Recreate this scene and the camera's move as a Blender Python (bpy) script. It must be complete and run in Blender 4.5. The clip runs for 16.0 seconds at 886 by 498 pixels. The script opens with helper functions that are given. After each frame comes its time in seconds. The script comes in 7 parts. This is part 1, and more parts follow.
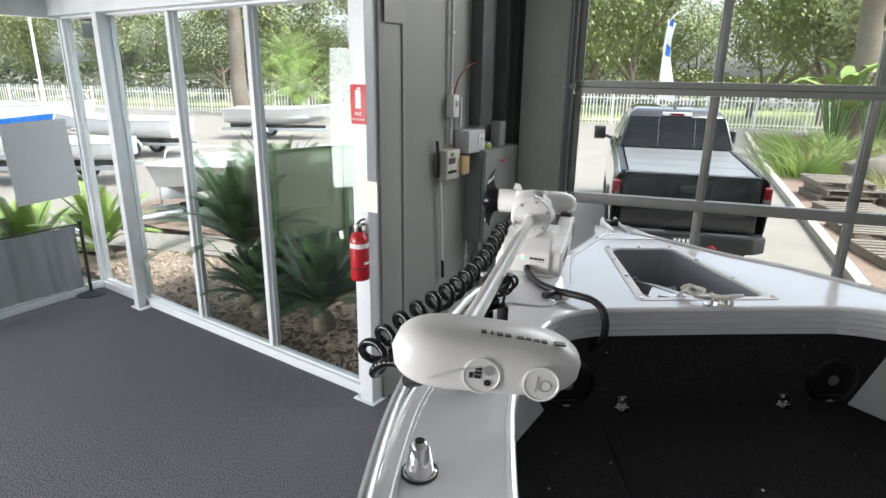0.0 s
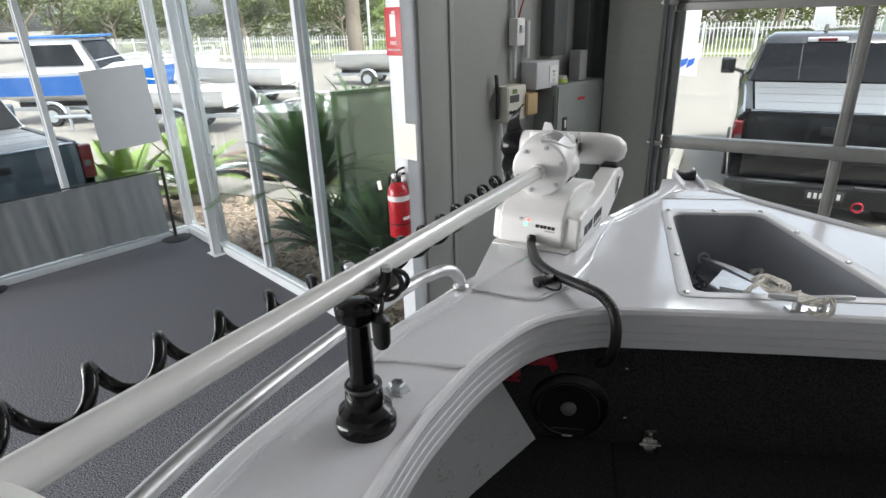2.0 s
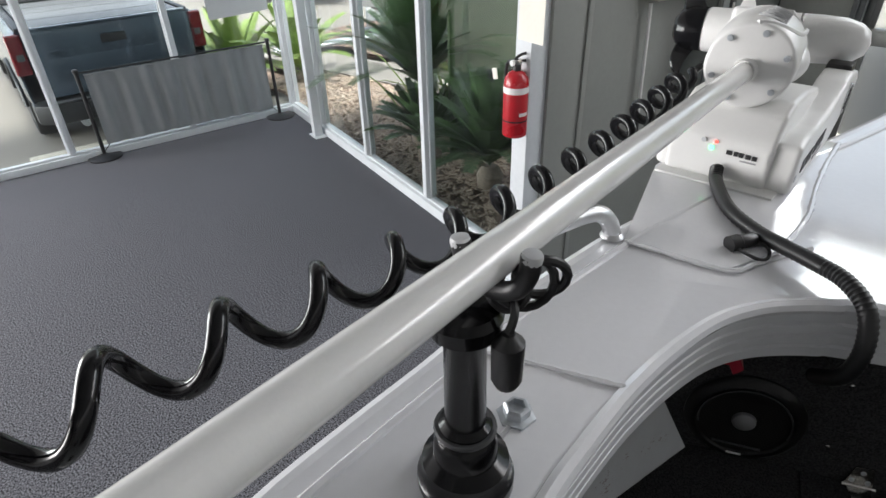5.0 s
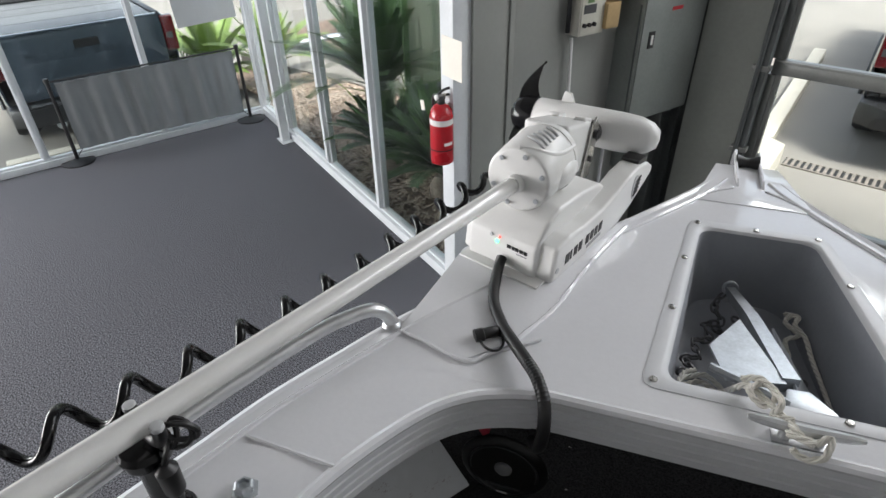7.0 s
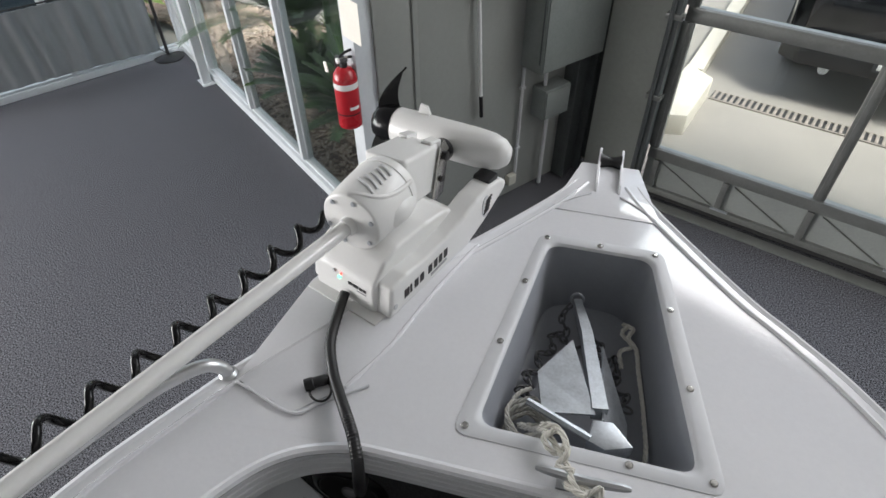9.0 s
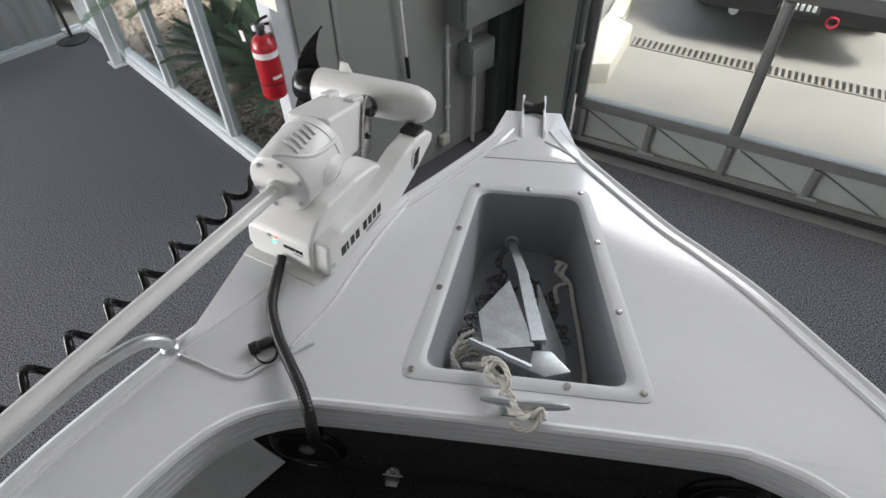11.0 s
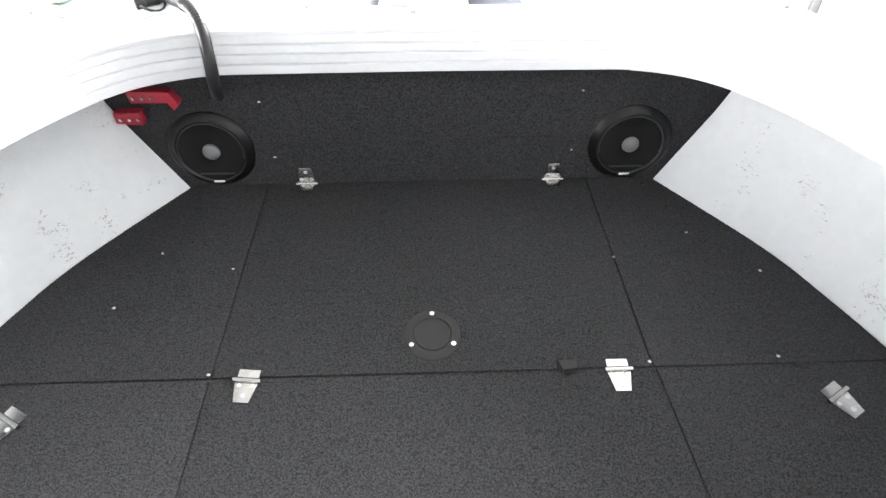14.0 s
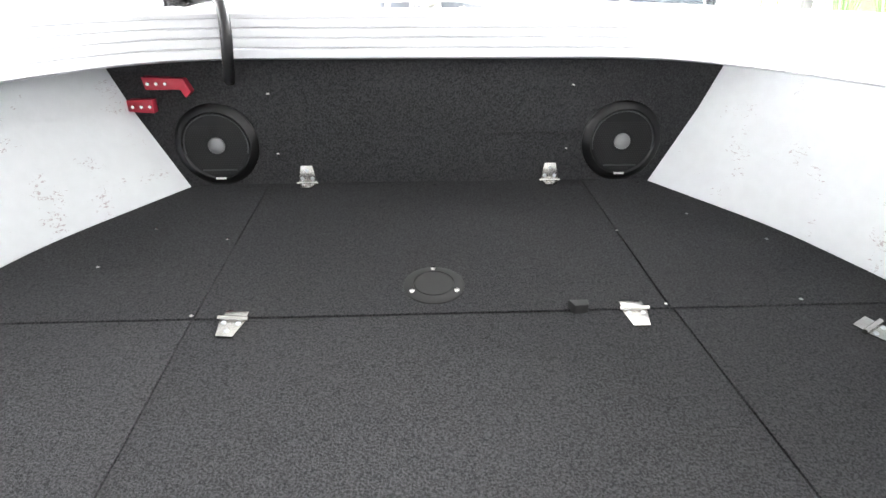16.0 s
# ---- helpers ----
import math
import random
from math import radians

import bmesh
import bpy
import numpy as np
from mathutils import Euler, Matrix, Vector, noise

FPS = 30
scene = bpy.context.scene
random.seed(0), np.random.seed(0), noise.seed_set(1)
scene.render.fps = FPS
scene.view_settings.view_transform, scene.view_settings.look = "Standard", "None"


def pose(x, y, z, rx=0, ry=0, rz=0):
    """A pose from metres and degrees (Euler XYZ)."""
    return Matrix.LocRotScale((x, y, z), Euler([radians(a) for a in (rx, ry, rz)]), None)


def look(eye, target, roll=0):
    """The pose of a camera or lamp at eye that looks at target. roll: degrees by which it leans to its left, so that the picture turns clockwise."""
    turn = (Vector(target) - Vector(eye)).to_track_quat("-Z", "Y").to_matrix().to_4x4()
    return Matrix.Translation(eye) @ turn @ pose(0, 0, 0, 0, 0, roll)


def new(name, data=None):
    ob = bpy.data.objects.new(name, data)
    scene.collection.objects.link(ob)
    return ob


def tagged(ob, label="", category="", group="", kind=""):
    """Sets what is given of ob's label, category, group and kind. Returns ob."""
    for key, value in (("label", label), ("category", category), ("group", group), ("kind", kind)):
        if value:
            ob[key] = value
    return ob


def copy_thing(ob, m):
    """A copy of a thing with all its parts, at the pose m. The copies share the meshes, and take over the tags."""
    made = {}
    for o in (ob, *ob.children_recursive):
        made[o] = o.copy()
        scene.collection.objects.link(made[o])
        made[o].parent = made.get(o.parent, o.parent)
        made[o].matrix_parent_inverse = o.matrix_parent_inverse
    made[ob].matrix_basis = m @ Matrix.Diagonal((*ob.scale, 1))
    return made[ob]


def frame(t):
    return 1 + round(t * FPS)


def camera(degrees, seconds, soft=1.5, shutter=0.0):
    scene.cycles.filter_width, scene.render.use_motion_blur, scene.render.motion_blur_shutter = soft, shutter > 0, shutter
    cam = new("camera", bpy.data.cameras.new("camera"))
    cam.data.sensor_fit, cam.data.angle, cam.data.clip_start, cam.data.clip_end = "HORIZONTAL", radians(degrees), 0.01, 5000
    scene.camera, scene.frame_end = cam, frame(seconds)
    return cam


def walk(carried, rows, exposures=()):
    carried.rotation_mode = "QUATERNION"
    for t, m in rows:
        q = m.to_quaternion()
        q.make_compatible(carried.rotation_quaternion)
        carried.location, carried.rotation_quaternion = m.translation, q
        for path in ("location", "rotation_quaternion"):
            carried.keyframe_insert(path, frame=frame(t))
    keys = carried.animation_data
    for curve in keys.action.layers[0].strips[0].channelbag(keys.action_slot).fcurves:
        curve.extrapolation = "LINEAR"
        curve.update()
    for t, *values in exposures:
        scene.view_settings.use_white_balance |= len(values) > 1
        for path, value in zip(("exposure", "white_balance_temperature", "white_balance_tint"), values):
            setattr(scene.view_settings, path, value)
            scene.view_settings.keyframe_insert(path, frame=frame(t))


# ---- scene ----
cam = camera(74.9, 16.0)
PATH = [
    (0, (1.857, 1.636, 2.593), (1.284, 3.461, 2.009), 0.9),
    (0.5, (1.943, 1.737, 2.565), (1.362, 3.555, 1.967), 0.7),
    (1, (2.033, 1.908, 2.566), (1.401, 3.695, 1.928), -0.2),
    (1.5, (2.104, 2.137, 2.533), (1.346, 3.851, 1.835), -1.4),
    (2, (2.077, 2.356, 2.461), (1.158, 3.964, 1.708), -1.8),
    (2.5, (1.973, 2.547, 2.381), (0.929, 4.047, 1.567), -2.2),
    (3, (1.81, 2.665, 2.293), (0.677, 4.063, 1.421), -2.1),
    (3.2, (1.748, 2.678, 2.285), (0.608, 4.051, 1.381), -1.9),
    (5.3, (1.823, 2.685, 2.392), (0.725, 3.956, 1.307), -1.3),
    (5.5, (1.909, 2.663, 2.443), (0.814, 3.933, 1.354), -1.1),
    (6, (2.122, 2.693, 2.572), (1.031, 3.947, 1.46), -1.3),
    (6.5, (2.209, 2.72, 2.681), (1.121, 3.971, 1.563), -1.4),
    (7, (2.173, 2.888, 2.675), (1.092, 4.135, 1.545), -1.3),
    (7.5, (2.12, 3.076, 2.847), (1.065, 4.324, 1.692), -0.9),
    (8, (2.177, 3.164, 2.913), (1.165, 4.388, 1.698), -0.7),
    (8.5, (2.276, 3.213, 2.915), (1.328, 4.396, 1.61), -0.8),
    (9, (2.314, 3.21, 2.923), (1.442, 4.388, 1.562), -0.6),
    (9.5, (2.338, 3.205, 2.915), (1.537, 4.392, 1.519), -1.0),
    (11.8, (2.421, 3.134, 2.91), (1.771, 4.358, 1.468), -1.3),
    (12, (2.46, 3.09, 2.873), (1.813, 4.322, 1.437), -1.6),
    (12.5, (2.553, 2.973, 2.762), (1.968, 4.238, 1.328), -1.4),
    (13, (2.665, 2.758, 2.6), (2.133, 4.062, 1.18), -0.8),
    (13.2, (2.707, 2.718, 2.577), (2.164, 4.027, 1.165), -0.8),
    (13.5, (2.695, 2.684, 2.528), (2.188, 4.016, 1.126), -0.4),
    (14, (2.658, 2.639, 2.26), (2.172, 4.042, 0.921), -0.0),
    (14.5, (2.682, 2.57, 1.945), (2.187, 4.084, 0.736), 0.3),
    (15, (2.719, 2.481, 1.935), (2.202, 4.099, 0.879), 0.2),
    (15.5, (2.717, 2.451, 1.906), (2.179, 4.146, 0.991), 0.2),
    (16, (2.712, 2.424, 1.876), (2.146, 4.143, 1.026), 0.1),
]
walk(cam, [(t, look(eye, target, roll)) for t, eye, target, roll in PATH], exposures=[(0.0, 1.95, 6390, 13), (5.5, 1.9, 6390, 13), (12.0, 1.85, 6390, 13), (12.6, 2.05, 6390, 13), (13.2, 2.95, 6390, 13), (14.0, 5.0, 6390, 13), (14.4, 6.1, 6390, 13), (15.0, 5.95, 6390, 13), (15.5, 5.55, 6390, 13), (16.0, 5.2, 6390, 13)])

# ---------- world and light ----------
DOOR_TOP, SHOPFRONT = 30.0, 300.0
world = bpy.data.worlds.new("sky")
scene.world = world
world.use_nodes = True
wn = world.node_tree
wn.nodes.clear()
sky = wn.nodes.new("ShaderNodeTexSky")
sky.sky_type = "NISHITA"
sky.sun_disc = False
sky.sun_elevation = radians(58)
sky.sun_rotation = radians(103)
sky.dust_density = 4.0
sky.ozone_density = 1.0
bg = wn.nodes.new("ShaderNodeBackground")
bg.inputs["Strength"].default_value = 0.145
wout = wn.nodes.new("ShaderNodeOutputWorld")
haze = wn.nodes.new("ShaderNodeHueSaturation")      # thin high cloud greys the sky
haze.inputs["Saturation"].default_value = 0.4
wn.links.new(sky.outputs[0], haze.inputs["Color"])
wn.links.new(haze.outputs[0], bg.inputs["Color"])
wn.links.new(bg.outputs[0], wout.inputs["Surface"])
sun = new("sun", bpy.data.lights.new("sun", "SUN"))
sun.data.energy, sun.data.angle, sun.data.color = 1.6, radians(12), (1.0, 0.96, 0.9)
sun.matrix_world = look((0, 0, 30), (-15.0, 3.6, 30 - 27.0))

# added area lamps brighten the room, standing in for daylight through the door's top row of panes and the shopfront
# behind the camera
for lname, at, to, w, h, watts in (("door_top_fill", (3.73, 7.17, 4.02), (3.2, 3.0, 1.9), 4.5, 0.85, DOOR_TOP), ("shopfront_fill", (-5.95, -1.6, 1.62), (0.0, 0.2, 1.2), 7.6, 2.8, SHOPFRONT)):
    lamp = new(lname, bpy.data.lights.new(lname, "AREA"))
    lamp.data.shape, lamp.data.size, lamp.data.size_y = "RECTANGLE", w, h
    lamp.data.energy, lamp.data.color = watts, (1.0, 0.98, 0.95)
    lamp.matrix_world = look(at, to)


# ---------- materials ----------
def material(name, color, rough=0.5, metal=0.0, vary=0.12, scale=4.0, fine=60.0, bump=0.0, coat=0.0, spec=0.5, detail_mix=0.4, per_object=0.0, stretch=None, hard=0.2):
    m = bpy.data.materials.new(name)
    m.use_nodes = True
    nt = m.node_tree
    b = nt.nodes["Principled BSDF"]
    b.inputs["Metallic"].default_value = metal
    b.inputs["Specular IOR Level"].default_value = spec
    b.inputs["Coat Weight"].default_value = coat
    b.inputs["Coat Roughness"].default_value = 0.06
    tc = nt.nodes.new("ShaderNodeTexCoord")
    src = tc.outputs["Object"]
    if stretch:
        mp = nt.nodes.new("ShaderNodeMapping")
        mp.inputs["Scale"].default_value = stretch
        nt.links.new(src, mp.inputs["Vector"])
        src = mp.outputs[0]
    n1 = nt.nodes.new("ShaderNodeTexNoise")
    n1.inputs["Scale"].default_value, n1.inputs["Detail"].default_value = scale, 6
    n2 = nt.nodes.new("ShaderNodeTexNoise")
    n2.inputs["Scale"].default_value, n2.inputs["Detail"].default_value = fine, 3
    nt.links.new(src, n1.inputs["Vector"])
    nt.links.new(src, n2.inputs["Vector"])
    mix = nt.nodes.new("ShaderNodeMix")
    mix.data_type = "FLOAT"
    mix.inputs[0].default_value = detail_mix
    nt.links.new(n1.outputs["Fac"], mix.inputs[2])
    nt.links.new(n2.outputs["Fac"], mix.inputs[3])
    ramp = nt.nodes.new("ShaderNodeValToRGB")
    lo = [max(0, c * (1 - vary)) for c in color]
    hi = [min(1, c * (1 + vary)) for c in color]
    ramp.color_ramp.elements[0].position, ramp.color_ramp.elements[1].position = 0.5 - hard, 0.5 + hard
    ramp.color_ramp.elements[0].color, ramp.color_ramp.elements[1].color = (*lo, 1), (*hi, 1)
    nt.links.new(mix.outputs[0], ramp.inputs["Fac"])
    col = ramp.outputs["Color"]
    if per_object:
        oi = nt.nodes.new("ShaderNodeObjectInfo")
        ma = nt.nodes.new("ShaderNodeMapRange")
        ma.inputs[3].default_value, ma.inputs[4].default_value = 1 - per_object, 1 + per_object
        nt.links.new(oi.outputs["Random"], ma.inputs[0])
        hsv = nt.nodes.new("ShaderNodeHueSaturation")
        nt.links.new(ma.outputs[0], hsv.inputs["Value"])
        nt.links.new(col, hsv.inputs["Color"])
        col = hsv.outputs["Color"]
    nt.links.new(col, b.inputs["Base Color"])
    rr = nt.nodes.new("ShaderNodeMapRange")
    rr.inputs[3].default_value, rr.inputs[4].default_value = max(0.02, rough * 0.85), min(1, rough * 1.15)
    nt.links.new(n1.outputs["Fac"], rr.inputs[0])
    nt.links.new(rr.outputs[0], b.inputs["Roughness"])
    if bump:
        bp = nt.nodes.new("ShaderNodeBump")
        bp.inputs["Strength"].default_value, bp.inputs["Distance"].default_value = 1.0, bump
        nt.links.new(mix.outputs[0], bp.inputs["Height"])
        nt.links.new(bp.outputs[0], b.inputs["Normal"])
    return m


def scuffed(m, size, share, tone, stretch=(1, 1, 1)):
    """Lay small dark rub marks with ragged ends over a material."""
    nt = m.node_tree
    b = nt.nodes["Principled BSDF"]
    old = b.inputs["Base Color"].links[0].from_socket
    tc = nt.nodes.new("ShaderNodeTexCoord")
    mp = nt.nodes.new("ShaderNodeMapping")
    mp.inputs["Scale"].default_value = stretch
    nt.links.new(tc.outputs["Object"], mp.inputs["Vector"])
    fine = nt.nodes.new("ShaderNodeTexNoise")
    fine.inputs["Scale"].default_value, fine.inputs["Detail"].default_value, fine.inputs["Distortion"].default_value = size, 4, 1.2
    wide = nt.nodes.new("ShaderNodeTexNoise")
    wide.inputs["Scale"].default_value, wide.inputs["Detail"].default_value = size * 0.13, 2
    nt.links.new(mp.outputs[0], fine.inputs["Vector"])
    nt.links.new(tc.outputs["Object"], wide.inputs["Vector"])
    mul = nt.nodes.new("ShaderNodeMath")
    mul.operation = "MULTIPLY"
    nt.links.new(fine.outputs["Fac"], mul.inputs[0])
    nt.links.new(wide.outputs["Fac"], mul.inputs[1])
    rg = nt.nodes.new("ShaderNodeMapRange")
    rg.inputs[1].default_value, rg.inputs[2].default_value = share, share + 0.02
    nt.links.new(mul.outputs[0], rg.inputs[0])
    mx = nt.nodes.new("ShaderNodeMix")
    mx.data_type = "RGBA"
    mx.inputs[7].default_value = (*tone, 1)
    nt.links.new(rg.outputs[0], mx.inputs[0])
    nt.links.new(old, mx.inputs[6])
    nt.links.new(mx.outputs[2], b.inputs["Base Color"])
    return m


def glass(name, tint=(0.92, 0.96, 0.95), rough=0.0, ior=1.5, film=0.0, film_color=(0.5, 0.55, 0.45)):
    m = bpy.data.materials.new(name)
    m.use_nodes = True
    nt = m.node_tree
    nt.nodes.clear()
    out = nt.nodes.new("ShaderNodeOutputMaterial")
    tr = nt.nodes.new("ShaderNodeBsdfTransparent")
    tr.inputs[0].default_value = (*tint, 1)
    gl = nt.nodes.new("ShaderNodeBsdfGlossy")
    gl.inputs["Roughness"].default_value = rough
    lw = nt.nodes.new("ShaderNodeLayerWeight")
    lw.inputs["Blend"].default_value = 0.5
    pw = nt.nodes.new("ShaderNodeMath")
    pw.operation = "POWER"
    pw.inputs[1].default_value = 5.0
    fr = nt.nodes.new("ShaderNodeMath")
    fr.operation = "MULTIPLY_ADD"
    fr.inputs[1].default_value, fr.inputs[2].default_value = 0.8, 0.035
    nt.links.new(lw.outputs["Facing"], pw.inputs[0])
    nt.links.new(pw.outputs[0], fr.inputs[0])
    mx = nt.nodes.new("ShaderNodeMixShader")
    nt.links.new(fr.outputs[0], mx.inputs[0])
    nt.links.new(tr.outputs[0], mx.inputs[1])
    nt.links.new(gl.outputs[0], mx.inputs[2])
    last = mx.outputs[0]
    if film:
        df = nt.nodes.new("ShaderNodeBsdfDiffuse")
        df.inputs[0].default_value = (*film_color, 1)
        m2 = nt.nodes.new("ShaderNodeMixShader")
        m2.inputs[0].default_value = film
        nt.links.new(last, m2.inputs[1])
        nt.links.new(df.outputs[0], m2.inputs[2])
        last = m2.outputs[0]
    nt.links.new(last, out.inputs["Surface"])
    return m


def glowing(name, color, strength):
    m = bpy.data.materials.new(name)
    m.use_nodes = True
    b = m.node_tree.nodes["Principled BSDF"]
    b.inputs["Base Color"].default_value = (*color, 1)
    b.inputs["Emission Color"].default_value = (*color, 1)
    b.inputs["Emission Strength"].default_value = strength
    return m


BOAT_WHITE = material("boat_white_paint", (0.80, 0.805, 0.83), 0.06, vary=0.03, scale=2.5, fine=90, bump=0.0006, coat=0.35)
BOAT_INNER = scuffed(material("boat_inner_paint", (0.64, 0.66, 0.68), 0.42, vary=0.06, scale=3, fine=40, bump=0.002), 90, 0.39, (0.42, 0.38, 0.39), (1, 1, 2.2))
WELL_PLASTIC = material("well_plastic", (0.66, 0.67, 0.69), 0.4, vary=0.03, scale=3, fine=50)
WELL_INNER = material("well_grey_plastic", (0.31, 0.325, 0.355), 0.6, vary=0.06, scale=4, fine=80)
COAMING = material("ribbed_white_extrusion", (0.70, 0.71, 0.73), 0.35, vary=0.04)
BARE_ALU = material("bare_aluminium", (0.62, 0.63, 0.64), 0.35, 0.9, vary=0.08, scale=10)
POLISHED = material("polished_stainless", (0.50, 0.49, 0.47), 0.24, 1.0, vary=0.12, scale=40)
GALV = material("galvanised_steel", (0.52, 0.55, 0.58), 0.42, 0.75, vary=0.2, scale=25, fine=140)
CHROME = material("chrome", (0.75, 0.75, 0.76), 0.06, 1.0, vary=0.02)
CARPET_BOAT = material("marine_carpet", (0.040, 0.040, 0.042), 0.95, vary=0.55, scale=280, fine=700, bump=0.004, spec=0.1, detail_mix=0.4, hard=0.1)
CARPET_ROOM = material("showroom_carpet", (0.092, 0.092, 0.101), 0.95, vary=1.4, scale=115, fine=300, bump=0.0012, spec=0.1, detail_mix=0.3, hard=0.1)
MOTOR_WHITE = material("motor_white_plastic", (0.78, 0.78, 0.765), 0.32, vary=0.02, scale=5, fine=120, bump=0.0004)
SHAFT_WHITE = material("shaft_white_composite", (0.78, 0.78, 0.765), 0.18, vary=0.03, coat=0.3, stretch=(8, 8, 0.6))
BLACK_GLOSS = material("black_rubber_gloss", (0.007, 0.007, 0.008), 0.16, vary=0.2, spec=0.3)
BLACK_PLASTIC = material("black_plastic", (0.016, 0.016, 0.017), 0.4, vary=0.2)
BLACK_MATT = material("black_matt", (0.02, 0.02, 0.02), 0.7, vary=0.2)
DARK_GREY = material("dark_grey_plastic", (0.05, 0.052, 0.055), 0.5, vary=0.15)
INK_BLACK = material("black_print", (0.02, 0.02, 0.022), 0.5, vary=0.1)
INK_GREY = material("grey_print", (0.35, 0.35, 0.36), 0.5, vary=0.1)
LIGHT_GREY = material("light_grey_plastic", (0.55, 0.56, 0.57), 0.4, vary=0.04)
RED_GLOSS = material("red_gloss_paint", (0.42, 0.012, 0.02), 0.28, vary=0.08, coat=0.3)
RED_SIGN = material("red_sign", (0.48, 0.02, 0.03), 0.45, vary=0.06)
WHITE_PRINT = material("white_print", (0.75, 0.75, 0.73), 0.5, vary=0.03)
PAPER = material("paper", (0.80, 0.77, 0.69), 0.85, vary=0.04, scale=8)
WHITE_FRAME = material("white_window_frame", (0.64, 0.67, 0.69), 0.38, vary=0.06, scale=6, fine=50)
WALL_PANEL = material("grey_wall_sheet", (0.285, 0.294, 0.275), 0.5, vary=0.05, scale=1.5, fine=30, bump=0.0015)
WALL_BACK = material("back_wall_paint", (0.38, 0.385, 0.38), 0.7, vary=0.05)
CEILING_M = material("ceiling_paint", (0.7, 0.71, 0.7), 0.7, vary=0.05)
PILASTER = material("greenish_grey_paint", (0.31, 0.325, 0.295), 0.5, vary=0.08, scale=3, fine=30)
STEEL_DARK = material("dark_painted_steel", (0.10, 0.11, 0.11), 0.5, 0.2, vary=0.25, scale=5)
DOOR_ALU = material("door_aluminium", (0.252, 0.259, 0.245), 0.38, 0.55, vary=0.12, scale=8)
DOOR_SHEET = material("door_sheet", (0.33, 0.35, 0.33), 0.5, 0.1, vary=0.1, scale=4)
SWITCH_GREY = material("switchboard_grey", (0.22, 0.24, 0.23), 0.45, 0.1, vary=0.12, scale=5)
BOX_CREAM = material("cream_plastic_box", (0.55, 0.54, 0.47), 0.45, vary=0.08)
CARTON = material("cardboard", (0.45, 0.32, 0.16), 0.8, vary=0.12)
BANNER = material("grey_fabric", (0.24, 0.255, 0.265), 0.85, vary=0.08, scale=6, fine=220, bump=0.0015)
GLASS = glass("window_glass")
GLASS_TINT = glass("green_tinted_glass", (0.62, 0.72, 0.58), film=0.55, film_color=(0.30, 0.33, 0.25))
GLASS_DARK = glass("dark_car_glass", (0.06, 0.07, 0.075))
ROPE = material("white_rope", (0.70, 0.68, 0.62), 0.8, vary=0.12, scale=40, fine=200, bump=0.003)
LED_G = glowing("green_led", (0.1, 1.0, 0.35), 1.2)
LED_R = glowing("red_led", (1.0, 0.08, 0.06), 0.8)
SPEAKER_BLACK = material("speaker_black", (0.006, 0.006, 0.0065), 0.3, vary=0.2, spec=0.35)
SPEAKER_DOME = material("speaker_dome_grey", (0.20, 0.20, 0.205), 0.5, 0.3, vary=0.08)
CAR_GLASS = material("tinted_car_window", (0.010, 0.011, 0.013), 0.08, vary=0.1, spec=0.06)
RED_CLIP = material("red_plastic", (0.38, 0.02, 0.04), 0.4, vary=0.1)


# ---------- shape helpers ----------
def part(name, bm, mat, parent=None, label="", smooth=True, kind="", m=None):
    me = bpy.data.meshes.new(name)
    bm.normal_update()
    bm.to_mesh(me)
    bm.free()
    me.materials.append(mat)
    if smooth:
        me.polygons.foreach_set("use_smooth", [True] * len(me.polygons))
        try:
            me.set_sharp_from_angle(angle=radians(38))
        except AttributeError:
            pass
    ob = new(name, me)
    if parent:
        ob.parent = parent
    if m is not None:
        ob.matrix_basis = m
    return tagged(ob, label, "", "", kind)


def thing(name, m, label, category, group="", kind=""):
    e = new(name)
    e.empty_display_size = 0.1
    e.matrix_basis = m
    return tagged(e, label, category, group, kind)


def bevel(bm, w, seg=2, edges=None):
    if w > 0:
        bmesh.ops.bevel(bm, geom=list(edges if edges is not None else bm.edges), offset=w, segments=seg, affect="EDGES", profile=0.6, clamp_overlap=True)
    return bm


def box(c, s, bev=0.0, m=None, bm=None, seg=2):
    """A bevelled box at centre c with size s; adds to bm when given."""
    t = bmesh.new()
    bmesh.ops.create_cube(t, size=1, matrix=Matrix.Translation(c) @ Matrix.Diagonal((*s, 1)))
    bevel(t, bev, seg)
    if m is not None:
        bmesh.ops.transform(t, matrix=m, verts=t.verts)
    return join(bm, t)


def join(bm, t):
    if bm is None:
        return t
    me = bpy.data.meshes.new("tmp")
    t.to_mesh(me)
    t.free()
    bm.from_mesh(me)
    bpy.data.meshes.remove(me)
    return bm


def rod(p0, p1, r0, r1=None, seg=16, bm=None, bev=0.0, ends=True):
    r1 = r0 if r1 is None else r1
    p0, p1 = Vector(p0), Vector(p1)
    d = p1 - p0
    t = bmesh.new()
    bmesh.ops.create_cone(t, cap_ends=ends, segments=seg, radius1=r0, radius2=r1, depth=d.length)
    if bev:
        bevel(t, bev, 2, [e for e in t.edges if all(len(f.verts) != 4 for f in e.link_faces[:1]) or any(len(f.verts) > 4 for f in e.link_faces)])
    bmesh.ops.transform(t, matrix=Matrix.Translation((p0 + p1) / 2) @ d.to_track_quat("Z", "Y").to_matrix().to_4x4(), verts=t.verts)
    return join(bm, t)


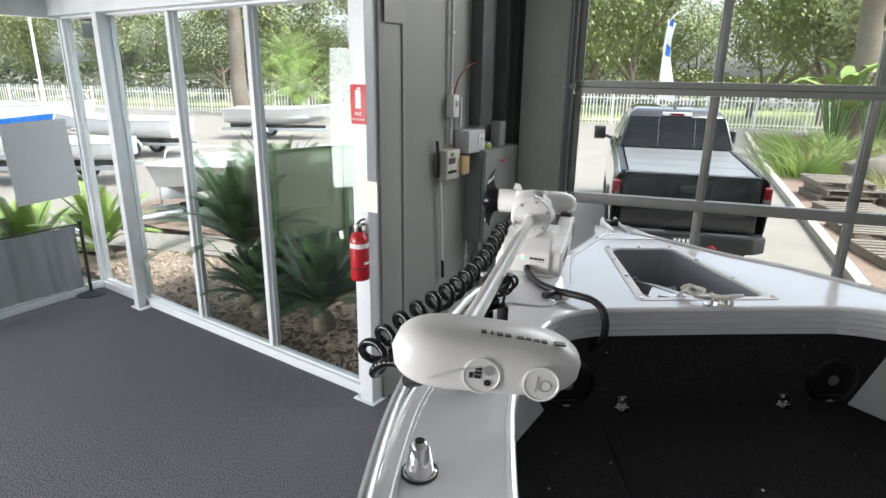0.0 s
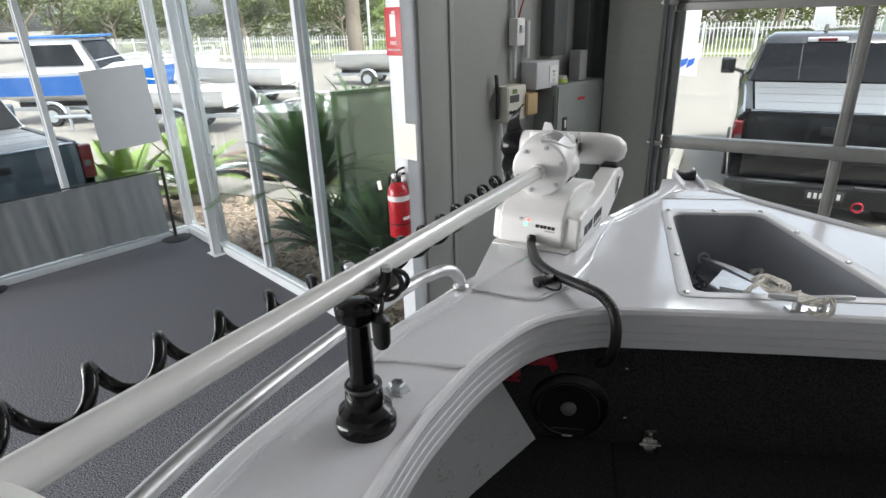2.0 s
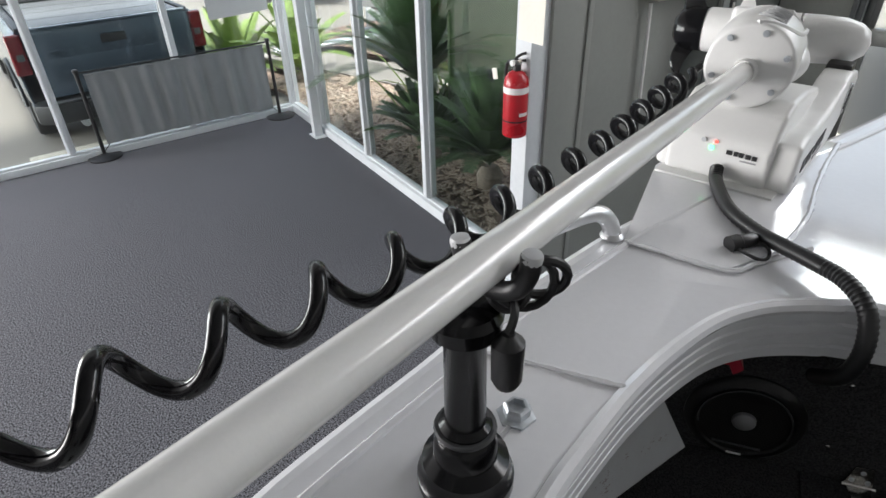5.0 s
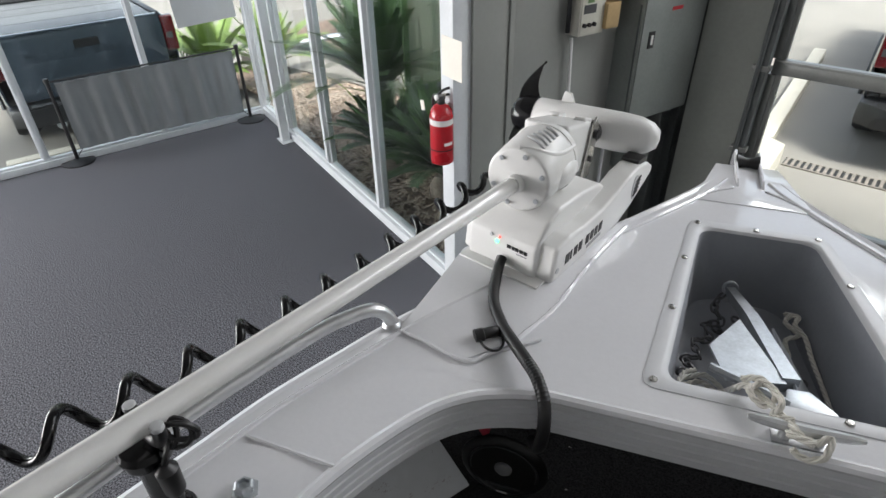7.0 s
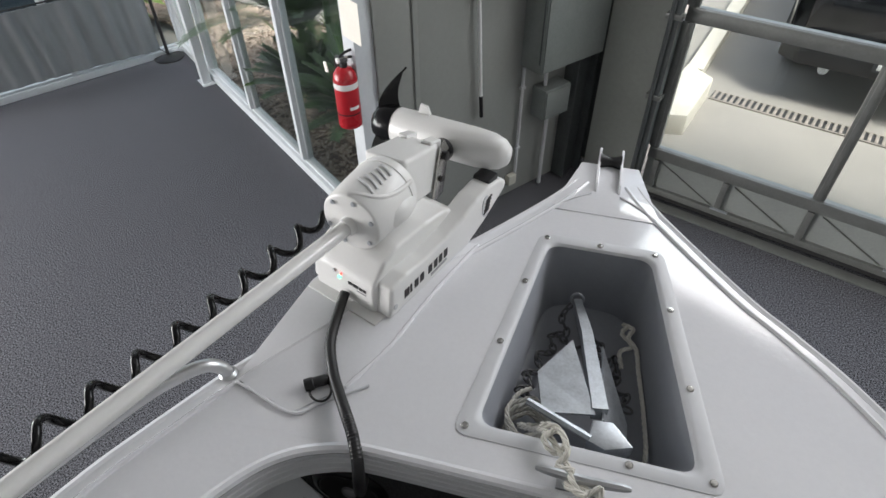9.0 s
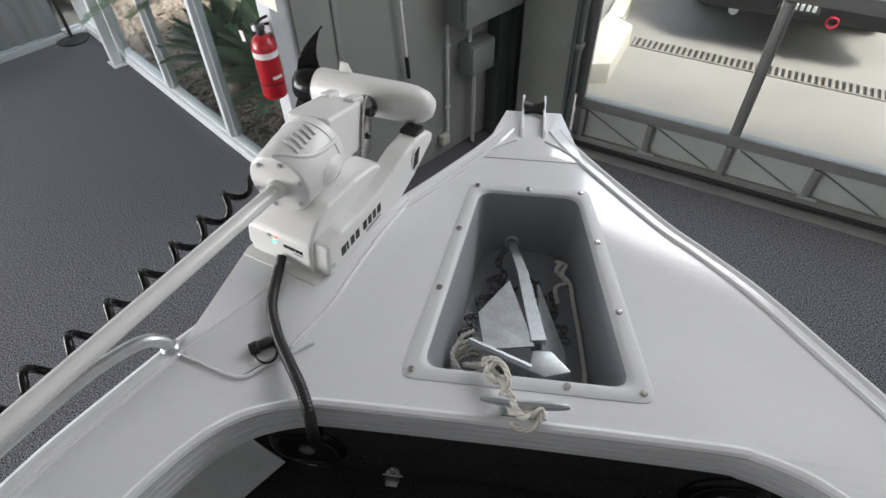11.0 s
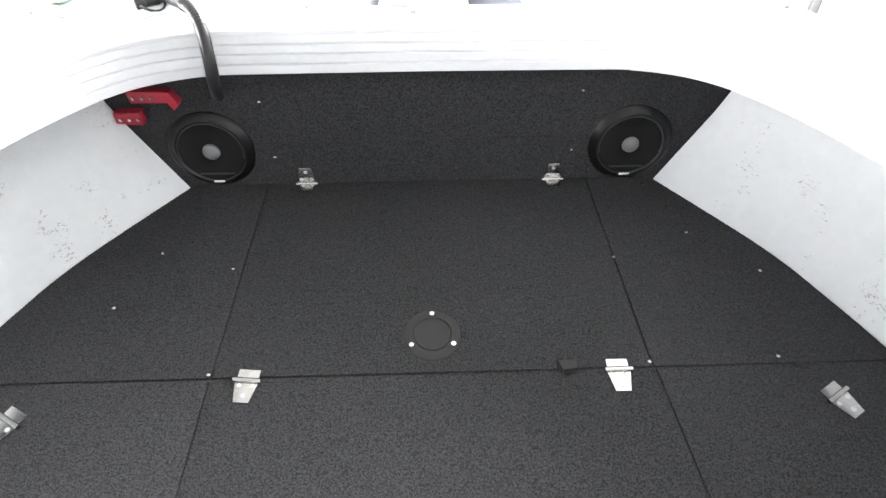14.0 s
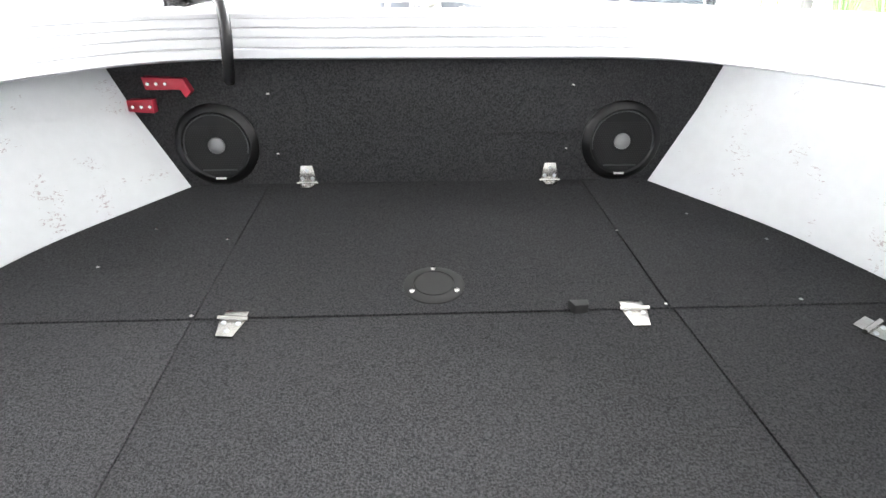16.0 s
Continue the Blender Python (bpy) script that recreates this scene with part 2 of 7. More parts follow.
def smooth_path(pts, n=8):
    """Catmull-Rom through pts."""
    pts = [Vector(p) for p in pts]
    out = []
    for i in range(len(pts) - 1):
        a, b, c, d = pts[max(i - 1, 0)], pts[i], pts[i + 1], pts[min(i + 2, len(pts) - 1)]
        for k in range(n):
            u = k / n
            out.append(0.5 * ((2 * b) + (c - a) * u + (2 * a - 5 * b + 4 * c - d) * u * u + (3 * b - a - 3 * c + d) * u ** 3))
    out.append(pts[-1])
    return out


def tube(pts, r, seg=10, bm=None, radii=None):
    t = bmesh.new()
    pts = [Vector(p) for p in pts]
    rings, up = [], None
    for i, p in enumerate(pts):
        d = (pts[min(i + 1, len(pts) - 1)] - pts[max(i - 1, 0)]).normalized()
        if up is None:
            up = d.orthogonal().normalized()
        up = (up - d * up.dot(d)).normalized()
        side = d.cross(up)
        rr = radii[i] if radii else r
        rings.append([t.verts.new(p + rr * (math.cos(a) * up + math.sin(a) * side)) for a in (2 * math.pi * k / seg for k in range(seg))])
    for a, b in zip(rings, rings[1:]):
        for k in range(seg):
            t.faces.new((a[k], a[(k + 1) % seg], b[(k + 1) % seg], b[k]))
    t.faces.new(rings[0][::-1])
    t.faces.new(rings[-1])
    return join(bm, t)


def prism(poly, z0, z1, bm=None, bev=0.0, m=None):
    """Extrudes a flat outline (x, y) from z0 to z1."""
    t = bmesh.new()
    lo = [t.verts.new((x, y, z0)) for x, y in poly]
    hi = [t.verts.new((x, y, z1)) for x, y in poly]
    n = len(poly)
    for i in range(n):
        t.faces.new((lo[i], lo[(i + 1) % n], hi[(i + 1) % n], hi[i]))
    t.faces.new(hi)
    t.faces.new(lo[::-1])
    bmesh.ops.recalc_face_normals(t, faces=t.faces)
    bevel(t, bev)
    if m is not None:
        bmesh.ops.transform(t, matrix=m, verts=t.verts)
    return join(bm, t)


def lathe(profile, seg=24, bm=None, m=None):
    """Turns (radius, height) pairs about z."""
    t = bmesh.new()
    rings = []
    for r, h in profile:
        rings.append([t.verts.new((r * math.cos(2 * math.pi * k / seg), r * math.sin(2 * math.pi * k / seg), h)) for k in range(seg)])
    for a, b in zip(rings, rings[1:]):
        for k in range(seg):
            t.faces.new((a[k], a[(k + 1) % seg], b[(k + 1) % seg], b[k]))
    t.faces.new(rings[0][::-1])
    t.faces.new(rings[-1])
    bmesh.ops.remove_doubles(t, verts=t.verts, dist=1e-6)
    bmesh.ops.recalc_face_normals(t, faces=t.faces)
    if m is not None:
        bmesh.ops.transform(t, matrix=m, verts=t.verts)
    return join(bm, t)


def strip(rows, bm=None, closed=False):
    """A sheet through rows of points, each row of the same length."""
    t = bmesh.new()
    vs = [[t.verts.new(p) for p in row] for row in rows]
    for a, b in zip(vs, vs[1:]):
        n = len(a)
        for k in range(n if closed else n - 1):
            t.faces.new((a[k], a[(k + 1) % n], b[(k + 1) % n], b[k]))
    return join(bm, t)


def solid(bm, thick):
    """Gives a sheet thickness."""
    bmesh.ops.recalc_face_normals(bm, faces=bm.faces)
    bmesh.ops.solidify(bm, geom=bm.faces[:], thickness=thick)
    return bm


def axis_m(p, z, x=None):
    """A pose at p whose z axis points along z."""
    z = Vector(z).normalized()
    x = Vector(x) if x else z.orthogonal()
    x = (x - z * x.dot(z)).normalized()
    y = z.cross(x)
    m = Matrix((x, y, z)).transposed().to_4x4()
    m.translation = p
    return m

# ---------- the showroom ----------
# The glass side runs from the post beside the wall sheet outwards, the door stands along x.
P0 = Vector((0.05, 5.55, 0))
GD = Vector((-1, 0.30, 0)).normalized()
GANG = math.degrees(math.atan2(GD.y, GD.x))
CORNER = P0 + GD * 4.36
BD = Vector((-0.22, -0.975, 0)).normalized()      # the front glass runs this way from the corner
BANG = math.degrees(math.atan2(BD.y, BD.x))
WD = Vector((0.287, 0.958, 0)).normalized()       # wall sheet, from the post towards the door
HEAD = 3.08

floor_poly = [(CORNER.x, CORNER.y), (P0.x, P0.y), (0.50, 7.42), (7.0, 7.42), (7.0, -7.0), (CORNER.x + BD.x * 14.2, -7.0)]
floor = part("floor", prism(floor_poly, -0.12, 0.0), CARPET_ROOM, smooth=False)
tagged(floor, "charcoal grey loop pile showroom carpet", "floor", kind="structure")
low_ceiling = part("ceiling", prism([(CORNER.x - 0.3, CORNER.y + 0.3), (P0.x, P0.y + 0.3), (P0.x, -7.2), (CORNER.x + BD.x * 14.2 - 0.3, -7.2)], 3.26, 3.36), CEILING_M, smooth=False)
tagged(low_ceiling, "white painted flat ceiling", "ceiling", kind="structure")
high_ceiling = part("ceiling_high", prism([(P0.x, -7.2), (P0.x, 7.6), (7.2, 7.6), (7.2, -7.2)], 4.9, 5.0), CEILING_M, smooth=False)
tagged(high_ceiling, "white painted high ceiling over the boat bay", "ceiling", kind="structure")
drop = part("wall_upper", box((P0.x - 0.06, 0.0, 4.1), (0.12, 14.4, 1.66)), WALL_BACK, smooth=False)
tagged(drop, "painted wall above the low ceiling", "wall", kind="structure")
wall_e = part("wall_east", box((7.1, 0.0, 2.5), (0.2, 14.4, 5.0)), WALL_BACK, smooth=False)
tagged(wall_e, "plain painted side wall", "wall", kind="structure")
wall_s = part("wall_south", box((0, -7.1, 2.5), (16, 0.2, 5.0)), WALL_BACK, smooth=False)
tagged(wall_s, "plain painted back wall", "wall", kind="structure")


def frame_bar(p, along, length, w, d, z0, z1, bev=0.004):
    """A straight box bar from p along a floor direction."""
    a = math.degrees(math.atan2(along.y, along.x))
    return box((length / 2, 0, (z0 + z1) / 2), (length, d, z1 - z0), bev, m=pose(p.x, p.y, 0, 0, 0, a))


def upright(p, ang, w, d, z0, z1, bev=0.005):
    return box((0, 0, (z0 + z1) / 2), (w, d, z1 - z0), bev, m=pose(p.x, p.y, 0, 0, 0, ang))


def glass_wall(name, start, along, stops, z_glass, z_head, label, mull_w=0.055, mull_d=0.10, skip=()):
    """A framed glass wall: sill, head, mullions and one pane per bay."""
    ang = math.degrees(math.atan2(along.y, along.x))
    w = thing(name, pose(0, 0, 0), label, "window wall", kind="structure")
    L = stops[-1] - stops[0]
    s = start + along * stops[0]
    part("window_sill", frame_bar(s, along, L, 0, 0.12, 0.0, z_glass), WHITE_FRAME, w)
    part("sill_bead", frame_bar(s + Vector((0, 0, 0)), along, L, 0, 0.06, z_glass + 0.002, z_glass + 0.022), WHITE_FRAME, w)
    part("window_head", frame_bar(s, along, L, 0, 0.14, z_head, z_head + 0.18), WHITE_FRAME, w)
    for i, t in enumerate(stops):
        part("mullion", upright(start + along * t, ang, mull_w, mull_d, z_glass + 0.024, z_head - 0.002), WHITE_FRAME, w)
        part("glazing_bead", upright(start + along * t, ang, mull_w + 0.03, 0.022, z_glass + 0.024, z_head - 0.003), WHITE_FRAME, w)
    for a, b in zip(stops, stops[1:]):
        mid = start + along * ((a + b) / 2)
        pane = part("pane", box((0, 0, (z_glass + z_head) / 2), (b - a - mull_w - 0.006, 0.008, z_head - z_glass - 0.03), 0, m=pose(mid.x, mid.y, 0, 0, 0, ang)), GLASS, w, smooth=False)
        pane.visible_shadow = False
    return w


glass_wall("window_1", P0, GD, [0.10, 1.23, 2.33, 3.42, 4.33], 0.085, HEAD, "white aluminium framed glass wall facing the garden bed")
glass_wall("window_2", CORNER, BD, [0.03, 1.24, 2.45, 3.66, 4.87, 6.08, 7.29, 8.5, 9.71, 10.92, 12.13, 13.34], 0.07, HEAD, "white framed glass shopfront facing the yard", mull_w=0.05, mull_d=0.08)

# steel posts with foot plates inside the glass line
NIN = Vector((-GD.y, GD.x, 0))
if NIN.y > 0:
    NIN = -NIN
corner_post = thing("steel_post", pose(0, 0, 0), "white square steel post with bolted foot plate", "post", kind="structure")
cp = P0 + GD * 3.36 + NIN * 0.13
part("shaft", upright(cp, GANG, 0.09, 0.09, 0.012, 3.25), WHITE_FRAME, corner_post)
part("foot_plate", upright(cp, GANG, 0.2, 0.13, 0.0, 0.011), WHITE_FRAME, corner_post)
end_post = thing("steel_post", pose(0, 0, 0), "white steel post beside the grey wall sheet", "post", kind="structure")
ep = P0 - GD * 0.02 + NIN * 0.06
part("shaft", upright(ep, GANG, 0.13, 0.13, 0.012, 4.85), WHITE_FRAME, end_post)
part("foot_plate", upright(ep + GD * 0.02, GANG, 0.22, 0.17, 0.0, 0.011), WHITE_FRAME, end_post)
for dx in (-0.08, 0.08):
    q = ep + GD * (0.02 + dx) + NIN * 0.055
    part("bolt", rod((q.x, q.y, 0.011), (q.x, q.y, 0.028), 0.009, seg=6), GALV, end_post)
beam = part("trim_beam", frame_bar(P0 + GD * 0.1 + NIN * 0.12, GD, 4.2, 0, 0.14, 3.10, 3.255), WHITE_FRAME)
tagged(beam, "white boxed header beam above the glass", "beam", kind="structure")

# wall of grey sheets between the post and the door
WANG = math.degrees(math.atan2(WD.y, WD.x))
w0 = P0 + Vector((0.12, -0.04, 0))
wall = thing("wall_sheeted", pose(0, 0, 0), "light grey sheet metal wall with vertical cover strips", "wall", kind="structure")
WL = 1.95
part("wall_body", box((WL / 2, 0.11, 2.45), (WL, 0.16, 4.9), 0, m=pose(w0.x, w0.y, 0, 0, 0, WANG)), WALL_PANEL, wall, smooth=False)
for a, b in ((0.0, 0.26), (0.275, 1.94)):
    part("sheet", box(((a + b) / 2, 0.024, 2.45), (b - a, 0.012, 4.88), 0.003, m=pose(w0.x, w0.y, 0, 0, 0, WANG)), WALL_PANEL, wall)
part("cover_strip", box((0.268, 0.012, 2.45), (0.035, 0.014, 4.88), 0.004, m=pose(w0.x, w0.y, 0, 0, 0, WANG)), WALL_PANEL, wall)


def on_wall(s, out, z):
    """A place on the wall sheet: s along it, out from its face, z up."""
    n = Vector((WD.y, -WD.x, 0))
    p = w0 + WD * s + n * (out - 0.018)
    return Vector((p.x, p.y, z))


def wall_pose(s, out, z):
    p = on_wall(s, out, z)
    return pose(p.x, p.y, p.z, 0, 0, WANG)      # x along the wall, -y into the room


# pilaster and dark steel column beside the door
pil = part("wall_pilaster", box((1.07, 7.28, 2.45), (0.42, 0.22, 4.9), 0.006), PILASTER)
tagged(pil, "greenish grey painted pilaster beside the door", "pilaster", kind="structure")
# backing of the gap; the dark steel colour paints in the recess's shade
backing = part("wall_recess_shade", box((0.76, 7.55, 2.45), (0.5, 0.2, 4.9)), STEEL_DARK, smooth=False)
tagged(backing, "backing of the recess between wall and pilaster, coloured dark for its shade", "wall", kind="structure")
hcol = thing("steel_column", pose(0.70, 7.16, 0, 0, 0, WANG - 90), "dark grey painted steel column beside the switchboard", "column", kind="structure")
part("web", box((0, 0, 2.45), (0.012, 0.19, 4.88)), STEEL_DARK, hcol)
for yy in (-0.1, 0.1):
    part("flange", box((0, yy, 2.45), (0.15, 0.014, 4.88), 0.002), STEEL_DARK, hcol)
over = part("wall_over_door", box((4.0, 7.4, 4.72), (6.2, 0.2, 0.36)), WALL_BACK, smooth=False)
tagged(over, "wall above the sectional door", "wall", kind="structure")
wall_ne = part("wall_north_east", box((6.62, 7.4, 2.45), (0.76, 0.2, 4.9)), WALL_BACK, smooth=False)
tagged(wall_ne, "wall beside the sectional door", "wall", kind="structure")

# sectional glass door
door = thing("door_1", pose(0, 0, 0), "closed grey aluminium sectional door with large glass panes", "sectional door", kind="structure")
DY = 7.26
DX = [1.36, 2.53, 3.72, 4.91, 6.10]
tracks = part("door_track", box((1.31, 7.16, 2.4), (0.05, 0.09, 4.7), 0.004), STEEL_DARK, door)
box_r = part("door_track", box((6.17, 7.16, 2.4), (0.05, 0.09, 4.7), 0.004), STEEL_DARK, door)
part("track_roller_rail", rod((1.285, 7.10, 0.05), (1.285, 7.10, 4.7), 0.016, seg=8), STEEL_DARK, door)
for z in (0.9, 1.47, 2.49, 3.5):
    part("roller_bracket", box((1.30, 7.14, z), (0.11, 0.07, 0.035), 0.004), DOOR_ALU, door)
rails = [(0.355, 0.455), (1.415, 1.515), (2.43, 2.545), (3.45, 3.56), (4.46, 4.54)]
for i, (a, b) in enumerate(rails):
    part("rail", box((3.73, DY, (a + b) / 2), (4.78, 0.055, b - a), 0.004), DOOR_ALU, door)
    part("rail_lip", box((3.73, DY - 0.034, b - 0.012), (4.76, 0.012, 0.018), 0.003), DOOR_ALU, door)
    if i in (2,):
        part("joint_strip", box((3.73, DY - 0.031, (a + b) / 2), (4.76, 0.006, 0.010)), STEEL_DARK, door)
for (a0, a), (b, b1) in zip(rails, rails[1:]):
    for i, x in enumerate(DX):
        part("stile", box((x, DY, (a + b) / 2), (0.075 if 0 < i < 4 else 0.09, 0.05, b - a - 0.004), 0.004), DOOR_ALU, door)
        part("stile_bead", box((x, DY - 0.03, (a + b) / 2), (0.035, 0.012, b - a - 0.006), 0.003), DOOR_ALU, door)
    for x0, x1 in zip(DX, DX[1:]):
        p = part("pane", box(((x0 + x1) / 2, DY, (a + b) / 2), (x1 - x0 - 0.08, 0.008, b - a - 0.004)), GLASS, door, smooth=False)
        p.visible_shadow = False
part("kick_panel", box((3.73, DY + 0.012, 0.205), (4.78, 0.022, 0.295)), DOOR_SHEET, door, smooth=False)
part("bottom_rail", box((3.73, DY - 0.004, 0.075), (4.78, 0.06, 0.05), 0.004), DOOR_ALU, door)
for i, x in enumerate([1.42, 1.95, 2.53, 3.12, 3.72, 4.3, 4.91, 5.5]):
    part("stiffener", box((x, DY - 0.018, 0.225), (0.045, 0.035, 0.25), 0.003), DOOR_ALU, door)
    if i % 2 == 1:
        part("latch_plate", box((x + 0.02, DY - 0.045, 0.115), (0.13, 0.02, 0.012), 0.002), GALV, door)
for x in (1.7, 2.25, 2.85, 3.4, 4.0, 4.6):
    part("brace_rod", rod((x - 0.24, DY - 0.008, 0.33), (x + 0.2, DY - 0.008, 0.11), 0.005, seg=6), DOOR_ALU, door)
part("bottom_seal", box((3.73, DY - 0.004, 0.03), (4.78, 0.05, 0.035), 0.006), BLACK_MATT, door)
thresh = part("trim_threshold", box((3.73, 7.15, 0.006), (4.9, 0.10, 0.012), 0.003), DOOR_ALU)
tagged(thresh, "worn metal floor strip before the sectional door", "threshold", kind="structure")

# ---------- the boat ----------
BM = pose(2.239, 3.707, 0, 0, 0, 21)
DZ = 1.806
boat = thing("boat", BM, "white painted aluminium fishing boat with open bow on a trailer", "boat")
OUT_H = [(0.095, 1.10), (0.165, 0.975), (0.369, 0.70), (0.473, 0.588), (0.581, 0.465), (0.70, 0.29), (0.795, 0.145), (0.866, 0.015), (0.932, -0.11), (0.965, -0.185), (1.0, -0.275), (1.05, -0.393), (1.10, -0.524), (1.14, -0.70), (1.175, -0.95), (1.20, -1.4), (1.22, -2.2), (1.23, -3.6)]
IN_H = [(0.0, 0.046), (0.40, 0.042), (0.465, 0.034), (0.52, 0.018), (0.575, -0.008), (0.632, -0.056), (0.69, -0.138), (0.742, -0.235), (0.785, -0.34), (0.81, -0.41), (0.838, -0.52), (0.866, -0.66), (0.905, -0.94), (0.935, -1.4), (0.955, -2.2), (0.96, -3.6)]


def dense(pts, n):
    return [p for p in smooth_path([(x, y, 0) for x, y in pts], n)]


inner = dense(IN_H, 4)
outer = dense(OUT_H, 4)
WELL_IN = [(-0.225, 0.152), (0.245, 0.152), (0.150, 0.778), (-0.152, 0.778)]


def deck_mesh():
    """The flat deck with the cockpit and the well cut out, as bands on each side."""
    t = bmesh.new()
    for s in (1, -1):
        # side deck: outer edge against inner coaming edge, paired by length along
        o = [p for p in outer if p.y <= 0.02]
        i = [p for p in inner if p.x > 0.39]
        n = 40

        def at(path, u):
            L = [0]
            for a, b in zip(path, path[1:]):
                L.append(L[-1] + (b - a).length)
            d = u * L[-1]
            for k in range(len(path) - 1):
                if L[k + 1] >= d:
                    f = (d - L[k]) / max(1e-9, L[k + 1] - L[k])
                    return path[k].lerp(path[k + 1], f)
            return path[-1]
        rows = []
        for k in range(n + 1):
            u = (k / n) ** 1.35
            a, b = at(o, u), at(i, u)
            rows.append([(s * a.x, a.y, DZ), (s * (a.x * .5 + b.x * .5), a.y * .5 + b.y * .5, DZ + 0.004), (s * b.x, b.y, DZ)])
        strip(rows, t)
    bmesh.ops.recalc_face_normals(t, faces=t.faces)
    return t


def poly_face(bm, pts, z=DZ):
    vs = [bm.verts.new((x, y, z)) for x, y in pts]
    bm.faces.new(vs)


dk = deck_mesh()
oy = [p for p in outer if p.y <= 0.02][0]
fore = [(p.x, p.y) for p in outer if p.y > 0.02]
w_bl, w_br, w_tr, w_tl = WELL_IN
poly_face(dk, [(0.40, 0.042), (oy.x, oy.y)] + fore[::-1] + [(0.0, fore[0][1]), (0.0, 0.778), w_tr, w_br])
poly_face(dk, ([(-0.40, 0.042), (-oy.x, oy.y)] + [(-x, y) for x, y in fore[::-1]] + [(0.0, fore[0][1]), (0.0, 0.778), w_tl, w_bl])[::-1])
poly_face(dk, [(-0.40, 0.042), (0.40, 0.042), w_br, w_bl])
bmesh.ops.recalc_face_normals(dk, faces=dk.faces)
for f in dk.faces:
    if f.normal.z < 0:
        f.normal_flip()
bmesh.ops.triangulate(dk, faces=[f for f in dk.faces if len(f.verts) > 4])
deck = part("deck", dk, BOAT_WHITE, boat, "gloss white painted aluminium fore deck and gunwales")


def mirror_path(pts):
    return [Vector((-p.x, p.y, p.z)) for p in pts[::-1]] + [p for p in pts[1:]]


# rolled coaming lip with a ribbed band under it
lip = mirror_path([Vector((p.x, p.y, DZ - 0.004)) for p in inner])
part("coaming_lip", tube(lip, 0.012, 8), BOAT_WHITE, boat)
band = bmesh.new()
prof = [(0.0, -0.010), (0.006, -0.014), (0.006, -0.031), (0.001, -0.034), (0.006, -0.037), (0.006, -0.052), (0.001, -0.055), (0.006, -0.058), (0.006, -0.074), (0.001, -0.077), (0.006, -0.080), (0.006, -0.098), (-0.004, -0.103), (-0.02, -0.101)]


def offset_path(path, d):
    res = []
    for k, p in enumerate(path):
        t = (path[min(k + 1, len(path) - 1)] - path[max(k - 1, 0)]).normalized()
        res.append(Vector((p.x + t.y * d, p.y - t.x * d, p.z)))
    return res


flat = mirror_path([Vector((p.x, p.y, 0)) for p in inner])
rows = []
for d, h in prof:
    rows.append([(p.x, p.y, DZ + h) for p in offset_path(flat, d)])
strip(list(zip(*rows)), band)
bmesh.ops.recalc_face_normals(band, faces=band.faces)
part("coaming", band, COAMING, boat, "white ribbed extrusion round the cockpit edge")

# outer gunwale edge and hull side
for s in (1, -1):
    edge = [Vector((s * p.x, p.y, DZ - 0.01)) for p in outer]
    part("gunwale_edge", tube(edge, 0.014, 8), BOAT_WHITE, boat)
    ridge = [Vector((s * (p.x - 0.035), p.y - 0.012, DZ + 0.001)) for p in outer]
    part("deck_ridge", tube(ridge, 0.007, 6), BOAT_WHITE, boat)
    rows = []
    for p in outer:
        k = max(0.0, (p.y + 0.2))
        rows.append([(s * p.x, p.y, DZ - 0.01), (s * (p.x - 0.02 - 0.05 * k), p.y - 0.05 * k, 1.55), (s * max(0.02, p.x * 0.86 - 0.1 * k), p.y - 0.2 * k, 1.15), (s * max(0.015, p.x * 0.7 - 0.25 * k), p.y - 0.45 * k, 0.82), (s * 0.01, p.y - 0.7 * k, 0.68)])
    t = strip(rows)
    bmesh.ops.recalc_face_normals(t, faces=t.faces)
    part("hull_side", solid(t, 0.004), BOAT_WHITE, boat)
    # white inner side between casting deck and gunwale
    FE = [(0.585, 0.075), (0.745, -0.12), (0.81, -0.21), (0.85, -0.28), (0.925, -0.43), (0.985, -0.59), (1.03, -0.85), (1.06, -1.3), (1.07, -2.2), (1.07, -3.5)]
    UP = [(0.79, 0.075), (0.88, -0.08), (0.93, -0.20), (0.955, -0.28), (1.005, -0.43), (1.04, -0.59), (1.085, -0.85), (1.13, -1.3), (1.15, -2.2), (1.15, -3.5)]
    fe, up = dense(FE, 4), dense(UP, 4)
    rows = []
    for a, b in zip(fe, up):
        za = 1.328 + 0.12 * (a.y + 0.47) - 0.03
        if a.y < -0.47:
            za = 1.298 + 0.02 * (a.y + 0.47)
        rows.append([(s * a.x, a.y, za), (s * (a.x * .45 + b.x * .55), a.y * .45 + b.y * .55, za * .5 + 1.79 * .5), (s * b.x, b.y, 1.79)])
    t = strip(rows)
    bmesh.ops.recalc_face_normals(t, faces=t.faces)
    part("inner_side", solid(t, 0.004), BOAT_INNER, boat, "white painted inner hull side with scuffs")


def floor_z(y):
    return 1.328 + 0.12 * (y + 0.47)


# carpeted bulkhead
bk = prism([(-0.592, 1.375), (0.592, 1.375), (0.765, 1.633), (0.80, 1.72), (-0.80, 1.72), (-0.765, 1.633)], 0.0, 0.02, m=Matrix.Translation((0, 0.10, 0)) @ Matrix.Rotation(radians(90), 4, "X"))
part("bulkhead", bk, CARPET_BOAT, boat, "black carpeted bulkhead")
fold = [(x, 0.079 - 0.001 * math.sin(x * 9), 1.515 + 0.003 * math.sin(x * 5)) for x in np.linspace(-0.37, 0.40, 24)]
part("carpet_fold", tube(fold, 0.0022, 6), CARPET_BOAT, boat)


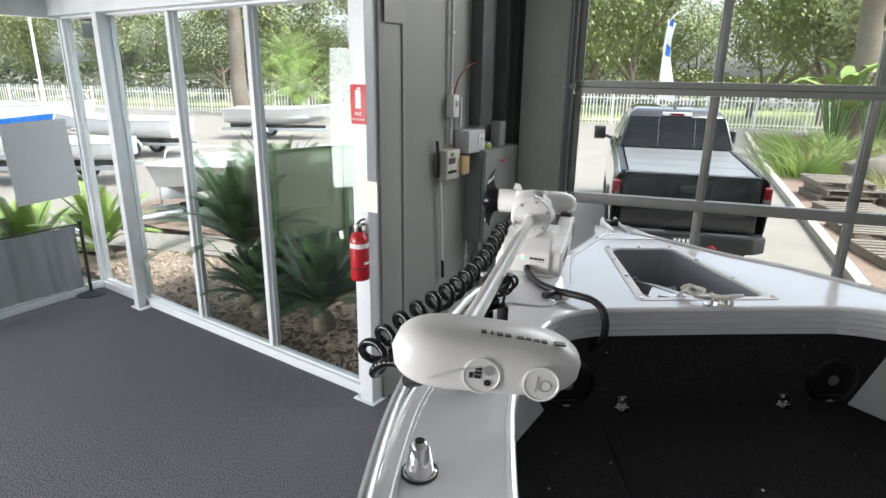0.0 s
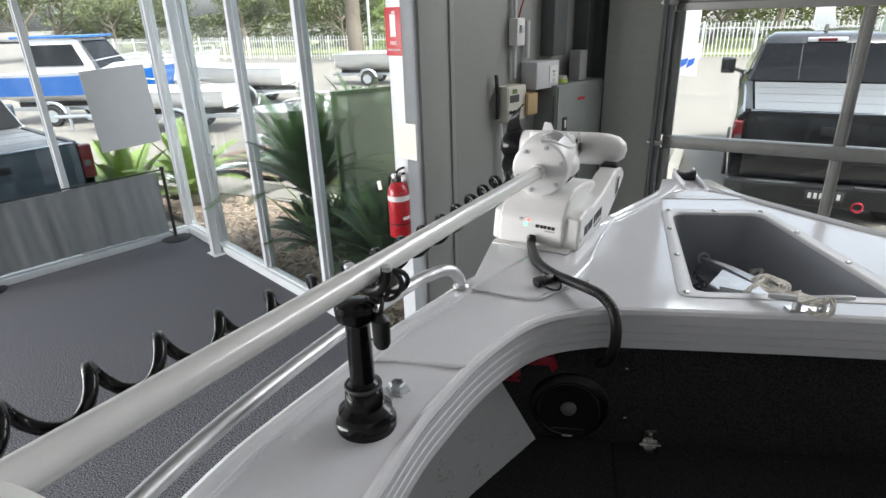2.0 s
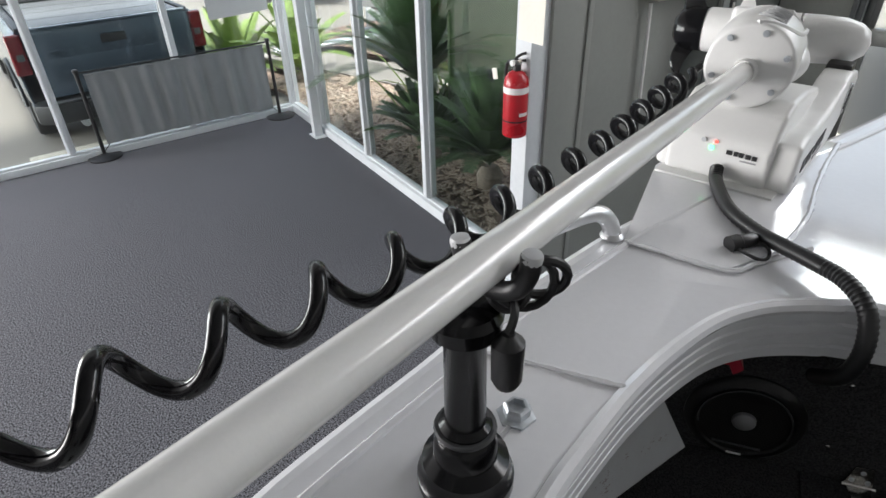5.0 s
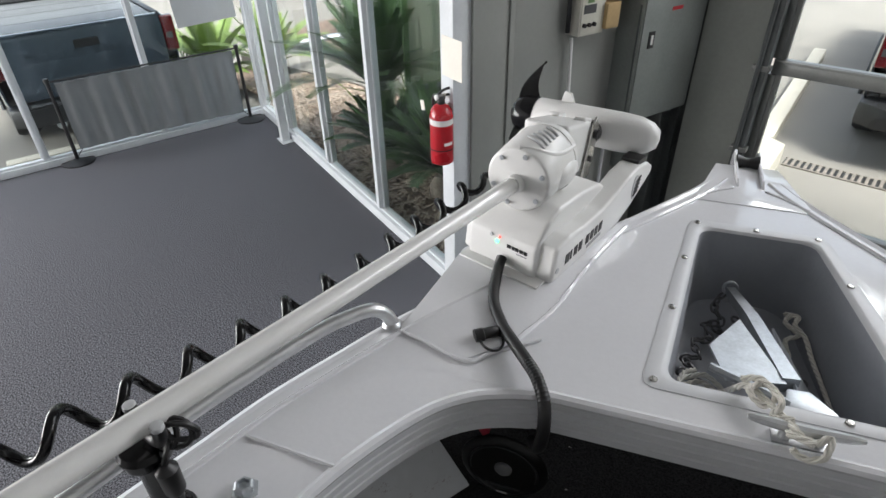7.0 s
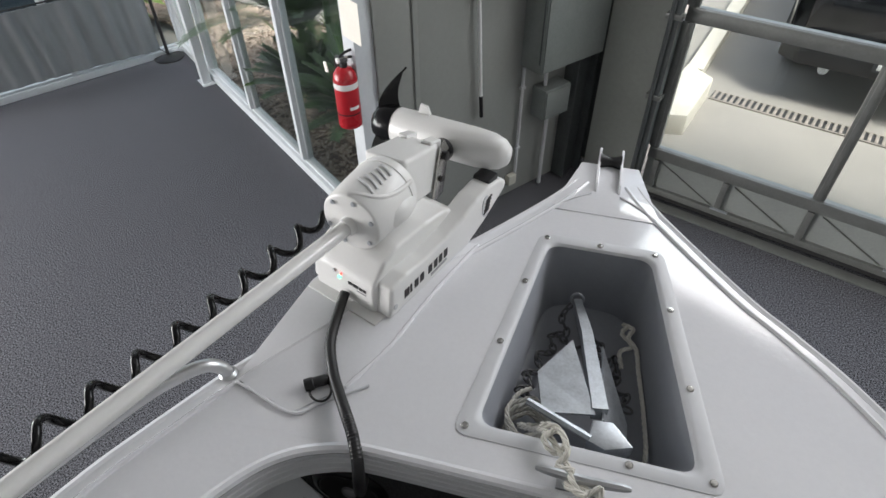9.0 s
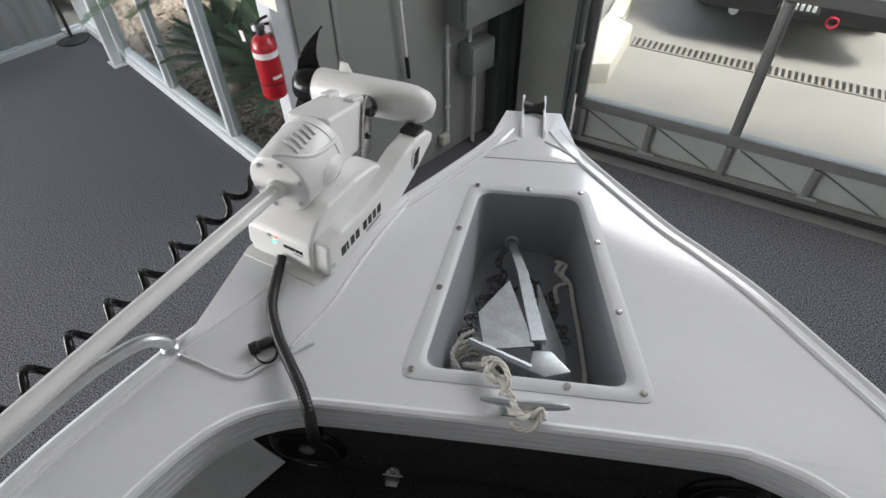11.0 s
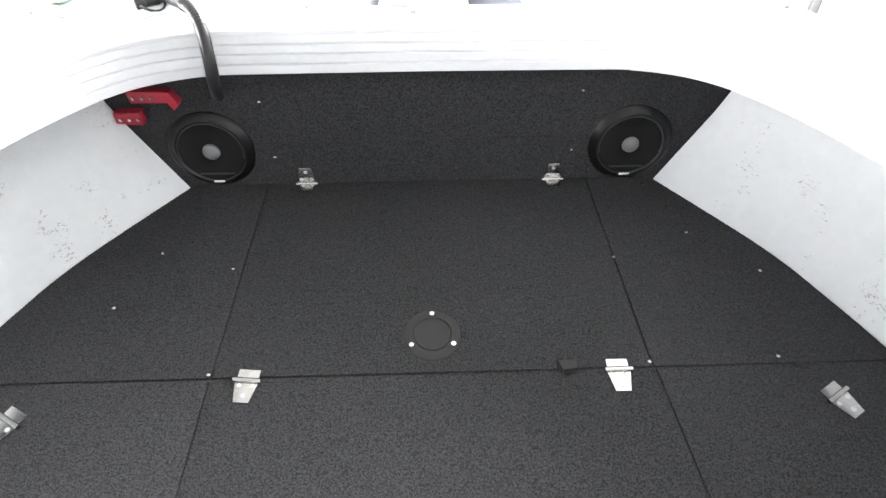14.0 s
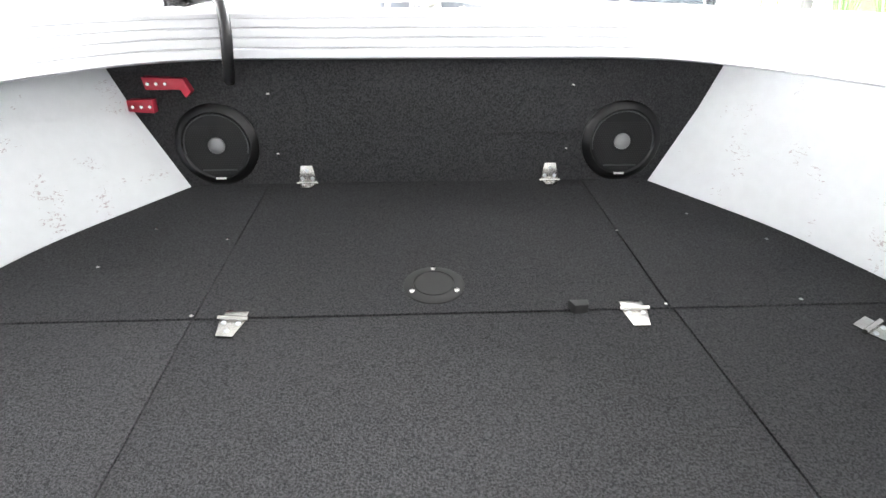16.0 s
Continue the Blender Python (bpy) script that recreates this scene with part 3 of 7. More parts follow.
def carpet_panel(name, pts, thick=0.018, bev=0.003):
    t = bmesh.new()
    top = [t.verts.new((x, y, floor_z(y))) for x, y in pts]
    f = t.faces.new(top)
    if f.normal.z < 0:
        f.normal_flip()
    t.normal_update()
    r = bmesh.ops.extrude_face_region(t, geom=[f])
    for v in r["geom"]:
        if isinstance(v, bmesh.types.BMVert):
            v.co.z -= thick
    bmesh.ops.recalc_face_normals(t, faces=t.faces)
    bevel(t, bev, 2, [e for e in t.edges if all(v.co.z > floor_z(v.co.y) - 1e-4 for v in e.verts)])
    return part(name, t, CARPET_BOAT, boat)


g = 0.004
side = [(p.x - 0.004, p.y) for p in dense(FE, 3)]
front_r = [(0.418, 0.078)] + [q for q in side if q[1] > -0.466] + [(0.94, -0.4705), (0.4455, -0.4705)]
carpet_panel("deck_panel", front_r)
carpet_panel("deck_panel", [(-0.397, 0.078)] + [(-q[0], q[1]) for q in side if q[1] > -0.466] + [(-0.94, -0.4705), (-0.4195, -0.4705)])
carpet_panel("hatch_lid", [(-0.405 + 0.012, 0.078), (0.415, 0.078), (0.4425, -0.4705), (-0.4165, -0.4705)])
carpet_panel("hatch_lid", [(-0.418, -0.4755), (0.4465, -0.4755), (0.5625, -1.7), (-0.45, -1.7)])
aft_r = [(0.4505, -0.4755), (0.946, -0.4755)] + [q for q in side if -0.478 > q[1] > -1.7] + [(1.06, -1.7), (0.566, -1.7)]
carpet_panel("deck_panel", aft_r)
carpet_panel("deck_panel", [(-0.4215, -0.4755), (-0.946, -0.4755)] + [(-q[0], q[1]) for q in side if -0.478 > q[1] > -1.7] + [(-1.06, -1.7), (-0.4535, -1.7)])
under = bmesh.new()
strip([[(-1.08, y, floor_z(y) - 0.0045), (1.08, y, floor_z(y) - 0.0045)] for y in (0.08, -0.47, -1.7)], under)
part("deck_frame", solid(under, 0.01), CARPET_BOAT, boat)

# raised plate under the bow motor and weld seams on the deck
plate_poly = [(-0.775, 0.125), (-0.735, 0.46), (-0.60, 0.76), (-0.335, 0.705), (-0.385, 0.568), (-0.428, 0.43), (-0.462, 0.301), (-0.522, 0.166), (-0.612, 0.076)]
part("motor_plate", prism(plate_poly, DZ - 0.02, DZ + 0.006, bev=0.002), BOAT_WHITE, boat)
def weld(pts, r=0.0045, mat=None, n=10):
    p = smooth_path([(x, y, DZ + 0.005) for x, y in pts], n)
    rr = random.Random(int(abs(pts[0][0]) * 1000))
    part("weld_seam", tube(p, r, 6, radii=[r * rr.uniform(0.7, 1.3) for _ in p]), mat or BOAT_WHITE, boat)
weld([(-0.335, 0.705), (-0.385, 0.568), (-0.428, 0.43), (-0.462, 0.301), (-0.522, 0.166)], 0.0055)
weld([(-0.775, 0.117), (-0.73, 0.108), (-0.61, 0.076), (-0.56, 0.115), (-0.473, 0.186)], 0.004)
for s in (1, -1):
    weld([(s * 0.928, -0.226), (s * 0.84, -0.230), (s * 0.746, -0.234)], 0.004)

# anchor well: rim, inner box, bolts
rim_out = [(-0.264, 0.122), (0.288, 0.122), (0.172, 0.806), (-0.170, 0.806)]
rim_in = [(-0.216, 0.160), (0.236, 0.160), (0.140, 0.770), (-0.140, 0.770)]
well = bmesh.new()


def rounded(poly, r, n=4):
    res = []
    k = len(poly)
    for i in range(k):
        p, a, b = Vector((*poly[i], 0)), Vector((*poly[i - 1], 0)), Vector((*poly[(i + 1) % k], 0))
        u, v = (a - p).normalized(), (b - p).normalized()
        for j in range(n + 1):
            t = j / n
            res.append(((p + u * r * (1 - t) ** 2 + v * r * t ** 2)[:2]))
    return res


ro, ri = rounded(rim_out, 0.035, 6), rounded(rim_in, 0.04, 6)
lo = rounded([(-0.188, 0.195), (0.205, 0.195), (0.122, 0.755), (-0.122, 0.755)], 0.085, 6)
mid = lambda a, b, t: [(p[0] * (1 - t) + q[0] * t, p[1] * (1 - t) + q[1] * t) for p, q in zip(a, b)]
rows = [[(x, y, DZ) for x, y in ro], [(x, y, DZ + 0.002) for x, y in ro], [(x, y, DZ + 0.003) for x, y in mid(ro, ri, 0.08)], [(x, y, DZ + 0.003) for x, y in mid(ro, ri, 0.65)], [(x, y, DZ + 0.001) for x, y in mid(ro, ri, 0.86)], [(x, y, DZ - 0.006) for x, y in ri]]
strip([list(r) for r in rows], well, closed=True)
bmesh.ops.recalc_face_normals(well, faces=well.faces)
wl = part("well_rim", well, WELL_PLASTIC, boat, "white plastic anchor well rim")
inn = bmesh.new()
strip([[(x, y, DZ - 0.006) for x, y in ri], [(x, y, DZ - 0.03) for x, y in mid(ri, lo, 0.12)], [(x, y, DZ - 0.20) for x, y in mid(ri, lo, 0.92)], [(x, y, DZ - 0.225) for x, y in mid(ri, lo, 1.0)], [(x * 0.9 + 0.001, 0.47 + (y - 0.47) * 0.9, DZ - 0.232) for x, y in lo]], inn, closed=True)
inn.faces.new([v for v in inn.verts if v.co.z < DZ - 0.229])
bmesh.ops.recalc_face_normals(inn, faces=inn.faces)
for f in inn.faces:
    f.normal_flip()
part("well_box", inn, WELL_INNER, boat, "grey plastic anchor well liner")
for x, y in [(-0.240, 0.144), (0.262, 0.146), (0.150, 0.788), (-0.150, 0.788), (0.0, 0.789), (-0.184, 0.60), (-0.210, 0.385), (0.187, 0.59), (0.226, 0.36), (0.10, 0.142)]:
    part("bolt", lathe([(0.0085, 0), (0.0085, 0.002), (0.006, 0.0045), (0.0, 0.005)], 10, m=Matrix.Translation((x, y, DZ + 0.003))), POLISHED, boat)

# cleat behind the well rim
horn = smooth_path([(-0.082, 0.073, DZ + 0.036), (-0.05, 0.073, DZ + 0.034), (0.01, 0.073, DZ + 0.030), (0.065, 0.073, DZ + 0.034), (0.10, 0.073, DZ + 0.038)], 5)
cl = tube(horn, 0.009, 8, radii=[0.010 - 0.0055 * abs(k / (len(horn) - 1) * 2 - 1) ** 3 for k in range(len(horn))])
for dx in (-0.017, 0.037):
    rod((dx, 0.073, DZ), (dx, 0.073, DZ + 0.029), 0.011, 0.008, 10, cl)
box((0.01, 0.073, DZ + 0.003), (0.095, 0.032, 0.006), 0.002, bm=cl)
part("cleat", cl, BARE_ALU, boat, "cast aluminium mooring cleat")

# bow sprit with roller
sp = prism([(-0.16, 0.93), (-0.088, 1.20), (0.098, 1.20), (0.165, 0.93)], DZ - 0.012, DZ + 0.003, bev=0.002)
part("bow_plate", sp, BOAT_WHITE, boat)
part("stem_cap", prism([(-0.16, 0.95), (-0.088, 1.20), (0.098, 1.20), (0.165, 0.95), (0.18, 0.83), (-0.175, 0.83)], DZ - 0.24, DZ - 0.0125), BOAT_WHITE, boat)
for s in (1, -1):
    x0 = 0.004 + s * 0.036
    part("roller_cheek", prism([(1.04, DZ), (1.07, DZ + 0.020), (1.18, DZ + 0.024), (1.245, DZ + 0.040), (1.265, DZ + 0.016), (1.265, DZ - 0.03), (1.10, DZ)], -0.004, 0.004, bev=0.0015, m=Matrix.Translation((x0, 0, 0)) @ Matrix(((0, 0, 1, 0), (1, 0, 0, 0), (0, 1, 0, 0), (0, 0, 0, 1)))), BOAT_WHITE, boat)
    weld([(s * 0.15, 0.94), (s * 0.1, 0.99), (s * 0.045, 1.03)], 0.0035)
part("bow_roller", lathe([(0.012, -0.036), (0.026, -0.034), (0.017, -0.008), (0.017, 0.008), (0.026, 0.034), (0.012, 0.036)], 18, m=Matrix.Translation((0.004, 1.205, DZ + 0.014)) @ Matrix.Rotation(radians(90), 4, "Y")), BLACK_PLASTIC, boat, "black rubber bow roller")

# grab rails
RAIL = [(0.797, 0.132, DZ - 0.005), (0.803, 0.128, DZ + 0.03), (0.825, 0.105, DZ + 0.060), (0.862, 0.058, DZ + 0.067), (0.91, -0.02, DZ + 0.067), (1.012, -0.26, DZ + 0.067), (1.11, -0.56, DZ + 0.067), (1.165, -0.85, DZ + 0.062), (1.20, -1.2, DZ + 0.05), (1.205, -1.45, DZ + 0.03), (1.175, -1.52, DZ - 0.005)]
for s in (1, -1):
    part("grab_rail", tube(smooth_path([(s * x, y, z) for x, y, z in RAIL], 6), 0.0155, 12), BARE_ALU, boat, "brushed aluminium grab rail")
    part("rail_weld", lathe([(0.022, 0), (0.019, 0.005), (0.016, 0.008)], 14, m=Matrix.Translation((s * 0.797, 0.132, DZ + 0.005))), BARE_ALU, boat)

# speakers on the bulkhead
for sx in (-0.513, 0.511):
    spk = part("speaker", lathe([(0.103, 0.0), (0.103, 0.006), (0.096, 0.014), (0.084, 0.017), (0.080, 0.013), (0.03, 0.011), (0.0, 0.011)], 40), SPEAKER_BLACK, boat, "black round perforated speaker")
    spk.matrix_basis = axis_m((sx, 0.082, 1.496), (0, -1, 0), (1, 0, 0))
    part("speaker_dome", lathe([(0.021, 0.011), (0.020, 0.017), (0.014, 0.022), (0.0, 0.024)], 20), SPEAKER_DOME, spk)
    holes = bmesh.new()
    for i in range(-13, 14):
        for j in range(-13, 14):
            x, y = (i + 0.5 * (j % 2)) * 0.0062, j * 0.0054
            if 0.028 < math.hypot(x, y) < 0.074 and y < 0.05:
                t = bmesh.new()
                bmesh.ops.create_circle(t, cap_ends=True, segments=6, radius=0.0021, matrix=Matrix.Translation((x, y, 0.0136)))
                join(holes, t)
    part("grille", holes, BLACK_MATT, spk, smooth=False)
    part("trim_edge", tube([(0.078 * math.cos(a), 0.078 * math.sin(a), 0.0165) for a in np.linspace(-0.25, math.pi + 0.25, 30)], 0.0018, 5), DARK_GREY, spk)
    part("lower_bar", box((0, -0.062, 0.0155), (0.085, 0.003, 0.004), 0.001), DARK_GREY, spk)
    part("badge_bar", box((0, -0.083, 0.018), (0.026, 0.005, 0.001)), WHITE_PRINT, spk)


def hinge(m, label="stainless hinge"):
    h = part("hinge", box((0, 0.012, 0.0015), (0.042, 0.022, 0.003), 0.001), POLISHED, boat, label)
    h.matrix_basis = m
    part("hinge_leaf", prism([(-0.023, -0.004), (0.023, -0.004), (0.015, -0.046), (-0.015, -0.046)], 0, 0.003, bev=0.001), POLISHED, h)
    part("hinge_pin", rod((-0.027, 0, 0.004), (0.027, 0, 0.004), 0.0052, seg=10), POLISHED, h)
    for x, y in ((-0.013, -0.012), (0.013, -0.012), (0.0, -0.033)):
        part("screw", lathe([(0.005, 0.003), (0.004, 0.0048), (0, 0.0052)], 8, m=Matrix.Translation((x, y, 0))), GALV, h)
    return h


for x in (-0.298, 0.331):
    hinge(axis_m((x, 0.076, 1.394), (0, -1, 0.05), (-1, 0, 0)))
    part("hinge_foot", prism([(-0.022, 0), (0.022, 0), (0.015, -0.028), (-0.015, -0.028)], 0, 0.003, bev=0.001, m=axis_m((x, 0.07, floor_z(0.07) + 0.001), (0, -0.135, 1), (1, 0, 0))), POLISHED, boat)
for x, y, a in ((-0.345, -0.480, -6), (0.373, -0.478, 0), (0.775, -0.545, 30), (-0.763, -0.549, -30)):
    hinge(axis_m((x, y, floor_z(y) + 0.001), (0, -0.135, 1), (math.cos(radians(a)), math.sin(radians(a)), 0)))
# deck fitting with three screws
cap = part("deck_cap", lathe([(0.059, 0), (0.059, 0.003), (0.055, 0.006), (0.040, 0.0065), (0.0385, 0.003), (0.037, 0.0065), (0.0, 0.007)], 40), BLACK_MATT, boat, "black round deck fitting")
cap.matrix_basis = axis_m((0.012, -0.388, floor_z(-0.388)), (0, -0.135, 1), (1, 0, 0))
for k in range(3):
    a = math.pi / 2 + k * 2.094
    part("screw", lathe([(0.0062, 0.006), (0.0055, 0.008), (0, 0.0086)], 10, m=Matrix.Translation((0.049 * math.cos(a), 0.049 * math.sin(a), 0))), POLISHED, cap)
part("pull_tab", prism([(0.255, -0.462), (0.292, -0.462), (0.288, -0.482), (0.262, -0.485)], floor_z(-0.47) - 0.004, floor_z(-0.47) + 0.016, bev=0.003), BLACK_MATT, boat, "black webbing pull tab")
for x, y in [(-0.374, 1.619), (0.373, 1.635), (-0.367, 1.469), (0.37, 1.475)]:
    part("screw", lathe([(0.0042, 0), (0, 0.003)], 8, m=axis_m((x, 0.08, y), (0, -1, 0))), POLISHED, boat)
for x, y in [(-0.424, -0.463), (0.44, -0.46), (-0.60, -0.15), (0.62, -0.12), (-0.66, -0.30), (0.75, -0.24), (0.03, 0.055), (0.56, 0.05), (-0.43, -0.2), (0.43, -0.19), (0.70, -0.456)]:
    part("screw", lathe([(0.0042, 0), (0, 0.003)], 8, m=Matrix.Translation((x, y, floor_z(y)))), POLISHED, boat)
# red battery clips under the coaming
for pts in ([(-0.70, 1.612), (-0.64, 1.612), (-0.64, 1.58), (-0.70, 1.585)], [(-0.655, 1.665), (-0.56, 1.66), (-0.545, 1.63), (-0.56, 1.615), (-0.57, 1.635), (-0.65, 1.635)]):
    part("red_connector", prism(pts, 0, 0.028, bev=0.003, m=Matrix.Translation((0, 0.08, 0)) @ Matrix.Rotation(radians(90), 4, "X")), RED_CLIP, boat, "red plastic power connector")
    for k in range(3):
        part("connector_stud", rod((pts[0][0] + 0.015 + 0.02 * k, 0.05, pts[0][1] - 0.015), (pts[0][0] + 0.015 + 0.02 * k, 0.046, pts[0][1] - 0.015), 0.004, seg=8), POLISHED, boat)

# black upright fitting on the gunwale
up = part("rod_post", lathe([(0.052, 0), (0.052, 0.014), (0.047, 0.02), (0.046, 0.036), (0.034, 0.046), (0.032, 0.07), (0.027, 0.076), (0.027, 0.088), (0.021, 0.094), (0.020, 0.20), (0.024, 0.206), (0.033, 0.212), (0.035, 0.228), (0.030, 0.236), (0.018, 0.24), (0.0, 0.241)], 28), BLACK_GLOSS, boat, "glossy black upright fitting with lanyard loops")
up.matrix_basis = Matrix.Translation((-0.899, -0.418, DZ))
part("ring_clip", tube([(0.029 * math.cos(a), 0.029 * math.sin(a), 0.083) for a in np.linspace(0, 6.283, 24)], 0.0035, 6), DARK_GREY, up)
CRD = Vector((0.025, 0.0, 0.290))          # the shaft's middle above the post
e1 = Vector((0.954, -0.298, 0.0))
part("cradle", tube(smooth_path([CRD + e1 * a + Vector((0, 0, b)) for a, b in ((0.033, 0.014), (0.031, -0.006), (0.020, -0.024), (0.0, -0.031), (-0.020, -0.024), (-0.031, -0.006), (-0.033, 0.006))], 5), 0.0088, 10), BLACK_PLASTIC, up)
for a, b in ((0.033, 0.008), (-0.033, 0.0)):
    part("prong_tip", rod(CRD + e1 * a + Vector((0, 0, b)), CRD + e1 * (a * 1.03) + Vector((0, 0, b + 0.009)), 0.0092, 0.0085, 12, bev=0.003), LIGHT_GREY, up)
for k, (ax, az, r) in enumerate(((0.035, 0.255, 0.017), (0.05, 0.262, 0.022), (0.062, 0.27, 0.02))):
    part("lanyard_loop", tube([(ax + r * math.cos(a), 0.012 + 0.01 * math.sin(a + k), az + r * math.sin(a)) for a in np.linspace(0, 6.283, 18)], 0.0042, 7), BLACK_PLASTIC, up)
part("dangling_cap", lathe([(0.010, 0), (0.014, 0.008), (0.015, 0.05), (0.006, 0.06), (0, 0.061)], 14, m=Matrix.Translation((0.042, -0.012, 0.165))), BLACK_PLASTIC, up)
part("lanyard", tube(smooth_path([(0.042, -0.012, 0.225), (0.045, -0.006, 0.24), (0.04, 0.01, 0.25)], 4), 0.004, 6), BLACK_PLASTIC, up)
# breather cap with tether
bc = part("breather_cap", lathe([(0.024, 0), (0.024, 0.006), (0.017, 0.008), (0.017, 0.018), (0.014, 0.021), (0.011, 0.021), (0.010, 0.014), (0, 0.014)], 6), GALV, boat, "small grey hexagonal breather cap")
bc.matrix_basis = Matrix.Translation((-0.866, -0.320, DZ))
part("tether", tube(smooth_path([(-0.004, -0.02, 0.004), (-0.012, -0.055, 0.003), (-0.01, -0.085, 0.01)], 4), 0.003, 6), INK_GREY, bc)
# chrome cone light
cn = part("chrome_cap", lathe([(0.036, 0.0), (0.036, 0.007), (0.031, 0.009), (0.030, 0.012), (0.020, 0.066), (0.016, 0.074), (0.010, 0.078), (0, 0.078)], 32), CHROME, boat, "chrome cone shaped deck fitting")
cn.matrix_basis = Matrix.Translation((-1.077, -0.797, DZ))
part("rubber_base", lathe([(0.0385, 0), (0.0385, 0.008), (0.036, 0.009), (0.0355, 0)], 32), BLACK_PLASTIC, cn)
part("cone_button", lathe([(0.010, 0.0785), (0.010, 0.08), (0, 0.0805)], 16), BLACK_PLASTIC, cn)

# trailer carrying the boat
trl = thing("boat_trailer", BM, "galvanised boat trailer under the white boat", "boat trailer")
for s in (1, -1):
    part("beam", box((s * 0.55, -1.9, 0.5), (0.08, 4.0, 0.12), 0.01), GALV, trl)
    W_ = part("tyre", lathe([(0.05, -0.09), (0.2, -0.1), (0.31, -0.1), (0.34, -0.05), (0.34, 0.05), (0.31, 0.1), (0.2, 0.1), (0.05, 0.09)], 24), TYRE_M := BLACK_MATT, trl)
    W_.matrix_basis = pose(s * 1.0, -2.6, 0.34, 0, 90, 0)
    part("rim", lathe([(0.02, -0.105), (0.19, -0.11), (0.2, 0.11), (0.02, 0.105)], 16), GALV, W_)
    part("arm", rod((s * 0.55, -0.2, 0.5), (0, 1.4, 0.5), 0.045, seg=8), GALV, trl)
part("cross_beam", box((0, -2.6, 0.42), (1.8, 0.08, 0.08), 0.01), GALV, trl)
part("keel_roller", box((0, -1.2, 0.62), (0.12, 3.4, 0.14), 0.02), BLACK_MATT, trl)
part("jockey_stand", rod((0, 1.15, 0.0), (0, 1.15, 0.6), 0.035, seg=10), GALV, trl)

# ---------- bow motor ----------
MM = BM @ pose(-0.60, 0.434, DZ + 0.006, 0, 0, -13)
motor = thing("trolling_motor", MM, "white electric bow motor stowed on the fore deck", "trolling motor")
SIDE = Matrix(((0, 0, 1, 0), (1, 0, 0, 0), (0, 1, 0, 0), (0, 0, 0, 1)))     # (v, w) outline extruded across u


def rounded_prism(pts, u0, u1, bev, seg=3):
    t = prism(pts, u0, u1)
    bmesh.ops.transform(t, matrix=SIDE, verts=t.verts)
    bmesh.ops.recalc_face_normals(t, faces=t.faces)
    return bevel(t, bev, seg)


body = rounded_prism([(-0.012, 0.0), (0.36, 0.0), (0.35, 0.10), (0.30, 0.135), (0.205, 0.150), (0.09, 0.154), (0.045, 0.138), (0.012, 0.104), (-0.004, 0.085), (-0.010, 0.05)], -0.118, 0.084, 0.022, 4)
part("base_body", body, MOTOR_WHITE, motor)
fair = rounded_prism([(-0.004, 0.0), (0.34, 0.0), (0.42, 0.030), (0.53, 0.088), (0.535, 0.112), (0.50, 0.134), (0.44, 0.142), (0.38, 0.136), (0.32, 0.118), (0.24, 0.100), (0.15, 0.094), (0.07, 0.102), (0.012, 0.094)], 0.062, 0.128, 0.02, 4)
part("side_fairing", fair, MOTOR_WHITE, motor)
fair2 = rounded_prism([(0.0, 0.0), (0.33, 0.0), (0.42, 0.035), (0.49, 0.09), (0.46, 0.12), (0.36, 0.115), (0.24, 0.10), (0.02, 0.095)], -0.145, -0.10, 0.016, 4)
part("side_fairing", fair2, MOTOR_WHITE, motor)
foot = box((-0.008, 0.15, -0.001), (0.235, 0.38, 0.012), 0.004)
part("mounting_bracket", foot, MOTOR_WHITE, motor)
# louvres in the fairing
part("vent_recess", lathe([(0.030, 0), (0.030, 0.0015), (0, 0.0015)], 24, m=Matrix.Translation((0.1282, 0.425, 0.085)) @ Matrix.Rotation(radians(90), 4, "Y") @ Matrix.Diagonal((1.25, 0.62, 1, 1))), LIGHT_GREY, motor)
for k in range(5):
    part("vent_slot", tube(smooth_path([(0.1305, 0.412 + 0.003 * k, 0.064 + 0.010 * k), (0.1308, 0.424 + 0.004 * k, 0.070 + 0.010 * k), (0.1305, 0.438 + 0.003 * k, 0.072 + 0.010 * k)], 3), 0.0025, 5), BLACK_PLASTIC, motor)
# drum the shaft runs through
DC = Vector((-0.008, 0.0, 0.221))
drum = lathe([(0.0, 0.030), (0.074, 0.030), (0.078, 0.0315), (0.0815, 0.036), (0.086, 0.12), (0.087, 0.185), (0.084, 0.196), (0.084, 0.203), (0.06, 0.207), (0.0, 0.207)], 48, m=Matrix.Translation(DC) @ Matrix.Rotation(radians(-90), 4, "X"))
part("drive_drum", drum, MOTOR_WHITE, motor)


def on_drum(a, y, out=0.0):
    """A place on the drum's skin: a degrees round from the side, y along it."""
    r = 0.0815 + 0.0055 * min(1.0, (y - 0.036) / 0.12) + out
    return Vector((DC.x + r * math.cos(radians(a)), y, DC.z + r * math.sin(radians(a))))


bulge = lathe([(0.0, -0.06), (0.02, -0.057), (0.034, -0.04), (0.039, 0.0), (0.034, 0.04), (0.02, 0.057), (0.0, 0.06)], 24, m=Matrix.Translation((0.052, 0.140, 0.212)) @ Matrix.Rotation(radians(-90), 4, "X"))
part("drum_bulge", bulge, MOTOR_WHITE, motor)
part("drum_ridge", tube(smooth_path([on_drum(a, y, -0.002) for a, y in ((92, 0.037), (80, 0.048), (62, 0.062), (48, 0.082), (38, 0.11), (32, 0.15), (30, 0.19))], 5), 0.0065, 8), MOTOR_WHITE, motor)
part("drum_ring", tube([on_drum(a, 0.176, -0.001) for a in range(-40, 221, 10)], 0.0032, 6), MOTOR_WHITE, motor)
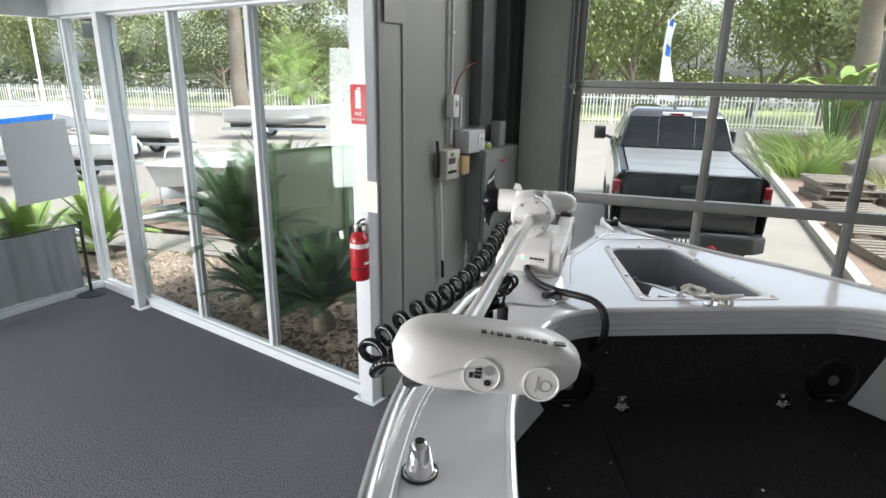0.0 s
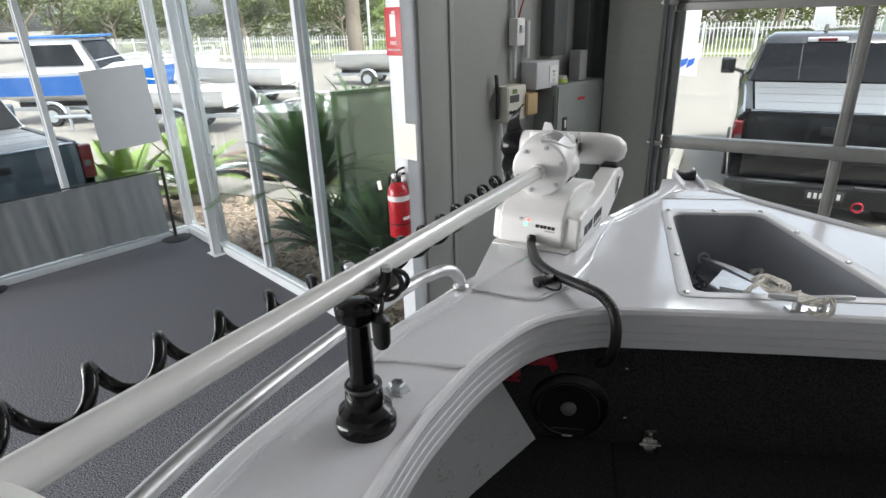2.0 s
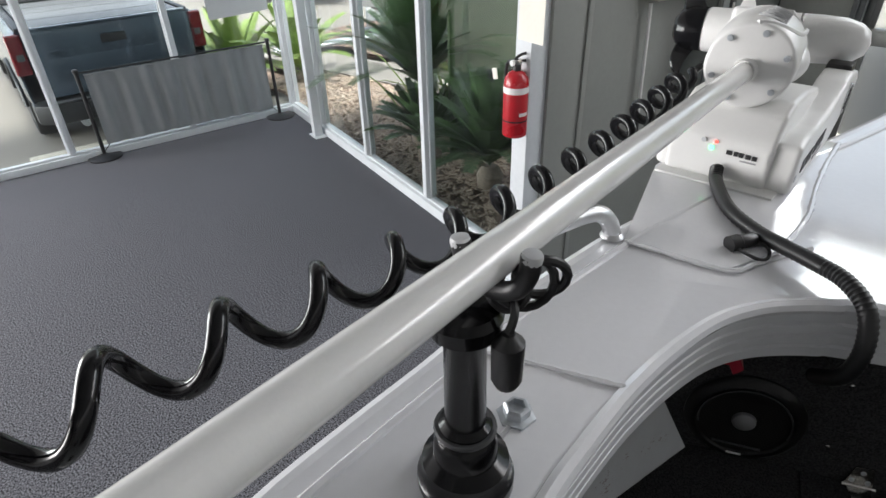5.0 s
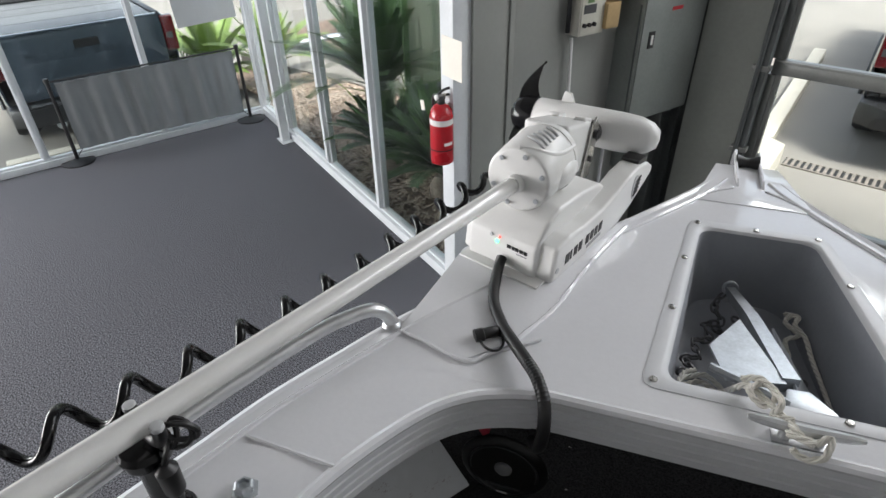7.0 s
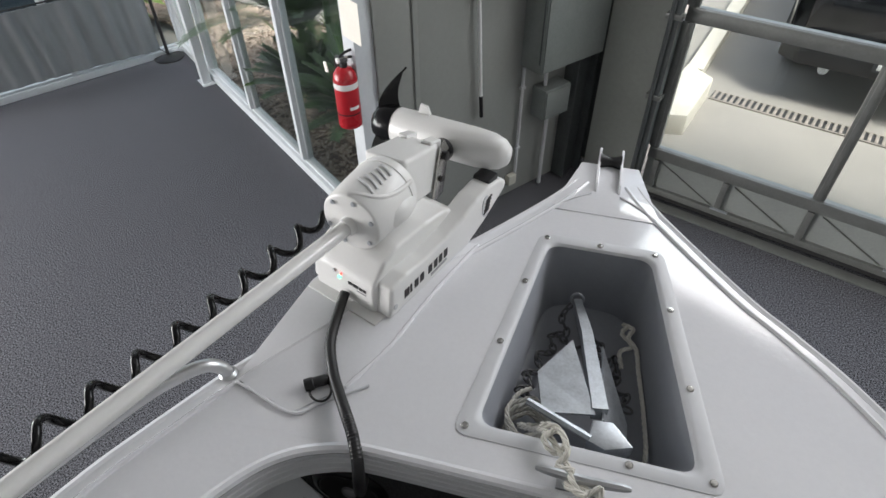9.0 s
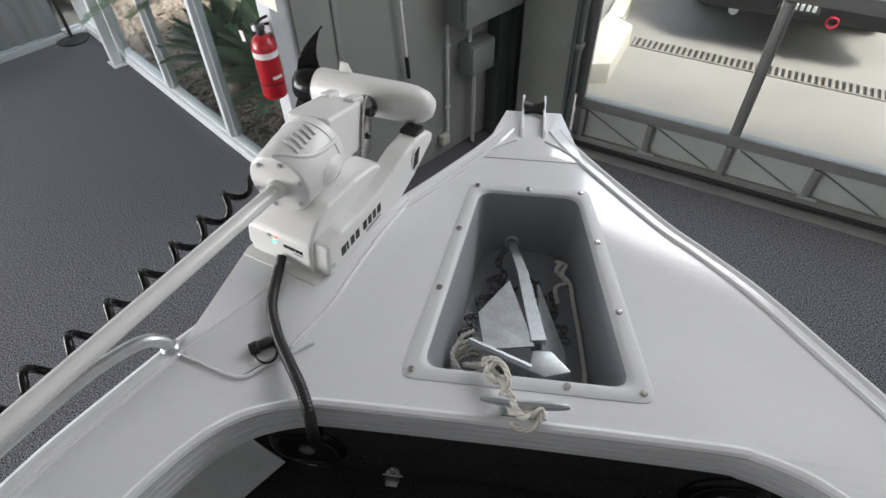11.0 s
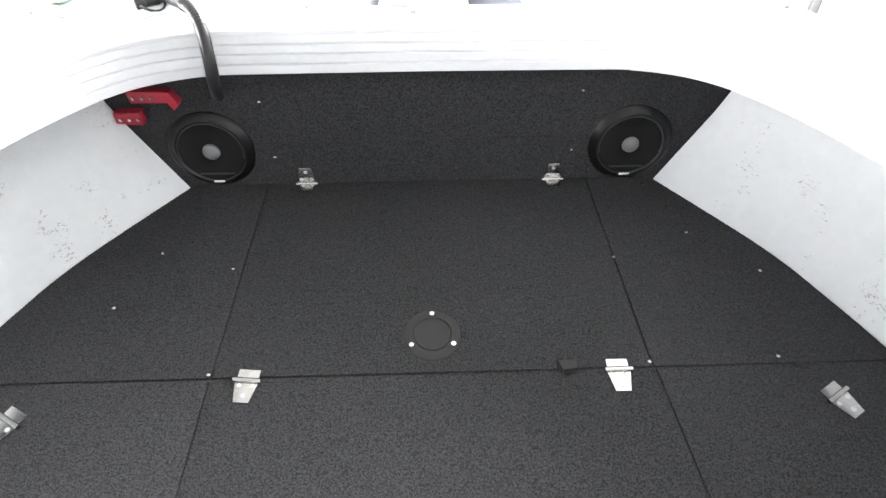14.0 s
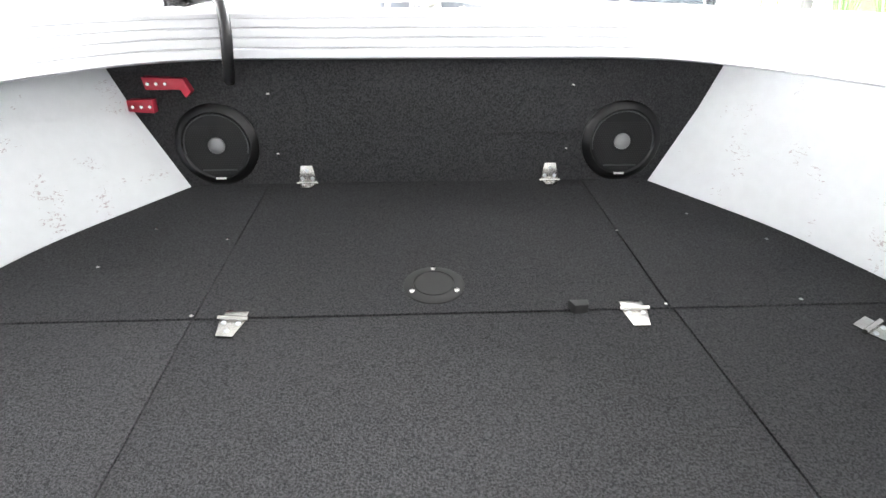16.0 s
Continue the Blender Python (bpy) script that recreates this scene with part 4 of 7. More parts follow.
for k in range(5):
    part("cooling_slot", tube([on_drum(a, 0.080 + 0.019 * k + 0.0006 * (a - 70), 0.0005) for a in range(60, 97 - 3 * k, 4)], 0.0042, 6), LIGHT_GREY, motor)
for a in (20, 75, 130, 200, 250, 320):
    q = DC + Vector((0.066 * math.cos(radians(a)), 0.028, 0.066 * math.sin(radians(a))))
    part("drum_screw", lathe([(0.0065, 0), (0.0055, 0.003), (0, 0.0034)], 10, m=axis_m(q, (0, -1, 0))), GALV, motor)
part("drum_strap", tube([(DC.x + 0.088 * math.cos(a), 0.165, DC.z + 0.088 * math.sin(a)) for a in np.linspace(-2.9, -0.2, 20)], 0.006, 6), BLACK_PLASTIC, motor)
# neck with steel side plates
part("neck", rounded_prism([(0.205, 0.150), (0.375, 0.110), (0.405, 0.205), (0.39, 0.250), (0.21, 0.300)], -0.082, 0.040, 0.012), MOTOR_WHITE, motor)
for u0, u1 in ((-0.076, -0.046), (-0.004, 0.030)):
    part("neck_lug", rounded_prism([(0.355, 0.235), (0.412, 0.215), (0.418, 0.248), (0.362, 0.268)], u0, u1, 0.005), MOTOR_WHITE, motor)
part("steel_plate", rounded_prism([(0.325, 0.09), (0.385, 0.095), (0.422, 0.225), (0.40, 0.262), (0.378, 0.250)], 0.044, 0.051, 0.002), POLISHED, motor)
part("plate_pivot", rod((0.040, 0.395, 0.215), (0.060, 0.395, 0.215), 0.013, seg=14), BLACK_PLASTIC, motor)
part("plate_pivot", rod((0.040, 0.372, 0.150), (0.058, 0.372, 0.150), 0.009, seg=12), BLACK_PLASTIC, motor)
# motor tube with collar, propeller and skeg
AX = Vector((-0.012, 0.515, 0.184))
tubebody = lathe([(0.0, -0.165), (0.052, -0.165), (0.056, -0.158), (0.057, 0.10), (0.054, 0.15), (0.044, 0.185), (0.027, 0.206), (0.0, 0.213)], 36, m=Matrix.Translation(AX) @ Matrix.Rotation(radians(90), 4, "Y"))
part("motor_tube", tubebody, MOTOR_WHITE, motor, "white torpedo shaped motor tube")
part("tube_collar", lathe([(0.024, 0), (0.034, 0.004), (0.034, 0.028), (0.03, 0.034), (0.024, 0.045)], 24, m=axis_m((0.022, 0.412, 0.205), (0.0, 1, -0.2))), BLACK_GLOSS, motor)
part("skeg", prism([(-0.12, 0.229), (-0.07, 0.229), (-0.085, 0.266), (-0.108, 0.270)], -0.004, 0.004, bev=0.002, m=Matrix.Translation((0.01, 0.53, 0)) @ Matrix.Rotation(radians(90), 4, "X")), MOTOR_WHITE, motor)
hub = part("propeller", lathe([(0.056, 0), (0.057, 0.035), (0.048, 0.062), (0.028, 0.076), (0.0, 0.078)], 24, m=axis_m(AX + Vector((-0.166, 0, 0)), (-1, 0, 0))), BLACK_GLOSS, motor, "black two bladed propeller")
for sgn, tip in ((1, (0.04, 0.155)), (-1, (-0.05, -0.15))):
    rows = []
    for k in range(9):
        u = k / 8
        wdt = 0.036 * (1 - 0.5 * u) * (1 - u ** 5)
        cy = AX.y + (0.010 + 0.105 * u * (0.4 + 0.6 * u) if sgn > 0 else -0.012 - 0.06 * u)
        cz = AX.z + (0.03 + 0.10 * u if sgn > 0 else -0.03 - 0.105 * u + 0.02 * u * u)
        tw = 0.9 - 0.6 * u
        xx = AX.x - 0.195 - 0.018 * math.sin(u * 3.0)
        rows.append([(xx - wdt * math.sin(tw), cy - wdt * math.cos(tw), cz), (xx, cy + 0.004, cz), (xx + wdt * math.sin(tw), cy + wdt * math.cos(tw), cz)])
    t = strip(rows)
    part("blade", solid(t, 0.006), BLACK_GLOSS, hub)
part("rest_pad", box((0.09, 0.478, 0.140), (0.055, 0.05, 0.022), 0.006), BLACK_PLASTIC, motor)
# indicator lights and printed marks
part("indicator_light", lathe([(0.0055, 0), (0.004, 0.003), (0, 0.004)], 12, m=axis_m((-0.03, -0.0075, 0.066), (0, -1, 0.1))), LED_G, motor)
part("indicator_light", lathe([(0.0035, 0), (0.0025, 0.002), (0, 0.003)], 12, m=axis_m((-0.024, -0.006, 0.079), (0, -1, 0.1))), LED_R, motor)
part("button", lathe([(0.005, 0), (0.005, 0.002), (0, 0.0025)], 12, m=axis_m((-0.048, -0.006, 0.079), (0, -1, 0.1))), LIGHT_GREY, motor)
for k, (x, w) in enumerate(((0.006, 0.011), (0.019, 0.008), (0.029, 0.009), (0.042, 0.010), (0.054, 0.009))):
    part("print_bar", box((x, -0.0085, 0.064 - 0.0004 * k), (w, 0.002, 0.009), 0), INK_BLACK, motor)
part("print_bar", box((0.044, -0.0095, 0.052), (0.03, 0.002, 0.003), 0), INK_GREY, motor)
for k, (v, wd) in enumerate(((0.055, 0.022), (0.079, 0.008), (0.096, 0.018), (0.119, 0.018), (0.154, 0.018), (0.178, 0.017), (0.200, 0.016), (0.222, 0.018))):
    z = 0.030 + (v - 0.05) * 0.06
    t = prism([(v, z), (v + wd * 0.85, z + 0.001), (v + wd * 0.95, z + 0.027), (v + wd * 0.1, z + 0.026)], 0.1282, 0.1296)
    bmesh.ops.transform(t, matrix=SIDE, verts=t.verts)
    part("print_bar", t, INK_BLACK, motor, smooth=False)
t = prism([(0.165, 0.021), (0.235, 0.026), (0.235, 0.034), (0.165, 0.029)], 0.1282, 0.1296)
bmesh.ops.transform(t, matrix=SIDE, verts=t.verts)
part("print_bar", t, INK_GREY, motor, smooth=False)
part("side_screw", lathe([(0.008, 0), (0.008, 0.0015), (0, 0.002)], 12, m=axis_m((0.128, 0.02, 0.03), (1, 0, 0))), LIGHT_GREY, motor)

# the base is turned a little on the deck against the shaft
turn = Matrix.Translation((-0.014, 0.052, 0)) @ Matrix.Rotation(radians(-8), 4, "Z") @ Matrix.Translation((0.02, -0.06, 0))
for ob in motor.children:
    if ob.name.split(".")[0] in ("base_body", "side_fairing", "mounting_bracket", "vent_recess", "vent_slot", "indicator_light", "button", "print_bar", "side_screw", "rest_pad"):
        ob.matrix_basis = turn @ ob.matrix_basis

# shaft, head and coil cord, given along the boat
inv = MM.inverted() @ BM


def mp(p):
    return inv @ Vector(p)


S0, S1 = Vector((-0.605, 0.466, 2.025)), Vector((-1.045, -0.975, 2.142))
part("shaft", rod(mp(S0 + (S0 - S1).normalized() * 0.02), mp(S1), 0.0188, 0.0188, 28), SHAFT_WHITE, motor, "long glossy white composite shaft")
part("shaft_bushing", rod(mp(S0 + (S1 - S0).normalized() * 0.0), mp(S0 + (S1 - S0).normalized() * 0.02), 0.024, 0.0220, 24), MOTOR_WHITE, motor)
# head: a long rounded pod lying across the shaft's end
HC = Vector((-0.985, -1.032, 2.197))
hx = Vector((0.985, -0.10, -0.12)).normalized()
hy = ((S1 - S0).normalized())
hy = (hy - hx * hy.dot(hx)).normalized()
hz = hx.cross(-hy)
hm = Matrix((hx, -hy, hz)).transposed().to_4x4()
if hm.determinant() < 0:
    hm = Matrix((hx, -hy, -hz)).transposed().to_4x4()
hm.translation = HC
head_m = inv @ hm @ Matrix.Diagonal((0.92, 0.95, 0.88, 1))
hb = bmesh.new()
rows = []
for k in range(33):
    u = -1 + 2 * k / 32
    x = 0.152 * u
    e = max(0.0, 1 - abs(u) ** 4.0) ** 0.5
    hh, dd = 0.054 * e * (1 - 0.10 * u), 0.062 * e
    row = []
    for j in range(24):
        a = 2 * math.pi * j / 24
        c, s_ = math.cos(a), math.sin(a)
        cc = math.copysign(abs(c) ** 0.7, c)
        ss = math.copysign(abs(s_) ** 0.7, s_)
        row.append((x, dd * cc, hh * ss + 0.006 * u))
    rows.append(row)
strip(rows, hb, closed=True)
bmesh.ops.remove_doubles(hb, verts=hb.verts, dist=0.0008)
bmesh.ops.recalc_face_normals(hb, faces=hb.faces)
head = part("control_head", hb, MOTOR_WHITE, motor, "white rounded control head at the shaft end")
head.matrix_basis = head_m
part("seam_line", tube(smooth_path([(-0.088, -0.0605, -0.026), (-0.072, -0.0618, -0.016), (-0.050, -0.0632, -0.005), (-0.01, -0.063, 0.008)], 6), 0.0016, 5), LIGHT_GREY, head)
for bx, br in ((-0.008, 0.030), (0.082, 0.029)):
    part("button_ring", lathe([(br, 0), (br, 0.0022), (br - 0.003, 0.003), (br - 0.0045, 0.0015), (0, 0.0015)], 32, m=axis_m((bx, -0.0612, -0.008), (0, -1, 0))), MOTOR_WHITE, head)
part("print_dot", lathe([(0.0085, 0), (0.0085, 0.0008), (0, 0.0008)], 18, m=axis_m((0.002, -0.063, 0.003), (0, -1, 0))), INK_GREY, head)
part("print_dot", lathe([(0.0055, 0), (0.0055, 0.0008), (0, 0.0008)], 18, m=axis_m((0.002, -0.063, -0.018), (0, -1, 0))), INK_BLACK, head)
for z, w in ((0.004, 0.010), (-0.003, 0.010), (-0.010, 0.010)):
    part("print_bar", box((-0.014, -0.0636, z), (w, 0.0012, 0.005)), INK_BLACK, head, smooth=False)
part("print_bar", box((-0.024, -0.0636, -0.008), (0.006, 0.0012, 0.009)), INK_BLACK, head, smooth=False)
part("print_ring", tube([(0.088 + 0.009 * math.cos(a), -0.0632, -0.010 + 0.009 * math.sin(a)) for a in np.linspace(0, 6.283, 20)], 0.0009, 5), INK_GREY, head)
part("print_bar", box((0.075, -0.0636, -0.008), (0.0015, 0.0012, 0.026)), INK_GREY, head, smooth=False)
for k, wd in enumerate((0.008, 0.004, 0.009, 0.009, 0.011, 0.009, 0.010, 0.009)):
    part("print_bar", box((-0.012 + k * 0.0125 + (0.006 if k > 3 else 0), -0.030, 0.0525 - 0.00045 * k), (wd, 0.009, 0.0025)), INK_BLACK, head, smooth=False)
part("print_bar", box((0.106, -0.030, 0.0495), (0.016, 0.012, 0.0025)), INK_BLACK, head, smooth=False)
# coil cord: tight by the drum, drawn out towards the head
axis = smooth_path([(-0.69, 0.535, 2.0), (-0.73, 0.42, 1.992), (-0.78, 0.26, 1.987), (-0.835, 0.08, 1.988), (-0.90, -0.10, 1.996), (-0.972, -0.29, 2.014), (-1.045, -0.45, 2.032), (-1.105, -0.58, 2.046), (-1.155, -0.72, 2.060), (-1.165, -0.84, 2.085), (-1.10, -0.94, 2.125)], 16)
pts, phase = [], 0.0
for k in range(len(axis) - 1):
    u = k / (len(axis) - 1)
    pitch = 0.088 + 0.006 * min(1.0, u / 0.5) + 0.35 * max(0.0, u - 0.78)
    d = axis[k + 1] - axis[k]
    t = d.normalized()
    a1 = t.cross(Vector((0, 0, 1))).normalized()
    a2 = a1.cross(t)
    sub = 10
    for j in range(sub):
        phase += 2 * math.pi * (d.length / sub) / pitch
        fade = min(1, u * 14, (1 - u) * 8)
        r = (0.022 + 0.004 * min(1, u * 1.4)) * fade
        pts.append(mp(axis[k].lerp(axis[k + 1], j / sub) + a1 * r * math.cos(phase) + a2 * r * math.sin(phase)))
pts.append(mp((-1.045, -0.97, 2.15)))
part("coil_cord", tube(pts, 0.0082, 10), BLACK_GLOSS, motor, "glossy black coiled cord")
part("cord_sleeve", tube(smooth_path([mp((-1.10, -0.89, 2.075)), mp((-1.08, -0.935, 2.105)), mp((-1.045, -0.975, 2.15))], 6), 0.012, 10, radii=[0.012 + 0.0018 * (k % 2) for k in range(13)]), BLACK_PLASTIC, motor)
part("coil_lead", tube(smooth_path([mp((-0.69, 0.535, 2.0)), mp((-0.675, 0.555, 2.01)), mp((-0.655, 0.575, 2.03))], 5), 0.0075, 8), BLACK_GLOSS, motor)
# power cable in ribbed sleeve
cab = smooth_path([mp(p) for p in ((-0.618, 0.412, 1.842), (-0.618, 0.375, 1.828), (-0.600, 0.27, 1.824), (-0.56, 0.19, 1.826), (-0.525, 0.14, 1.832), (-0.485, 0.088, 1.838), (-0.455, 0.048, 1.838), (-0.432, 0.010, 1.818), (-0.425, -0.012, 1.765), (-0.432, -0.004, 1.705), (-0.45, 0.045, 1.655))], 14)
part("power_cable", tube(cab, 0.0125, 12, radii=[0.0122 + 0.0014 * (k % 2) for k in range(len(cab))]), BLACK_PLASTIC, motor, "black ribbed power cable")
plug = part("cable_plug", tube([mp(p) for p in ((-0.548, 0.178, 1.825), (-0.565, 0.168, 1.824), (-0.568, 0.166, 1.824), (-0.590, 0.152, 1.823), (-0.592, 0.150, 1.823), (-0.607, 0.140, 1.822))], 0.012, 12, radii=[0.006, 0.010, 0.0125, 0.0125, 0.015, 0.0145]), BLACK_PLASTIC, motor)
part("plug_tether", tube([mp((-0.568 + 0.024 * math.cos(a), 0.138 + 0.024 * math.sin(a), 1.818 + 0.004 * math.sin(2 * a))) for a in np.linspace(0, 6.283, 22)], 0.003, 6), BLACK_PLASTIC, motor)

# ---------- anchor, chain and rope in the well ----------
anchor = thing("anchor", BM, "galvanised plough anchor lying in the deck well", "anchor")
def plate(pts, th, name, mat=GALV, parent=anchor):
    t = bmesh.new()
    t.faces.new([t.verts.new(p) for p in pts])
    solid(t, th)
    return part(name, t, mat, parent, smooth=False)
part("shank", tube([(-0.035, 0.70, 1.660), (0.0, 0.56, 1.685), (0.045, 0.30, 1.725)], 0.012, 4, radii=[0.016, 0.021, 0.026]), GALV, anchor)
plate([(-0.110, 0.385, 1.715), (-0.035, 0.515, 1.705), (0.035, 0.285, 1.735), (-0.085, 0.262, 1.735)], 0.006, "fluke")
plate([(0.045, 0.52, 1.70), (0.12, 0.33, 1.66), (0.12, 0.25, 1.67), (0.055, 0.28, 1.735)], 0.006, "fluke")
part("stock", tube([(-0.122, 0.268, 1.762), (0.026, 0.212, 1.757)], 0.009, 6), GALV, anchor)
part("crown_block", prism([(0.03, 0.27), (0.075, 0.275), (0.122, 0.222), (0.06, 0.20), (0.02, 0.215)], 1.69, 1.745, bev=0.006), GALV, anchor)
part("shackle", tube([(-0.035 + 0.018 * math.cos(a), 0.705 + 0.006 * math.sin(a), 1.665 + 0.018 * math.sin(a)) for a in np.linspace(0, 6.283, 14)], 0.004, 6), GALV, anchor)
CHAIN_M = material("dull_chain_steel", (0.16, 0.16, 0.165), 0.45, 0.8, vary=0.3, scale=40)
chain = thing("anchor_chain", BM, "dull steel anchor chain heaped beside the anchor", "chain")
link_me = None
def chain_run(pts):
    global link_me
    p = smooth_path(pts, 8)
    acc, last = 0.0, p[0]
    k = 0
    for a, b in zip(p, p[1:]):
        acc += (b - a).length
        if acc >= 0.019:
            acc = 0.0
            if link_me is None:
                ring = [(0.0085 * math.cos(t), 0.015 * math.sin(t), 0) for t in np.linspace(0, 6.283, 13)]
                o = part("chain_link", tube(ring, 0.0034, 6), CHAIN_M, chain)
                link_me = o.data
            else:
                o = new("chain_link", link_me)
                o.parent = chain
            d = (b - a).normalized()
            o.matrix_basis = Matrix.Translation(b) @ d.to_track_quat("Y", "Z").to_matrix().to_4x4() @ Matrix.Rotation(radians(90 * (k % 2) + 20), 4, "Y")
            k += 1
chain_run([(-0.04, 0.705, 1.655), (-0.07, 0.66, 1.63), (-0.05, 0.62, 1.61), (-0.09, 0.60, 1.605), (-0.08, 0.55, 1.60), (-0.12, 0.53, 1.60), (-0.105, 0.48, 1.597), (-0.14, 0.46, 1.597), (-0.12, 0.42, 1.60), (-0.15, 0.40, 1.605), (-0.115, 0.38, 1.61)])
chain_run([(-0.02, 0.67, 1.60), (0.01, 0.63, 1.60), (0.05, 0.60, 1.605), (0.03, 0.57, 1.60), (0.075, 0.55, 1.605), (0.06, 0.51, 1.60), (0.10, 0.50, 1.605), (0.085, 0.46, 1.60), (0.125, 0.45, 1.605), (0.115, 0.42, 1.60), (0.135, 0.41, 1.60)])
chain_run([(-0.07, 0.63, 1.585), (-0.03, 0.58, 1.585), (-0.06, 0.54, 1.585), (0.0, 0.60, 1.585), (0.04, 0.54, 1.585), (0.09, 0.585, 1.585), (0.10, 0.53, 1.585)])


def twisted(pts, r, parent, name="strand", n=8):
    """Three strands laid round a path."""
    base = smooth_path(pts, n)
    L, res = 0.0, [[], [], []]
    for k, p in enumerate(base):
        t = (base[min(k + 1, len(base) - 1)] - base[max(k - 1, 0)]).normalized()
        a1 = t.cross(Vector((0.13, 0.21, 1))).normalized()
        a2 = a1.cross(t)
        if k:
            L += (p - base[k - 1]).length
        for j in range(3):
            a = L * 2 * math.pi / (r * 9) + j * 2.094
            res[j].append(p + a1 * r * 0.55 * math.cos(a) + a2 * r * 0.55 * math.sin(a))
    for j in range(3):
        part(name, tube(res[j], r * 0.58, 6), ROPE, parent)


rope = thing("rope", BM, "white twisted rope coiled in the well and tied to the cleat", "rope")
coil = []
for k in range(60):
    a = k * 0.42
    coil.append((-0.115 + (0.048 + 0.004 * math.sin(k)) * math.cos(a), 0.285 + (0.055 + 0.005 * math.cos(k * 1.7)) * math.sin(a), 1.585 + 0.0016 * k))
twisted(coil, 0.0062, rope, n=3)
twisted([coil[-1], (-0.13, 0.24, 1.70), (-0.10, 0.20, 1.76), (-0.075, 0.165, 1.826), (-0.05, 0.135, 1.833), (-0.02, 0.09, 1.838), (-0.012, 0.06, 1.85), (0.006, 0.04, 1.845), (0.02, 0.055, 1.832), (-0.002, 0.07, 1.83), (-0.02, 0.05, 1.845), (0.015, 0.035, 1.85)], 0.0062, rope)
twisted([(-0.085, 0.17, 1.835), (-0.055, 0.165, 1.85), (-0.03, 0.14, 1.84), (-0.05, 0.12, 1.828), (-0.075, 0.14, 1.84), (-0.045, 0.16, 1.845), (-0.025, 0.115, 1.85), (-0.04, 0.09, 1.835), (-0.01, 0.08, 1.85)], 0.006, rope)
twisted([(0.02, 0.045, 1.838), (0.045, 0.06, 1.845), (0.035, 0.03, 1.83), (0.01, 0.025, 1.82), (-0.015, 0.03, 1.83)], 0.006, rope)
twisted([(0.10, 0.66, 1.645), (0.125, 0.635, 1.66), (0.115, 0.605, 1.655), (0.14, 0.58, 1.64), (0.15, 0.52, 1.625), (0.165, 0.42, 1.615), (0.175, 0.30, 1.61), (0.165, 0.24, 1.61)], 0.006, rope)
twisted([(0.115, 0.65, 1.655), (0.10, 0.63, 1.64), (0.13, 0.60, 1.63), (0.10, 0.58, 1.62), (0.11, 0.54, 1.60)], 0.006, rope)
twisted([(-0.155, 0.25, 1.60), (-0.165, 0.30, 1.64), (-0.15, 0.36, 1.64), (-0.12, 0.40, 1.62)], 0.006, rope)

# ---------- things by the wall ----------
ext = thing("fire_extinguisher", pose(0.038, 5.363, 1.095, 0, 0, GANG), "red dry powder fire extinguisher hung on the white post", "fire extinguisher")
part("cylinder", lathe([(0.0, 0.0), (0.058, 0.0), (0.068, 0.008), (0.070, 0.02), (0.070, 0.30), (0.064, 0.335), (0.044, 0.362), (0.022, 0.372), (0.018, 0.385), (0.0, 0.386)], 32), RED_GLOSS, ext)
part("neck_ring", lathe([(0.022, 0.372), (0.024, 0.39), (0.018, 0.405), (0, 0.406)], 18), BLACK_PLASTIC, ext)
part("valve", box((0.0, 0.0, 0.415), (0.03, 0.05, 0.035), 0.006), POLISHED, ext)
part("lever", tube(smooth_path([(0, 0.02, 0.43), (0, -0.02, 0.45), (0, -0.08, 0.455)], 4), 0.008, 8), BLACK_PLASTIC, ext)
part("handle", tube(smooth_path([(0, 0.02, 0.415), (0, -0.03, 0.418), (0, -0.085, 0.41)], 4), 0.008, 8), BLACK_PLASTIC, ext)
part("hose", tube(smooth_path([(0.02, 0, 0.41), (0.075, 0.0, 0.40), (0.092, 0, 0.33), (0.085, 0, 0.2), (0.08, 0, 0.09)], 6), 0.010, 8), BLACK_PLASTIC, ext)
part("nozzle", rod((0.08, 0, 0.09), (0.079, 0, 0.03), 0.011, 0.017, 12), BLACK_PLASTIC, ext)
part("gauge", lathe([(0.016, 0), (0.016, 0.010), (0.013, 0.012), (0, 0.012)], 18, m=axis_m((0, 0.028, 0.415), (0, 1, 0))), WHITE_PRINT, ext)
for z0, z1, a0, a1 in ((0.255, 0.29, -2.6, 2.6), (0.13, 0.15, 1.2, 2.1)):
    t = strip([[(0.0708 * math.cos(a), 0.0708 * math.sin(a), z) for z in (z0, z1)] for a in np.linspace(a0 + 1.57, a1 + 1.57, 30)])
    part("label_band", t, WHITE_PRINT, ext)
t = strip([[(0.0712 * math.cos(a), 0.0712 * math.sin(a), z) for z in (0.095, 0.103)] for a in np.linspace(0, 6.283, 40)])
part("strap_band", t, BLACK_PLASTIC, ext)
part("wall_hook", box((0, -0.075, 0.40), (0.035, 0.03, 0.09), 0.004), RED_GLOSS, ext)
part("safety_tag", box((0.05, 0.045, 0.355), (0.04, 0.004, 0.06), 0.001, m=Matrix.Rotation(radians(14), 4, "Y")), PAPER, ext)

